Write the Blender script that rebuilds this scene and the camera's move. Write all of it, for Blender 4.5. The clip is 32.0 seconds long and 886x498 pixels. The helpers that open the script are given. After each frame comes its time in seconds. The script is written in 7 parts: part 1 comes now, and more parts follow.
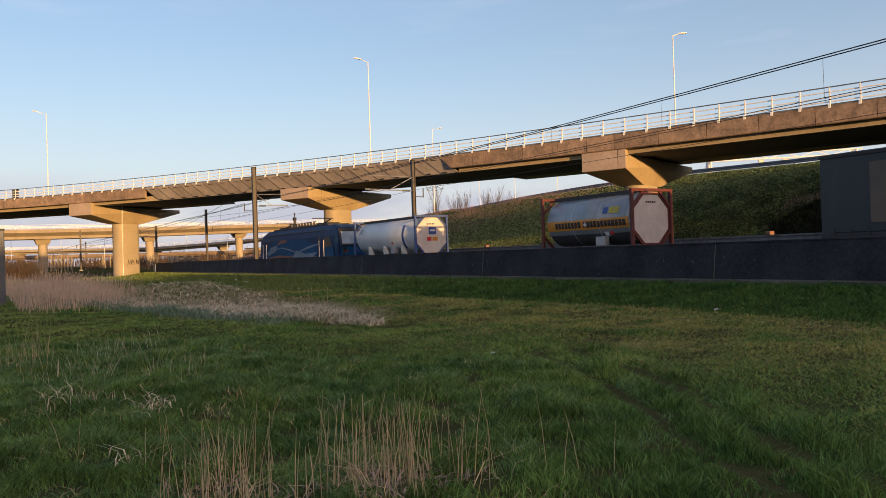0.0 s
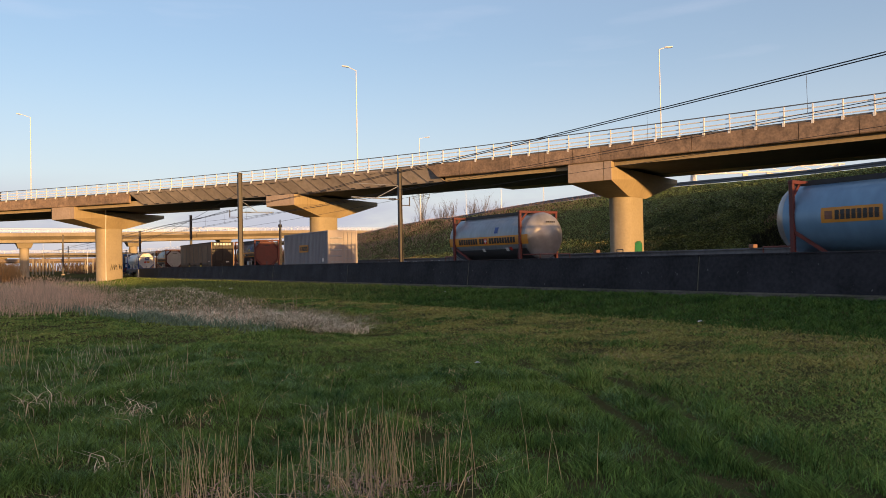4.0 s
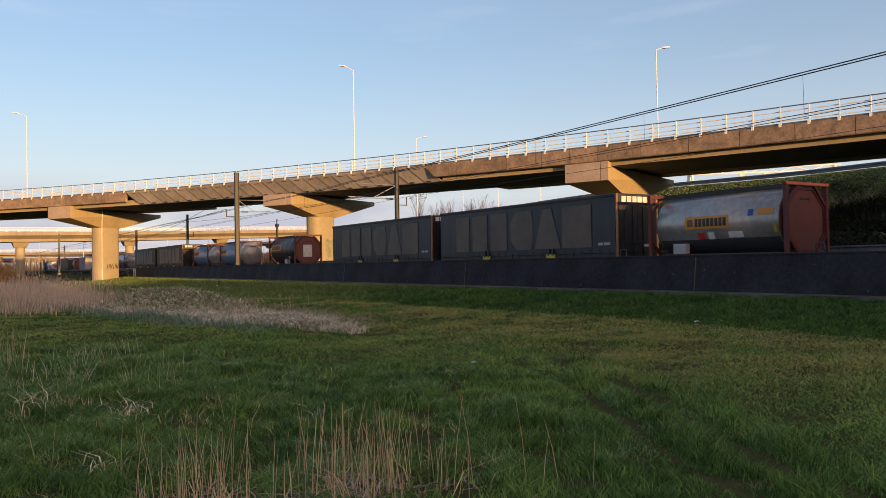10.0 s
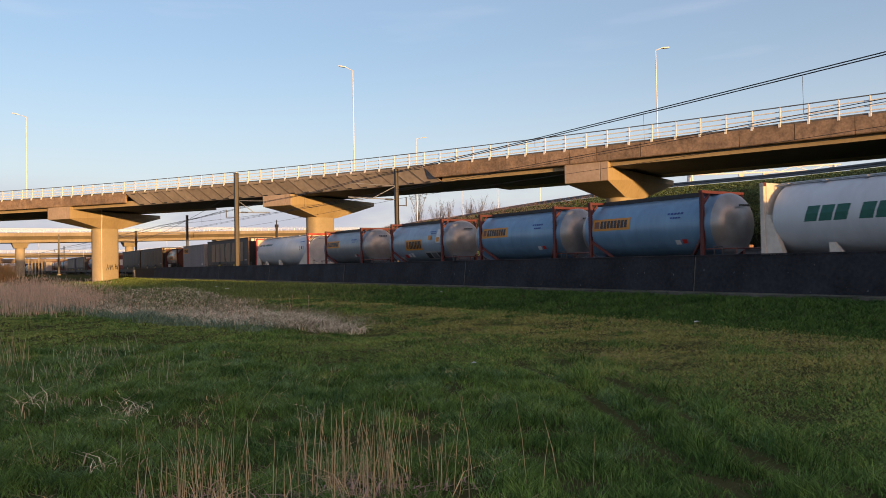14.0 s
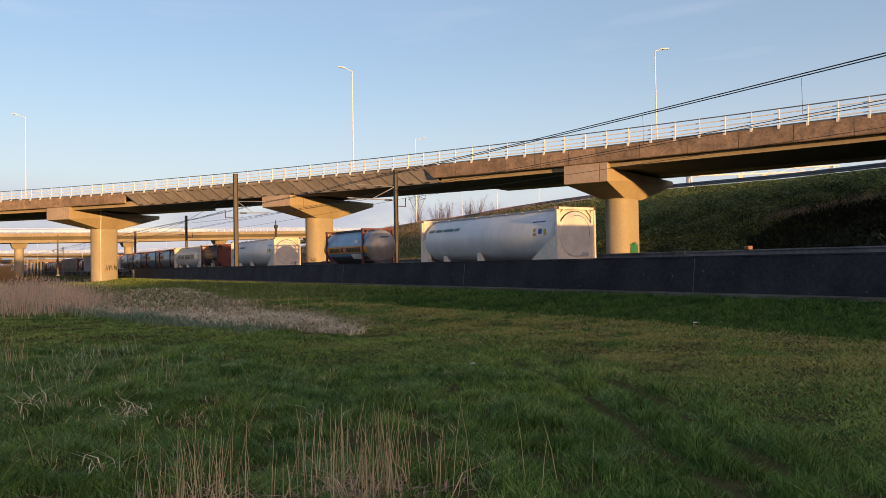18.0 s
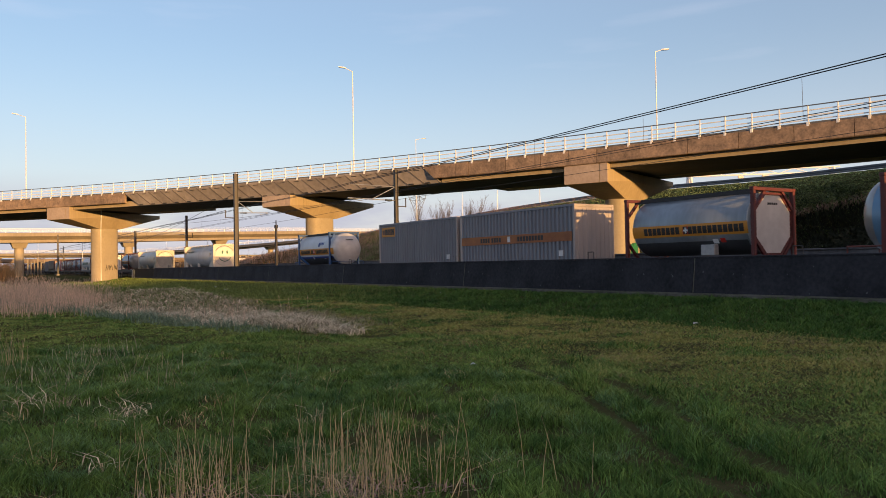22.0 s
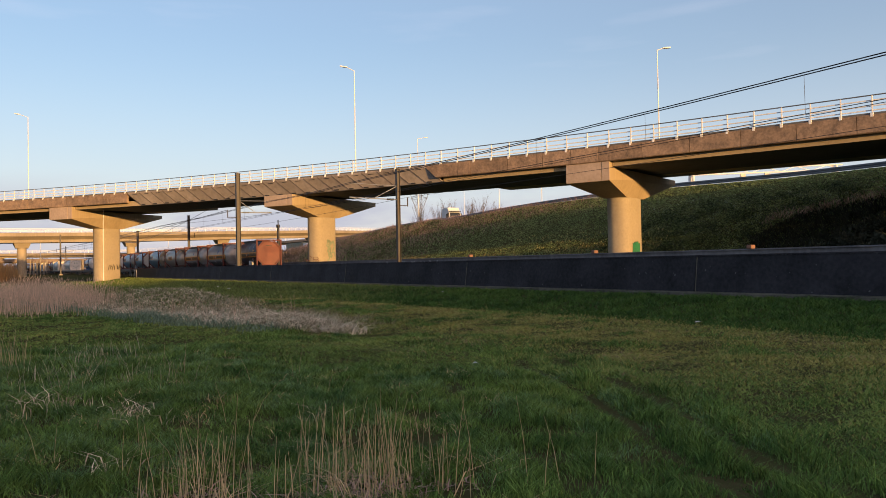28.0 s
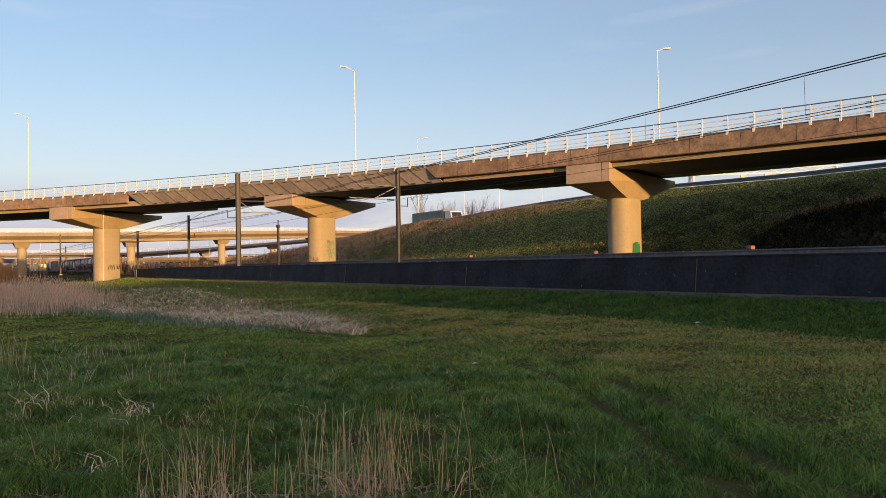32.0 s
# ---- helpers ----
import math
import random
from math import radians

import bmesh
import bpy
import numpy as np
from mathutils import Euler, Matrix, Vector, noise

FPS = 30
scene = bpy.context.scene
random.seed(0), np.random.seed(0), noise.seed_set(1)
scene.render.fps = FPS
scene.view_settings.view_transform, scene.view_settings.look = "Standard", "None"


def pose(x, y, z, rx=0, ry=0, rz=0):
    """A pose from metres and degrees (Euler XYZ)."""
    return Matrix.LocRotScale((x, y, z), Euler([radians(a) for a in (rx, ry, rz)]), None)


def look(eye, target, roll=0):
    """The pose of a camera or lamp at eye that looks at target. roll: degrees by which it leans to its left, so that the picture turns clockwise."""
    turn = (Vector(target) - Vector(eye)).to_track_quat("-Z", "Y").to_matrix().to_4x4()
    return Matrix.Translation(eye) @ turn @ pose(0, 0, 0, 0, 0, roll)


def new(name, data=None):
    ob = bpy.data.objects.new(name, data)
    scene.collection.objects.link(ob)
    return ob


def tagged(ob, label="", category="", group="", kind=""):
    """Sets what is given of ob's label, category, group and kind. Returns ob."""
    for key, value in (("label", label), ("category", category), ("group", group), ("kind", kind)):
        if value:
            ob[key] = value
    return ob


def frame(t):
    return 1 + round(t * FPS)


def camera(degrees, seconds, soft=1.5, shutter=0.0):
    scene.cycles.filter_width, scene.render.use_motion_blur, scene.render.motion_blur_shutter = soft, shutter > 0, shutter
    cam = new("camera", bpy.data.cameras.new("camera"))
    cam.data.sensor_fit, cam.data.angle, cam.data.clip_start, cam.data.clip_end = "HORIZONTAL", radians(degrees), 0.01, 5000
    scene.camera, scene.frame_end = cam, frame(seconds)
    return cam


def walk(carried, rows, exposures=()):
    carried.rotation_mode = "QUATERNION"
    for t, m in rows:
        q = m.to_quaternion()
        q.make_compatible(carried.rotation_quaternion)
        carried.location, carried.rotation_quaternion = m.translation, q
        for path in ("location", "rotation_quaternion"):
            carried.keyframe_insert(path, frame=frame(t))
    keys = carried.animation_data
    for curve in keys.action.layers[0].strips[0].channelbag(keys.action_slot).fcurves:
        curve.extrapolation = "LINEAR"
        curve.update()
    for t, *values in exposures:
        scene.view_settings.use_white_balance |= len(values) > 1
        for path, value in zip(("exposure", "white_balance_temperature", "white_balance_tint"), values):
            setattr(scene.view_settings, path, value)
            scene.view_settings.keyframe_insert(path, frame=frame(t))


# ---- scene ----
# ---- camera and its way ----
cam = camera(60.41, 32.0, soft=0.65, shutter=0.06)
TURNS = ((0, 90.403, 1.826, 58.649), (0.1, 90.450, 1.800, 58.860), (0.2, 90.500, 1.770, 59.070), (0.3, 90.545, 1.742, 59.110), (0.4, 90.590, 1.716, 59.065), (0.5, 90.637, 1.690, 59.026), (1, 90.737, 1.617, 58.858), (1.5, 90.853, 1.544, 58.690), (1.6, 90.873, 1.508, 58.640), (1.7, 90.893, 1.470, 58.360), (1.8, 90.913, 1.434, 58.190), (1.9, 90.931, 1.398, 58.070), (2, 90.948, 1.363, 57.964), (2.5, 91.017, 1.272, 57.740), (3, 91.046, 1.175, 57.655), (3.5, 91.060, 1.127, 57.613), (5.5, 91.008, 1.111, 57.410), (6, 91.009, 1.103, 57.404), (6.5, 91.010, 1.094, 57.397), (7, 91.013, 1.086, 57.394), (7.5, 91.017, 1.076, 57.382), (8, 91.016, 1.078, 57.366), (8.5, 91.023, 1.059, 57.349), (9, 91.026, 1.049, 57.339), (9.5, 91.033, 1.027, 57.334), (10, 91.035, 1.021, 57.330), (10.5, 91.038, 1.016, 57.328), (11, 91.042, 1.023, 57.326), (11.5, 91.041, 1.024, 57.321), (12, 91.041, 1.024, 57.321), (12.5, 91.039, 1.016, 57.316), (13, 91.048, 1.042, 57.311), (13.5, 91.053, 1.055, 57.310), (14, 91.067, 1.074, 57.313), (14.5, 91.068, 1.067, 57.317), (16.5, 91.103, 1.015, 57.263), (17, 91.103, 1.024, 57.259), (17.5, 91.107, 1.018, 57.257), (18, 91.125, 1.018, 57.251), (18.5, 91.146, 1.011, 57.247), (19, 91.163, 1.016, 57.242), (19.5, 91.168, 1.008, 57.248), (20, 91.169, 1.006, 57.257), (20.5, 91.166, 0.987, 57.263), (21, 91.161, 0.973, 57.264), (21.5, 91.153, 0.945, 57.261), (22, 91.142, 0.946, 57.263), (22.5, 91.124, 0.964, 57.275), (23, 91.109, 0.996, 57.298), (23.5, 91.099, 1.008, 57.327), (24, 91.091, 0.981, 57.344), (24.5, 91.084, 0.959, 57.360), (25, 91.085, 0.968, 57.372), (25.5, 91.088, 0.991, 57.383), (27.5, 91.081, 1.068, 57.431), (28, 91.076, 1.067, 57.416), (28.5, 91.078, 1.061, 57.379), (29, 91.086, 1.040, 57.361), (29.5, 91.098, 1.025, 57.358), (30, 91.101, 1.019, 57.377), (30.5, 91.103, 1.009, 57.382), (31, 91.106, 0.998, 57.388), (31.5, 91.106, 0.997, 57.401), (32, 91.107, 0.993, 57.411))
walk(cam, [(t, pose(0, 0, 1.6, rx, ry, rz)) for t, rx, ry, rz in TURNS],
     exposures=[(0, 1.35, 6350, 13), (32, 1.35, 6350, 13)])

# ---- light ----
SUN_TURN, SUN_UP = radians(0.4), radians(3.2)
sun_way = Vector((math.cos(SUN_TURN) * math.cos(SUN_UP), math.sin(SUN_TURN) * math.cos(SUN_UP), math.sin(SUN_UP)))
sun = new("sun", bpy.data.lights.new("sun", "SUN"))
sun.data.energy, sun.data.angle, sun.data.color = 2.8, radians(0.6), (1.0, 0.56, 0.19)
sun.matrix_world = look(sun_way * 400, (0, 0, 0))
world = bpy.data.worlds.new("sky")
scene.world = world
world.use_nodes = True
wn, wl = world.node_tree.nodes, world.node_tree.links
wn.clear()
w_out, w_bg, w_sky = wn.new("ShaderNodeOutputWorld"), wn.new("ShaderNodeBackground"), wn.new("ShaderNodeTexSky")
w_sky.sky_type, w_sky.sun_disc = "NISHITA", False
w_sky.sun_elevation, w_sky.sun_rotation = SUN_UP, radians(90) - SUN_TURN
w_sky.air_density, w_sky.dust_density, w_sky.ozone_density, w_sky.altitude = 1.0, 1.15, 2.4, 0
w_bg.inputs["Strength"].default_value = 0.15
w_co, w_map = wn.new("ShaderNodeTexCoord"), wn.new("ShaderNodeMapping")
w_map.inputs["Scale"].default_value = (1.6, 1.6, 11.0)
w_noise, w_ramp = wn.new("ShaderNodeTexNoise"), wn.new("ShaderNodeValToRGB")
w_noise.inputs["Scale"].default_value, w_noise.inputs["Detail"].default_value = 2.2, 6.0
w_ramp.color_ramp.elements[0].position, w_ramp.color_ramp.elements[1].position = 0.52, 0.78
w_ramp.color_ramp.elements[0].color = (0.22, 0.22, 0.22, 1)
w_ramp.color_ramp.elements[1].color = (0.38, 0.38, 0.38, 1)
w_mix = wn.new("ShaderNodeMix")
w_mix.data_type = "RGBA"
w_mix.inputs["B"].default_value = (2.30, 2.28, 2.55, 1)
wl.new(w_co.outputs["Generated"], w_map.inputs["Vector"])
wl.new(w_map.outputs["Vector"], w_noise.inputs["Vector"])
wl.new(w_noise.outputs["Fac"], w_ramp.inputs["Fac"])
w_sep, w_haze, w_max = wn.new("ShaderNodeSeparateXYZ"), wn.new("ShaderNodeMapRange"), wn.new("ShaderNodeMath")
w_haze.interpolation_type, w_max.operation = "SMOOTHSTEP", "MAXIMUM"
w_haze.inputs["From Min"].default_value, w_haze.inputs["From Max"].default_value = -0.02, 0.30
w_haze.inputs["To Min"].default_value, w_haze.inputs["To Max"].default_value = 0.68, 0.22
wl.new(w_co.outputs["Generated"], w_sep.inputs["Vector"])
wl.new(w_sep.outputs["Z"], w_haze.inputs["Value"])
wl.new(w_haze.outputs["Result"], w_max.inputs[0])
wl.new(w_ramp.outputs["Color"], w_max.inputs[1])
wl.new(w_max.outputs[0], w_mix.inputs["Factor"])
wl.new(w_sky.outputs["Color"], w_mix.inputs["A"])
# grey clouds low over the horizon
w_cmap, w_cloud, w_band, w_cut, w_mul, w_grey = wn.new("ShaderNodeMapping"), wn.new("ShaderNodeTexNoise"), wn.new("ShaderNodeMapRange"), wn.new("ShaderNodeMapRange"), wn.new("ShaderNodeMath"), wn.new("ShaderNodeMix")
w_cmap.inputs["Scale"].default_value = (7.0, 7.0, 26.0)
w_cloud.inputs["Scale"].default_value, w_cloud.inputs["Detail"].default_value = 1.0, 7.0
w_cut.interpolation_type = w_band.interpolation_type = "SMOOTHSTEP"
w_cut.inputs["From Min"].default_value, w_cut.inputs["From Max"].default_value = 0.36, 0.60
w_band.inputs["From Min"].default_value, w_band.inputs["From Max"].default_value = 0.055, 0.125
w_band.inputs["To Min"].default_value, w_band.inputs["To Max"].default_value = 0.85, 0.0
w_mul.operation, w_grey.data_type = "MULTIPLY", "RGBA"
w_grey.inputs["B"].default_value = (1.42, 1.45, 1.66, 1)
wl.new(w_co.outputs["Generated"], w_cmap.inputs["Vector"])
wl.new(w_cmap.outputs["Vector"], w_cloud.inputs["Vector"])
wl.new(w_cloud.outputs["Fac"], w_cut.inputs["Value"])
wl.new(w_sep.outputs["Z"], w_band.inputs["Value"])
wl.new(w_cut.outputs["Result"], w_mul.inputs[0])
wl.new(w_band.outputs["Result"], w_mul.inputs[1])
wl.new(w_mul.outputs[0], w_grey.inputs["Factor"])
wl.new(w_mix.outputs["Result"], w_grey.inputs["A"])
# warm glow of the sky round the low sun
w_dot, w_near, w_glow = wn.new("ShaderNodeVectorMath"), wn.new("ShaderNodeMapRange"), wn.new("ShaderNodeMix")
w_dot.operation, w_near.interpolation_type, w_glow.data_type = "DOT_PRODUCT", "SMOOTHSTEP", "RGBA"
w_dot.inputs[1].default_value = sun_way
w_near.inputs["From Min"].default_value, w_near.inputs["From Max"].default_value = 0.62, 1.0
w_near.inputs["To Min"].default_value, w_near.inputs["To Max"].default_value = 0.0, 0.8
w_glow.inputs["B"].default_value = (5.4, 3.2, 2.0, 1)
wl.new(w_co.outputs["Generated"], w_dot.inputs[0])
wl.new(w_dot.outputs["Value"], w_near.inputs["Value"])
wl.new(w_near.outputs["Result"], w_glow.inputs["Factor"])
wl.new(w_grey.outputs["Result"], w_glow.inputs["A"])
wl.new(w_glow.outputs["Result"], w_bg.inputs["Color"])
wl.new(w_bg.outputs["Background"], w_out.inputs["Surface"])


# ---- materials ----
def surface(name, colour, rough=0.8, metal=0.0, other=None, grain=6.0, blotch=0.7, bump=0.15, spread=0.35, streak=False, island=0.0, piece=0.0, spec=0.5):
    """A material with two scales of variation between two colours, and fine relief."""
    m = bpy.data.materials.new(name)
    m.use_nodes = True
    n, l = m.node_tree.nodes, m.node_tree.links
    b = n["Principled BSDF"]
    b.inputs["Roughness"].default_value, b.inputs["Metallic"].default_value = rough, metal
    b.inputs["Specular IOR Level"].default_value = spec
    other = other or tuple(c * (1 - spread) for c in colour)
    co = n.new("ShaderNodeTexCoord")
    mp = n.new("ShaderNodeMapping")
    mp.inputs["Scale"].default_value = (1, 1, 0.12) if streak else (1, 1, 1)
    l.new(co.outputs["Object"], mp.inputs["Vector"])
    big, fine = n.new("ShaderNodeTexNoise"), n.new("ShaderNodeTexNoise")
    big.inputs["Scale"].default_value, big.inputs["Detail"].default_value = blotch, 5
    fine.inputs["Scale"].default_value, fine.inputs["Detail"].default_value = grain, 6
    l.new(mp.outputs["Vector"], big.inputs["Vector"])
    l.new(mp.outputs["Vector"], fine.inputs["Vector"])
    add = n.new("ShaderNodeMath")
    add.operation = "MULTIPLY_ADD"
    add.inputs[1].default_value = 0.45
    l.new(fine.outputs["Fac"], add.inputs[0])
    sc = n.new("ShaderNodeMath")
    sc.operation = "MULTIPLY"
    sc.inputs[1].default_value = 0.55
    l.new(big.outputs["Fac"], sc.inputs[0])
    l.new(sc.outputs[0], add.inputs[2])
    ramp = n.new("ShaderNodeValToRGB")
    ramp.color_ramp.elements[0].position, ramp.color_ramp.elements[1].position = 0.36, 0.64
    ramp.color_ramp.elements[0].color, ramp.color_ramp.elements[1].color = (*other, 1), (*colour, 1)
    l.new(add.outputs[0], ramp.inputs["Fac"])
    out = ramp.outputs["Color"]
    if island or piece:
        hsv, mr = n.new("ShaderNodeHueSaturation"), n.new("ShaderNodeMapRange")
        if island:
            src = n.new("ShaderNodeNewGeometry").outputs["Random Per Island"]
        else:
            src = n.new("ShaderNodeObjectInfo").outputs["Random"]
        k = island or piece
        mr.inputs["To Min"].default_value, mr.inputs["To Max"].default_value = 1 - k, 1 + k
        l.new(src, mr.inputs["Value"])
        l.new(mr.outputs["Result"], hsv.inputs["Value"])
        l.new(out, hsv.inputs["Color"])
        out = hsv.outputs["Color"]
    l.new(out, b.inputs["Base Color"])
    if bump:
        bp = n.new("ShaderNodeBump")
        bp.inputs["Strength"].default_value, bp.inputs["Distance"].default_value = bump, 0.02
        l.new(fine.outputs["Fac"], bp.inputs["Height"])
        l.new(bp.outputs["Normal"], b.inputs["Normal"])
    return m


CONCRETE = surface("concrete", (0.40, 0.320, 0.205), 0.85, other=(0.30, 0.240, 0.153), grain=4, blotch=0.35, streak=True, bump=0.2)
FAR_CONCRETE = surface("far_concrete", (0.315, 0.270, 0.205), 0.85, other=(0.23, 0.196, 0.147), grain=3, blotch=0.25, streak=True, bump=0.1)
# low bridge concrete, browned to hold the shadow of the upper viaduct
LOW_CONCRETE = surface("shaded_low_concrete", (0.24, 0.185, 0.145), 0.9, other=(0.15, 0.118, 0.095), grain=3, blotch=0.3)
CONCRETE_PALE = surface("pale_concrete", (0.385, 0.330, 0.245), 0.85, other=(0.305, 0.262, 0.195), grain=5, blotch=0.5, bump=0.15)
FASCIA = surface("weathered_concrete", (0.33, 0.235, 0.168), 0.9, other=(0.135, 0.100, 0.078), grain=6, blotch=1.3, bump=0.4, piece=0.16)
END_PANEL = surface("end_panel_concrete", (0.42, 0.335, 0.275), 0.9, other=(0.31, 0.245, 0.20), grain=4, blotch=0.6, bump=0.2)
SHIELD = surface("dirty_grey_shield", (0.31, 0.275, 0.255), 0.85, other=(0.20, 0.178, 0.165), grain=3, blotch=0.6, bump=0.15, piece=0.12)
RIB_STEEL = surface("grimy_rib_steel", (0.13, 0.11, 0.10), 0.7, 0.1, grain=6)
# darkened to carry the shade under the deck; also for dark kerb and roofs
DARK_SHADE_CONCRETE = surface("dark_shade_concrete", (0.125, 0.127, 0.138), 0.9, other=(0.086, 0.087, 0.095), grain=3)
ASPHALT = surface("asphalt", (0.06, 0.06, 0.06), 0.9, grain=30, bump=0.3)
WHITE_METAL = surface("white_painted_steel", (0.76, 0.775, 0.79), 0.5, grain=8, spread=0.15, bump=0.03)
GALVANISED = surface("galvanised_steel", (0.42, 0.45, 0.48), 0.45, 0.6, grain=10, spread=0.25, bump=0.05)
MAST_STEEL = surface("mast_steel", (0.085, 0.082, 0.08), 0.6, 0.2, other=(0.06, 0.054, 0.05), grain=8)
BARRIER = surface("dull_barrier_steel", (0.13, 0.15, 0.18), 0.6, 0.3, grain=8, bump=0.03)
CABINET = surface("grey_cabinet_paint", (0.12, 0.135, 0.155), 0.6, grain=6)
PYLON_STEEL = surface("dull_pylon_steel", (0.17, 0.18, 0.20), 0.7, 0.2, grain=4, bump=0)
LORRY_BOX = surface("grey_green_box_body", (0.20, 0.24, 0.19), 0.6, grain=4)
LORRY_PALE = surface("pale_grey_box_body", (0.55, 0.57, 0.60), 0.5, grain=4, spread=0.15)
# near-black leaves: the deep shade at the slope foot is in the colour
SHADE_BRAMBLE = surface("shade_dark_bramble_leaf", (0.050, 0.056, 0.040), 0.8, other=(0.027, 0.032, 0.023), grain=3, bump=0, island=0.4, spec=0.05)
DAFFODIL = surface("yellow_flower", (0.80, 0.68, 0.24), 0.6, bump=0)
PALE_LEAF = surface("pale_leaf", (0.36, 0.42, 0.30), 0.4, other=(0.20, 0.26, 0.15), grain=4, bump=0, island=0.3)
WIRE = surface("wire", (0.045, 0.04, 0.04), 0.6, 0.3, bump=0)
WALL_DARK = surface("dark_wall_panel", (0.034, 0.036, 0.045), 0.85, other=(0.011, 0.012, 0.016), grain=9, blotch=0.8, bump=0.4, piece=0.1, spec=0.25)
JOINT = surface("dark_joint", (0.015, 0.015, 0.016), 0.9, bump=0)
FOOTING = surface("footing_concrete", (0.14, 0.135, 0.115), 0.95, other=(0.05, 0.055, 0.04), grain=6, bump=0.3)
FAR_WALL = surface("far_wall_concrete", (0.17, 0.175, 0.19), 0.9, other=(0.08, 0.082, 0.09), grain=4, blotch=0.8, streak=True)
BALLAST = surface("ballast", (0.20, 0.17, 0.15), 0.95, other=(0.09, 0.08, 0.07), grain=25, blotch=2, bump=0.8)
RAIL_STEEL = surface("rail_steel", (0.30, 0.24, 0.20), 0.45, 0.7, grain=10)
SOIL = surface("grassy_soil", (0.046, 0.054, 0.021), 0.95, other=(0.080, 0.070, 0.032), grain=14, blotch=0.35, bump=0.6, spec=0.0)
BLADE = surface("grass_blade", (0.190, 0.305, 0.073), 0.6, other=(0.037, 0.100, 0.028), grain=3, blotch=0.6, bump=0, island=0.65, spec=0.06)
BLADE_MOWN = surface("mown_grass_blade", (0.400, 0.360, 0.115), 0.7, other=(0.215, 0.240, 0.072), grain=3, blotch=0.3, bump=0, island=0.22, spec=0.06)
BLADE_LAWN = surface("green_lawn_blade", (0.255, 0.335, 0.088), 0.7, other=(0.122, 0.210, 0.057), grain=3, blotch=0.3, bump=0, island=0.3, spec=0.06)
BLADE_BANK = surface("bank_grass_blade", (0.098, 0.180, 0.041), 0.7, other=(0.034, 0.086, 0.024), grain=3, blotch=0.6, bump=0, island=0.5, spec=0.06)
STRAW = surface("dry_straw", (0.76, 0.58, 0.33), 0.7, other=(0.48, 0.36, 0.20), grain=4, bump=0, island=0.3, spec=0.2)
REED = surface("dry_reed", (0.86, 0.63, 0.45), 0.8, other=(0.62, 0.44, 0.32), grain=2, bump=0, island=0.3, spec=0.1)
PALE_GRASS = surface("flattened_pale_grass", (0.80, 0.69, 0.51), 0.8, other=(0.46, 0.40, 0.27), grain=3, bump=0, island=0.5, spec=0.2)
BLUE_BLADE = surface("blue_green_grass_blade", (0.235, 0.315, 0.225), 0.6, other=(0.140, 0.205, 0.135), grain=3, blotch=0.6, bump=0, island=0.35, spec=0.1)
# coloured brighter than the bank blades for sunlight farther along the bank
BLADE_FAR = surface("sunlit_far_grass_blade", (0.185, 0.240, 0.072), 0.7, other=(0.112, 0.160, 0.050), grain=3, blotch=0.6, bump=0, island=0.4, spec=0.05)
SCRUB = surface("dry_scrub", (0.52, 0.355, 0.29), 0.85, other=(0.36, 0.24, 0.19), grain=3, bump=0, island=0.3, spec=0.2)
BLADE_SLOPE = surface("slope_grass_blade", (0.360, 0.430, 0.160), 0.6, other=(0.225, 0.310, 0.120), grain=3, blotch=0.25, bump=0, island=0.35, spec=0.2)
IVY = surface("dark_leaf", (0.075, 0.110, 0.042), 0.55, other=(0.036, 0.060, 0.025), grain=3, blotch=0.3, bump=0, island=0.55, spec=0.18)
DITCH_BUSH = surface("dull_ditch_plant", (0.34, 0.31, 0.19), 0.8, other=(0.19, 0.185, 0.105), grain=3, bump=0, island=0.4, spec=0.08)
THATCH = surface("brown_thatch", (0.34, 0.265, 0.135), 0.8, other=(0.22, 0.17, 0.085), grain=3, bump=0, island=0.35, spec=0.06)
BLADE_LIGHT = surface("light_grass_blade", (0.22, 0.345, 0.14), 0.6, other=(0.085, 0.175, 0.066), grain=3, blotch=0.6, bump=0, island=0.5, spec=0.06)
SHRUB = surface("bare_shrub", (0.16, 0.105, 0.065), 0.85, other=(0.10, 0.07, 0.045), grain=3, bump=0, island=0.3, spec=0.2)
TWIG = surface("bare_twig", (0.15, 0.115, 0.085), 0.85, other=(0.09, 0.07, 0.055), grain=3, bump=0, spec=0.2)
# dry grass whose orange tint carries the sunlight along the slope foot
FOOT_GRASS = surface("sun_warmed_dry_grass", (0.48, 0.36, 0.15), 0.75, other=(0.22, 0.22, 0.085), grain=2, blotch=0.3, bump=0, island=0.4, spec=0.06)
LITTER = surface("white_litter", (0.75, 0.76, 0.78), 0.6, bump=0)
GREEN_PAINT = surface("green_spray_paint", (0.02, 0.26, 0.12), 0.6, other=(0.03, 0.12, 0.07), bump=0)
TEAL_PAINT = surface("pale_teal_spray_paint", (0.28, 0.34, 0.24), 0.7, bump=0)
BLACK_PAINT = surface("black_spray_paint", (0.02, 0.018, 0.016), 0.6, bump=0)
PINK_PAINT = surface("brown_spray_paint", (0.18, 0.08, 0.05), 0.6, bump=0)
GREY_PAINT = surface("silver_spray_paint", (0.50, 0.51, 0.54), 0.5, bump=0)
RUST_BLOCK = surface("rusty_orange_block", (0.24, 0.13, 0.085), 0.8, grain=8)
GLASS = surface("dark_glass", (0.03, 0.035, 0.04), 0.08, bump=0)
LENS = surface("lamp_lens", (0.7, 0.72, 0.72), 0.3, bump=0)

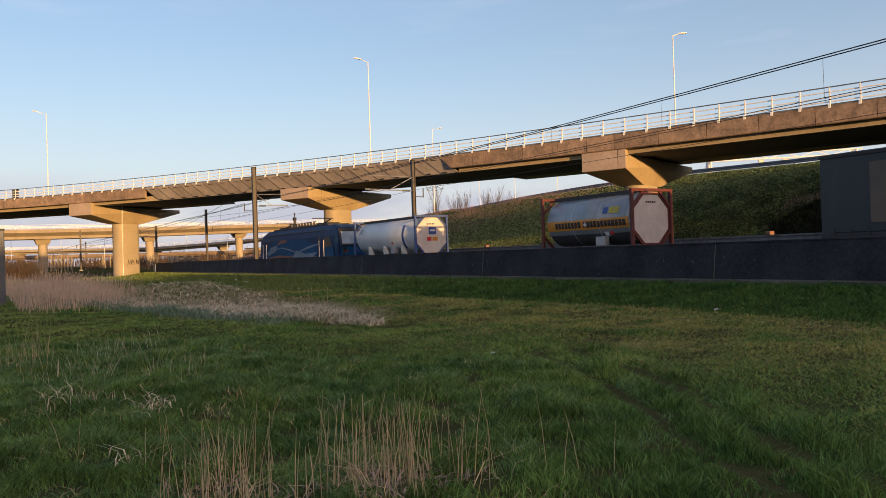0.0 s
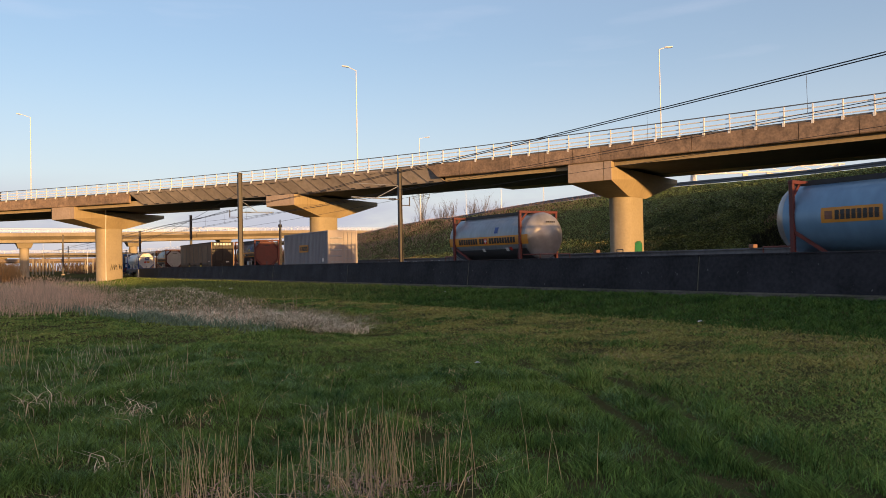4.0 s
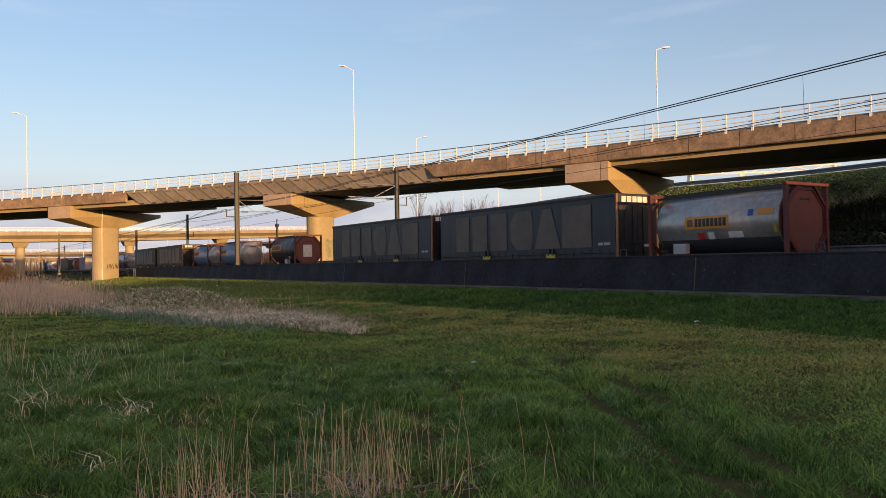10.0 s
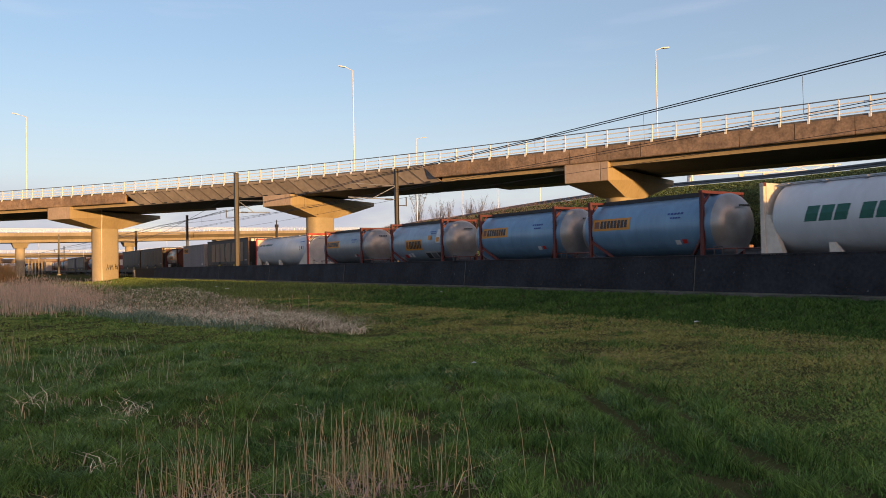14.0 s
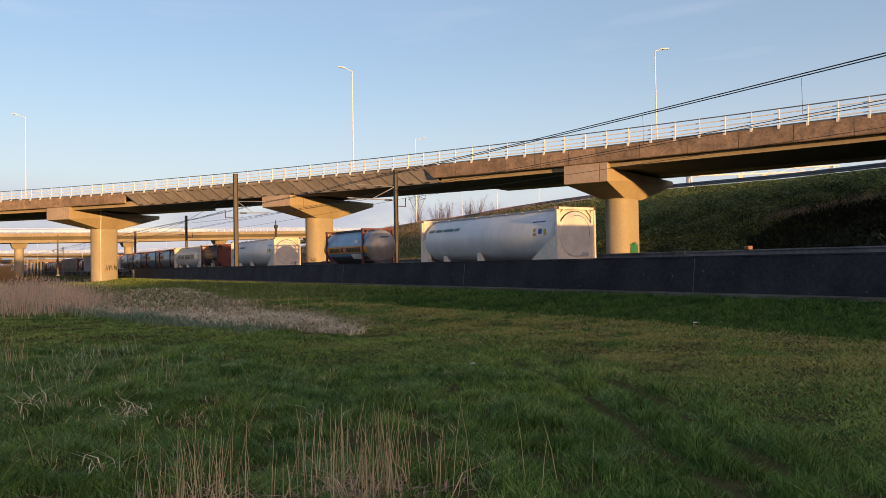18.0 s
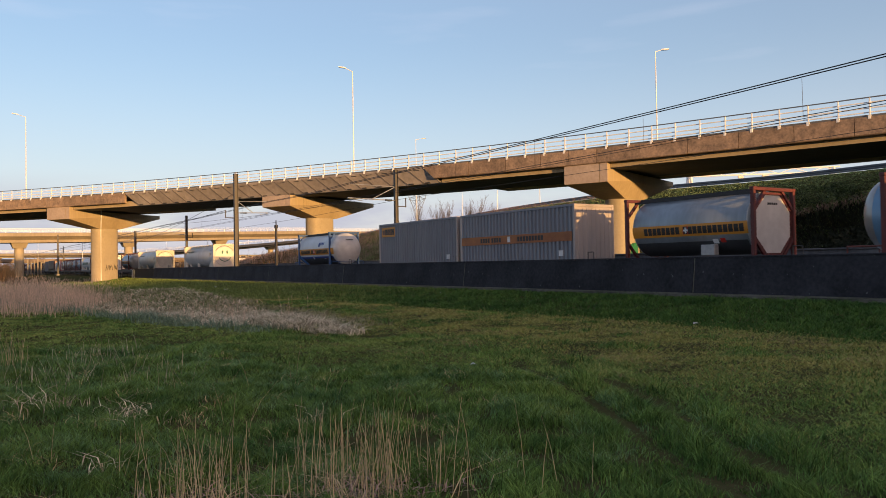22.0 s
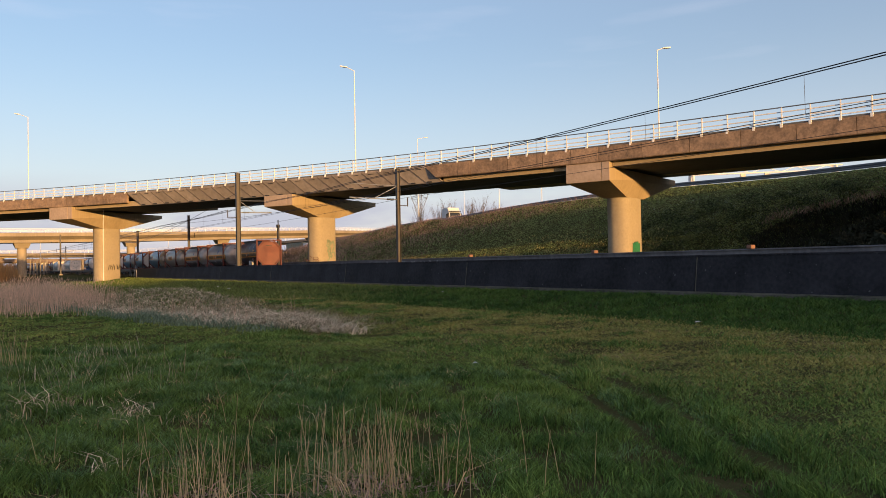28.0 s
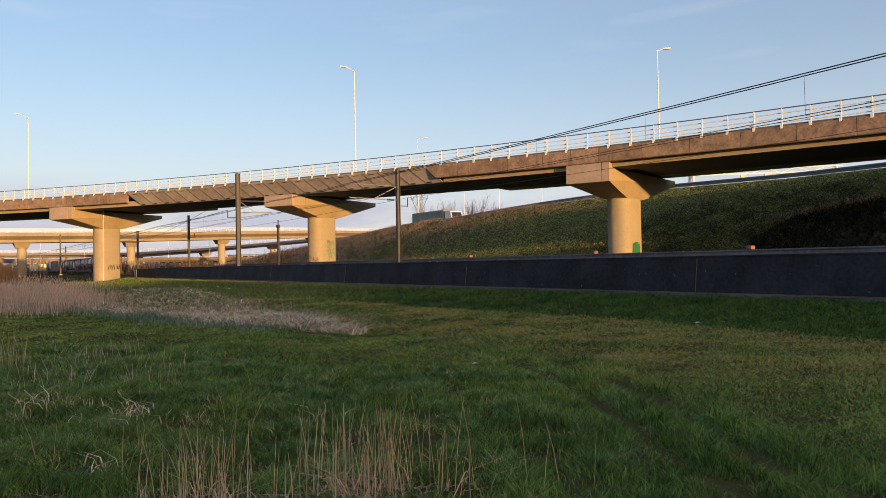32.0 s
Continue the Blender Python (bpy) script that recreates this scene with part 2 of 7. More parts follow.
def specks(m, colour, scale=9.0, cut=0.70):
    """Scattered small lighter specks on a material."""
    n, l = m.node_tree.nodes, m.node_tree.links
    b = n["Principled BSDF"]
    src = b.inputs["Base Color"].links[0].from_socket
    co, noise, ramp, mix = n.new("ShaderNodeTexCoord"), n.new("ShaderNodeTexNoise"), n.new("ShaderNodeValToRGB"), n.new("ShaderNodeMix")
    noise.inputs["Scale"].default_value, noise.inputs["Detail"].default_value = scale, 3
    ramp.color_ramp.elements[0].position, ramp.color_ramp.elements[1].position = cut, cut + 0.03
    mix.data_type = "RGBA"
    mix.inputs["B"].default_value = (*colour, 1)
    l.new(co.outputs["Object"], noise.inputs["Vector"])
    l.new(noise.outputs["Fac"], ramp.inputs["Fac"])
    l.new(ramp.outputs["Color"], mix.inputs["Factor"])
    l.new(src, mix.inputs["A"])
    l.new(mix.outputs["Result"], b.inputs["Base Color"])


def leafy(m, share=0.14):
    """Lets some light through thin blades."""
    n, l = m.node_tree.nodes, m.node_tree.links
    b = n["Principled BSDF"]
    thin, mix = n.new("ShaderNodeBsdfTranslucent"), n.new("ShaderNodeMixShader")
    mix.inputs["Fac"].default_value = share
    l.new(b.inputs["Base Color"].links[0].from_socket, thin.inputs["Color"])
    l.new(b.outputs["BSDF"], mix.inputs[1])
    l.new(thin.outputs["BSDF"], mix.inputs[2])
    l.new(mix.outputs["Shader"], n["Material Output"].inputs["Surface"])


for m in (BLADE, BLADE_LIGHT, BLADE_MOWN, BLADE_LAWN, BLADE_BANK, BLADE_SLOPE, BLUE_BLADE):
    leafy(m)
specks(WALL_DARK, (0.10, 0.105, 0.115), 7.0, 0.705)

# train finishes
CURTAIN = surface("dark_blue_tarpaulin", (0.030, 0.042, 0.058), 0.55, other=(0.022, 0.031, 0.044), grain=2.0, blotch=0.5, streak=True, bump=0.12)
CURTAIN_MARK = surface("grey_print", (0.205, 0.188, 0.172), 0.6, other=(0.165, 0.152, 0.142), grain=2, bump=0)
CURTAIN_DARK = surface("near_black_tarpaulin", (0.017, 0.024, 0.034), 0.5, other=(0.012, 0.017, 0.025), grain=2.0, blotch=0.5, streak=True, bump=0.12)
MARK_DARK = surface("faded_brown_print", (0.115, 0.090, 0.071), 0.6, other=(0.075, 0.060, 0.049), grain=2, bump=0)
MARK_BROWN = surface("brown_print", (0.215, 0.160, 0.112), 0.6, other=(0.155, 0.118, 0.085), grain=2, bump=0)
DARK_STEEL = surface("dark_steel", (0.03, 0.03, 0.033), 0.6, 0.2, grain=6)
TRAILER_DOOR = surface("dark_trailer_door", (0.024, 0.019, 0.018), 0.5, other=(0.016, 0.013, 0.013), grain=4)
# orange-brown puts the low sun on the rear posts into their paint
TRAILER_FRAME = surface("sun_orange_rear_frame", (0.28, 0.16, 0.08), 0.5, grain=6)
RUSTY_BAND = surface("rusty_orange_band", (0.34, 0.12, 0.03), 0.6, other=(0.22, 0.075, 0.025), grain=3, bump=0.05)
YELLOW_TAG = surface("yellow_tag", (0.50, 0.40, 0.03), 0.5, bump=0)
ORANGE = surface("orange_print", (0.56, 0.235, 0.022), 0.5, other=(0.46, 0.19, 0.02), grain=3, bump=0)
BLACK_PRINT = surface("black_print", (0.018, 0.016, 0.015), 0.5, bump=0)
WHITE_PRINT = surface("white_print", (0.72, 0.72, 0.72), 0.5, bump=0)
RED_PRINT = surface("red_print", (0.55, 0.03, 0.02), 0.5, bump=0)
BLUE_PRINT = surface("blue_print", (0.02, 0.07, 0.30), 0.5, bump=0)
GREEN_PRINT = surface("dark_green_print", (0.006, 0.11, 0.085), 0.5, bump=0)
PLATE = surface("grey_data_plate", (0.35, 0.36, 0.37), 0.5, bump=0)
TANK_GREY = surface("grey_tank_cladding", (0.24, 0.275, 0.31), 0.34, 0.25, other=(0.17, 0.195, 0.22), grain=5, blotch=0.6, streak=True, bump=0.04)
TANK_BLUE = surface("light_blue_tank_cladding", (0.155, 0.285, 0.425), 0.32, 0.12, other=(0.11, 0.205, 0.32), grain=4, blotch=0.6, streak=True, bump=0.04)
TANK_STEEL = surface("blue_grey_tank_cladding", (0.245, 0.325, 0.41), 0.33, 0.12, other=(0.18, 0.24, 0.305), grain=4, blotch=0.6, streak=True, bump=0.04)
TANK_DARK = surface("dark_tank_cladding", (0.030, 0.028, 0.040), 0.35, 0.2, other=(0.020, 0.019, 0.027), grain=4, bump=0.04)
TANK_SILVER = surface("silver_tank_cladding", (0.36, 0.36, 0.36), 0.3, 0.5, other=(0.24, 0.23, 0.22), grain=5, bump=0.04)
TANK_WHITE = surface("white_tank_cladding", (0.56, 0.595, 0.63), 0.4, other=(0.46, 0.49, 0.52), grain=3, blotch=0.6, streak=True, bump=0.04)
TANK_END = surface("pale_tank_end", (0.62, 0.60, 0.57), 0.42, 0.15, other=(0.48, 0.46, 0.44), grain=3, blotch=1.0, bump=0.05)
# domes made paler than the tank skin to imitate warm light on them
TANK_DOME = surface("lit_grey_tank_end", (0.36, 0.35, 0.34), 0.32, 0.45, other=(0.25, 0.24, 0.23), grain=3, blotch=1.0, bump=0.05)
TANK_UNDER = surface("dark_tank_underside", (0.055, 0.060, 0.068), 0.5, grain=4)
RED_FRAME = surface("red_oxide_frame", (0.105, 0.015, 0.013), 0.6, other=(0.07, 0.015, 0.014), grain=6, bump=0.1)
POST_RED = surface("bright_red_post", (0.42, 0.035, 0.025), 0.5, other=(0.30, 0.03, 0.022), grain=6)
RED_END = surface("red_oxide_end", (0.16, 0.042, 0.03), 0.6, other=(0.115, 0.035, 0.026), grain=3, bump=0.1)
BLUE_FRAME = surface("blue_frame", (0.03, 0.075, 0.26), 0.5, other=(0.025, 0.06, 0.18), grain=6)
TEAL_FRAME = surface("dark_blue_frame", (0.02, 0.085, 0.24), 0.5, grain=6)
CREAM_FRAME = surface("cream_frame", (0.68, 0.63, 0.55), 0.5, other=(0.5, 0.46, 0.4), grain=5)
BOX_SIDE = surface("grey_container_paint", (0.20, 0.215, 0.25), 0.55, other=(0.155, 0.168, 0.20), grain=3, blotch=0.5, streak=True, bump=0.05)
# warmer and paler than the sides, imitating sun on the container ends
BOX_END = surface("sun_tinted_container_end", (0.36, 0.32, 0.30), 0.55, other=(0.28, 0.25, 0.24), grain=3, streak=True)
LOCO_BLUE = surface("dark_blue_loco_paint", (0.012, 0.040, 0.115), 0.55, other=(0.009, 0.026, 0.07), grain=2, bump=0.02, spec=0.12)
LOCO_TEAL = surface("teal_loco_paint", (0.012, 0.085, 0.20), 0.6, bump=0, spec=0.08)
LOCO_PALE = surface("pale_loco_stripe", (0.20, 0.26, 0.33), 0.6, bump=0, spec=0.1)
# pale colour stands in for the bright reflection in the windscreen
CAB_GLASS = surface("pale_reflection_glass", (0.34, 0.41, 0.46), 0.15, other=(0.22, 0.27, 0.31), grain=1.5, bump=0)
LOCO_RED = surface("dark_red_loco_paint", (0.11, 0.018, 0.024), 0.4, bump=0)


# ---- mesh building ----
class Mesh:
    """Collects vertices and faces of one mesh."""

    def __init__(self):
        self.v, self.f = [], []

    def add(self, verts, faces):
        k = len(self.v)
        self.v += [tuple(p) for p in verts]
        self.f += [tuple(i + k for i in f) for f in faces]
        return self

    def box(self, x0, x1, y0, y1, z0, z1, b=0.0):
        if b <= 0:
            v = [(x, y, z) for x in (x0, x1) for y in (y0, y1) for z in (z0, z1)]
            return self.add(v, [(0, 1, 3, 2), (4, 6, 7, 5), (0, 4, 5, 1), (2, 3, 7, 6), (0, 2, 6, 4), (1, 5, 7, 3)])
        b = min(b, abs(x1 - x0) / 2.01, abs(y1 - y0) / 2.01, abs(z1 - z0) / 2.01)
        bm = bmesh.new()
        bmesh.ops.create_cube(bm, size=1.0)
        for w in bm.verts:
            w.co = ((x0 + x1) / 2 + w.co.x * (x1 - x0), (y0 + y1) / 2 + w.co.y * (y1 - y0), (z0 + z1) / 2 + w.co.z * (z1 - z0))
        bmesh.ops.bevel(bm, geom=bm.edges[:], offset=b, segments=1, affect="EDGES")
        bm.verts.index_update()
        self.add([w.co[:] for w in bm.verts], [[w.index for w in f.verts] for f in bm.faces])
        bm.free()
        return self

    def rod(self, a, b, r, n=8, r2=None):
        """A round bar from a to b."""
        a, b = Vector(a), Vector(b)
        q = (b - a).to_track_quat("Z", "Y")
        r2 = r if r2 is None else r2
        v = []
        for c, rr in ((a, r), (b, r2)):
            v += [c + q @ Vector((rr * math.cos(2 * math.pi * i / n), rr * math.sin(2 * math.pi * i / n), 0)) for i in range(n)]
        f = [(i, (i + 1) % n, n + (i + 1) % n, n + i) for i in range(n)]
        f += [tuple(range(n))[::-1], tuple(range(n, 2 * n))]
        return self.add(v, f)

    def bar(self, a, b, w, h):
        """A square bar from a to b, w wide and h high."""
        a, b = Vector(a), Vector(b)
        d = (b - a).normalized()
        side = d.cross(Vector((0, 0, 1)))
        side = side.normalized() if side.length > 1e-4 else Vector((1, 0, 0))
        up = side.cross(d)
        v = [c + side * sx * w / 2 + up * sz * h / 2 for c in (a, b) for sx, sz in ((-1, -1), (1, -1), (1, 1), (-1, 1))]
        return self.add(v, [(0, 1, 5, 4), (1, 2, 6, 5), (2, 3, 7, 6), (3, 0, 4, 7), (3, 2, 1, 0), (4, 5, 6, 7)])

    def tube(self, pts, r, n=6):
        """A round wire through pts, in one piece."""
        rings = []
        for i, p in enumerate(pts):
            d = Vector(pts[min(i + 1, len(pts) - 1)]) - Vector(pts[max(i - 1, 0)])
            q = d.to_track_quat("Z", "Y")
            rings.append([Vector(p) + q @ Vector((r * math.cos(2 * math.pi * k / n), r * math.sin(2 * math.pi * k / n), 0)) for k in range(n)])
        return self.loft(rings)

    def loft(self, rings, cap=True, closed=True):
        """Skins rings of equally many points."""
        n, v, f = len(rings[0]), [], []
        for r in rings:
            v += [tuple(p) for p in r]
        for j in range(len(rings) - 1):
            for i in range(n if closed else n - 1):
                f.append((j * n + i, j * n + (i + 1) % n, (j + 1) * n + (i + 1) % n, (j + 1) * n + i))
        if cap and closed:
            f += [tuple(range(n))[::-1], tuple(range((len(rings) - 1) * n, len(rings) * n))]
        return self.add(v, f)

    def data(self, name, material, smooth=False):
        me = bpy.data.meshes.new(name)
        me.from_pydata(self.v, [], self.f)
        me.materials.append(material)
        if smooth:
            me.polygons.foreach_set("use_smooth", [True] * len(me.polygons))
            me.set_sharp_from_angle(angle=radians(38))
        bm = bmesh.new()
        bm.from_mesh(me)
        bmesh.ops.recalc_face_normals(bm, faces=bm.faces[:])
        bm.to_mesh(me)
        bm.free()
        return me


def part(name, mesh, material, parent=None, label="", smooth=False, at=None):
    """One mesh object, under a thing or a part."""
    ob = new(name, mesh.data(name, material, smooth) if isinstance(mesh, Mesh) else mesh)
    if parent is not None:
        ob.parent = parent
    if at is not None:
        ob.matrix_basis = at
    if label:
        ob["label"] = label
    return ob


def thing(name, label, category, group="", at=None, kind=""):
    ob = new(name)
    if at is not None:
        ob.matrix_basis = at
    return tagged(ob, label, category, group, kind)


def cloud(name, verts, faces, material, label="", category="", kind="stuff"):
    """One object from arrays: many blades or twigs."""
    me = bpy.data.meshes.new(name)
    verts, faces = np.asarray(verts, dtype=np.float32), np.asarray(faces, dtype=np.int32)
    k = faces.shape[1]
    me.vertices.add(len(verts))
    me.vertices.foreach_set("co", verts.ravel())
    me.loops.add(faces.size)
    me.loops.foreach_set("vertex_index", faces.ravel())
    me.polygons.add(len(faces))
    me.polygons.foreach_set("loop_start", np.arange(0, faces.size, k, dtype=np.int32))
    me.polygons.foreach_set("loop_total", np.full(len(faces), k, dtype=np.int32))
    me.update(calc_edges=True)
    me.materials.append(material)
    return tagged(new(name, me), label, category, "", kind)


# ---- plan ----
RAIL_TOP, TRACK_Y, WALL_Y = 0.40, 24.55, 19.79
WALL_END, WALL_TOP, WALL_FOOT = -106.0, 1.67, 0.45
CREST_Y, TOE_Y = 68.0, 51.5
CREST_X, CREST_Z = (-330, -260, -222, -190, -160, -142, -124, -105, -89, -77, -60, -44, 60), (0.3, 0.6, 1.9, 4.6, 6.2, 7.3, 8.35, 8.95, 9.45, 9.65, 9.85, 9.45, 9.3)
DECK_Z, DECK_WIDE, PIER_IN = 10.6, 14.2, 7.1
EDGE_X, EDGE_Y, EDGE_TURN, EDGE_BEND = -43.1, 43.28, radians(21.08), radians(0.1978)
PIERS = (-69.35, -36.0, -1.85, -102.7, 32.2)


def ease(a, b, x):
    u = np.clip((x - a) / (b - a), 0, 1)
    return u * u * (3 - 2 * u)


def land(x, y):
    """Height of the ground."""
    x, y = np.asarray(x, dtype=float), np.asarray(y, dtype=float)
    z = 0.40 * ease(15.0 + 0.4 * np.sin(x * 0.31), 19.5, y) - 0.28 * ease(19.85, 20.0, y) * ease(-109, -106.5, x)
    z = z + 0.05 * np.sin(x * 0.9 + y * 0.4) * np.cos(y * 0.8 - x * 0.2) * (1 - ease(12, 15, y)) + 0.03 * np.sin(2.3 * x) * np.sin(1.9 * y + 0.7 * x) * (1 - ease(12, 15, y))
    z = z - 0.35 * ease(4.5, 7.5, y) * (1 - ease(8.5, 12.5, y)) * ease(-20, -30, x)
    crest = np.interp(x, CREST_X, CREST_Z) * ease(-420, -330, x)
    up = ease(TOE_Y - 3, CREST_Y + 3, y) * 0.35 + np.clip((y - TOE_Y) / (CREST_Y - TOE_Y), 0, 1) * 0.65
    z = z + (crest - 0.15) * up * (1 - ease(82, 108, y))
    z = z - 1.25 * ease(69.6, 72, y) * (1 - ease(84, 100, y)) * ease(-330, -300, x)
    z = z + 0.5 * ease(32, 44, y) * (1 - ease(48, 56, y))
    # unseen hill added towards the sun, keeping near grass and bank in shade
    unseen_hill = 9.0 * ease(34, 70, x) * (1 - ease(110, 140, x)) * (1 - ease(19.4, 22.2, y)) * ease(-170, -110, y)
    return z + unseen_hill


def edge(s, off=0.0):
    """A point of the viaduct's near edge at s metres along it, off metres inward, and the turn there."""
    h = EDGE_TURN - EDGE_BEND * s
    x = EDGE_X + (math.sin(EDGE_TURN) - math.sin(h)) / EDGE_BEND
    y = EDGE_Y + (math.cos(h) - math.cos(EDGE_TURN)) / EDGE_BEND
    return x - off * math.sin(h), y + off * math.cos(h), h


# ---- ground ----
def ground():
    def axis(lo, hi, fine_lo, fine_hi, step, grow=1.25):
        mid = list(np.arange(fine_lo, fine_hi, step))
        d, a, out = step, fine_hi, []
        while a < hi:
            out.append(a)
            d *= grow
            a += d
        out.append(hi)
        d, a, low = step, fine_lo, []
        while a > lo:
            d *= grow
            a -= d
            low.append(max(a, lo))
        return np.array(low[::-1] + mid + out)
    xs, ys = axis(-2600, 2600, -125, 8, 0.8), axis(-2600, 2600, -6, 110, 0.5)
    gx, gy = np.meshgrid(xs, ys, indexing="ij")
    v = np.stack([gx, gy, land(gx, gy)], -1).reshape(-1, 3)
    i, j = np.meshgrid(np.arange(len(xs) - 1), np.arange(len(ys) - 1), indexing="ij")
    a = (i * len(ys) + j).ravel()
    faces = np.stack([a, a + len(ys), a + len(ys) + 1, a + 1], -1)
    ob = cloud("ground", v, faces, SOIL, "rough grassland with a mown strip and green embankment", "ground", "structure")
    ob.data.polygons.foreach_set("use_smooth", [True] * len(ob.data.polygons))


ground()


# ---- walls and track ----
def near_wall():
    w = thing("wall_near", "long low dark concrete trackside wall on pale footing", "wall", kind="structure")
    part("footing", Mesh().box(WALL_END, 60, WALL_Y - 0.06, WALL_Y + 0.34, 0.0, WALL_FOOT + 0.07), FOOTING, w, "pale weathered footing")
    part("core", Mesh().box(WALL_END + 0.02, 60, WALL_Y + 0.17, WALL_Y + 0.25, WALL_FOOT + 0.06, WALL_TOP - 0.03), JOINT, w)
    lean = lambda z: 0.15 * (z - WALL_FOOT) / (WALL_TOP - WALL_FOOT)
    def slab(x0, x1, y0, y1, z0, z1):
        return Mesh().loft([[(x, y + lean(z), z) for y, z in ((y0, z0), (y1, z0), (y1, z1), (y0 + 0.012, z1), (y0, z1 - 0.012))] for x in (x0, x1)])
    me = slab(0.0, 12.975, 0, 0.26, WALL_FOOT + 0.1, WALL_TOP).data("panel", WALL_DARK)
    lip = slab(0.0, 12.975, -0.025, 0.28, WALL_TOP + 0.002, WALL_TOP + 0.04).data("coping", WALL_DARK)
    edge_strip = slab(0.0, 0.035, -0.005, 0.02, WALL_FOOT + 0.12, WALL_TOP - 0.01).data("joint_edge", FOOTING)
    low = Mesh().box(0.0, 12.975, -0.05, 0.03, WALL_FOOT + 0.075, WALL_FOOT + 0.105).data("lower_lip", FOOTING)
    x = -16.14 + 13.0 * 5
    while x > WALL_END:
        o = part("panel", me, WALL_DARK, w, at=pose(max(x, WALL_END) + 0.0125, WALL_Y, 0))
        part("coping", lip, WALL_DARK, o)
        part("joint_edge", edge_strip, FOOTING, o)
        part("lower_lip", low, FOOTING, o)
        x -= 13.0
    o = thing("wall_end_rail", "two thin pale posts at the end of the wall", "post")
    for k in (-0.9, -2.0):
        part("post", Mesh().rod((WALL_END + k, WALL_Y + 0.3, 0.1), (WALL_END + k, WALL_Y + 0.3, 1.5), 0.05), GALVANISED, o)


def far_wall():
    w = thing("wall_far", "low grey concrete trackside wall with graffiti", "wall", kind="structure")
    part("wall_body", Mesh().box(-101, 60, 30.0, 30.25, 0.1, 1.93, 0.01), FAR_WALL, w)
    part("coping", Mesh().box(-101, 60, 29.94, 30.31, 1.932, 2.0, 0.01), FAR_WALL, w)
    for x in (-43.4, -31.2, -21.3, -14.0):
        tagged(part("marker_block", Mesh().box(x - 0.13, x + 0.13, 29.85, 30.15, 2.0, 2.17, 0.02), RUST_BLOCK), "small rusty orange block on the wall", "block", "blocks on the far wall")
    rnd = random.Random(5)
    for x0, x1, mat in ((-74, -70.5, GREY_PAINT), (-70, -66, BLACK_PAINT), (-65.5, -62, GREY_PAINT), (-61, -57, BLACK_PAINT), (-55.5, -47.5, GREY_PAINT), (-50, -45, BLACK_PAINT)):
        m = Mesh()
        x = x0
        while x < x1:
            a = rnd.uniform(0.25, 0.6)
            n = 14
            cz, rx, rz = rnd.uniform(1.5, 1.62), a * 0.55, rnd.uniform(0.13, 0.24)
            ring = [(x + rx * math.cos(t), 29.985, cz + rz * math.sin(t)) for t in [2 * math.pi * i / n for i in range(n)]]
            ins = [(x + rx * 0.6 * math.cos(t), 29.985, cz + rz * 0.55 * math.sin(t)) for t in [2 * math.pi * i / n for i in range(n)]]
            m.add(ring + ins, [(i, (i + 1) % n, n + (i + 1) % n, n + i) for i in range(n)])
            x += a * 0.9
        part("graffiti", m, mat, w, "spray-painted loops")


def track():
    t = thing("track", "single railway track on brown ballast", "railway track", kind="structure")
    prof = [(TRACK_Y - 2.9, 0.0), (TRACK_Y - 1.7, 0.22), (TRACK_Y + 1.7, 0.22), (TRACK_Y + 2.9, 0.0)]
    part("ballast", Mesh().loft([[(x, y, z) for y, z in prof] for x in (-900, -300, -100, 560)]), BALLAST, t)
    for y in (-0.75, 0.75):
        part("rail", Mesh().box(-900, 560, TRACK_Y + y - 0.036, TRACK_Y + y + 0.036, 0.24, RAIL_TOP), RAIL_STEEL, t)
    sl = Mesh().box(-0.13, 0.13, -1.3, 1.3, 0.15, 0.255, 0.02).data("sleeper", CONCRETE_PALE)
    for i in range(160):
        part("sleeper", sl, CONCRETE_PALE, t, at=pose(-100 - i * 0.62, TRACK_Y, 0))
    t2 = thing("siding_track", "second railway track on brown ballast", "railway track", kind="structure")
    part("ballast", Mesh().loft([[(x, y - 5.2 + (x < -100) * 0, z - 0.02) for y, z in prof] for x in (-900, -300, -124)]), BALLAST, t2)


near_wall()
far_wall()
track()


# ---- the near viaduct ----
def ribbon(s0, s1, prof, step=1.7):
    """A solid along the viaduct with the profile (off, z)."""
    n = max(1, int(math.ceil((s1 - s0) / step)))
    rings = []
    for i in range(n + 1):
        s = s0 + (s1 - s0) * i / n
        rings.append([(*edge(s, o)[:2], z) for o, z in prof])
    return Mesh().loft(rings)


SHIELD_FROM, SHIELD_TO, SLANT = -58.4, -18.0, 1.65


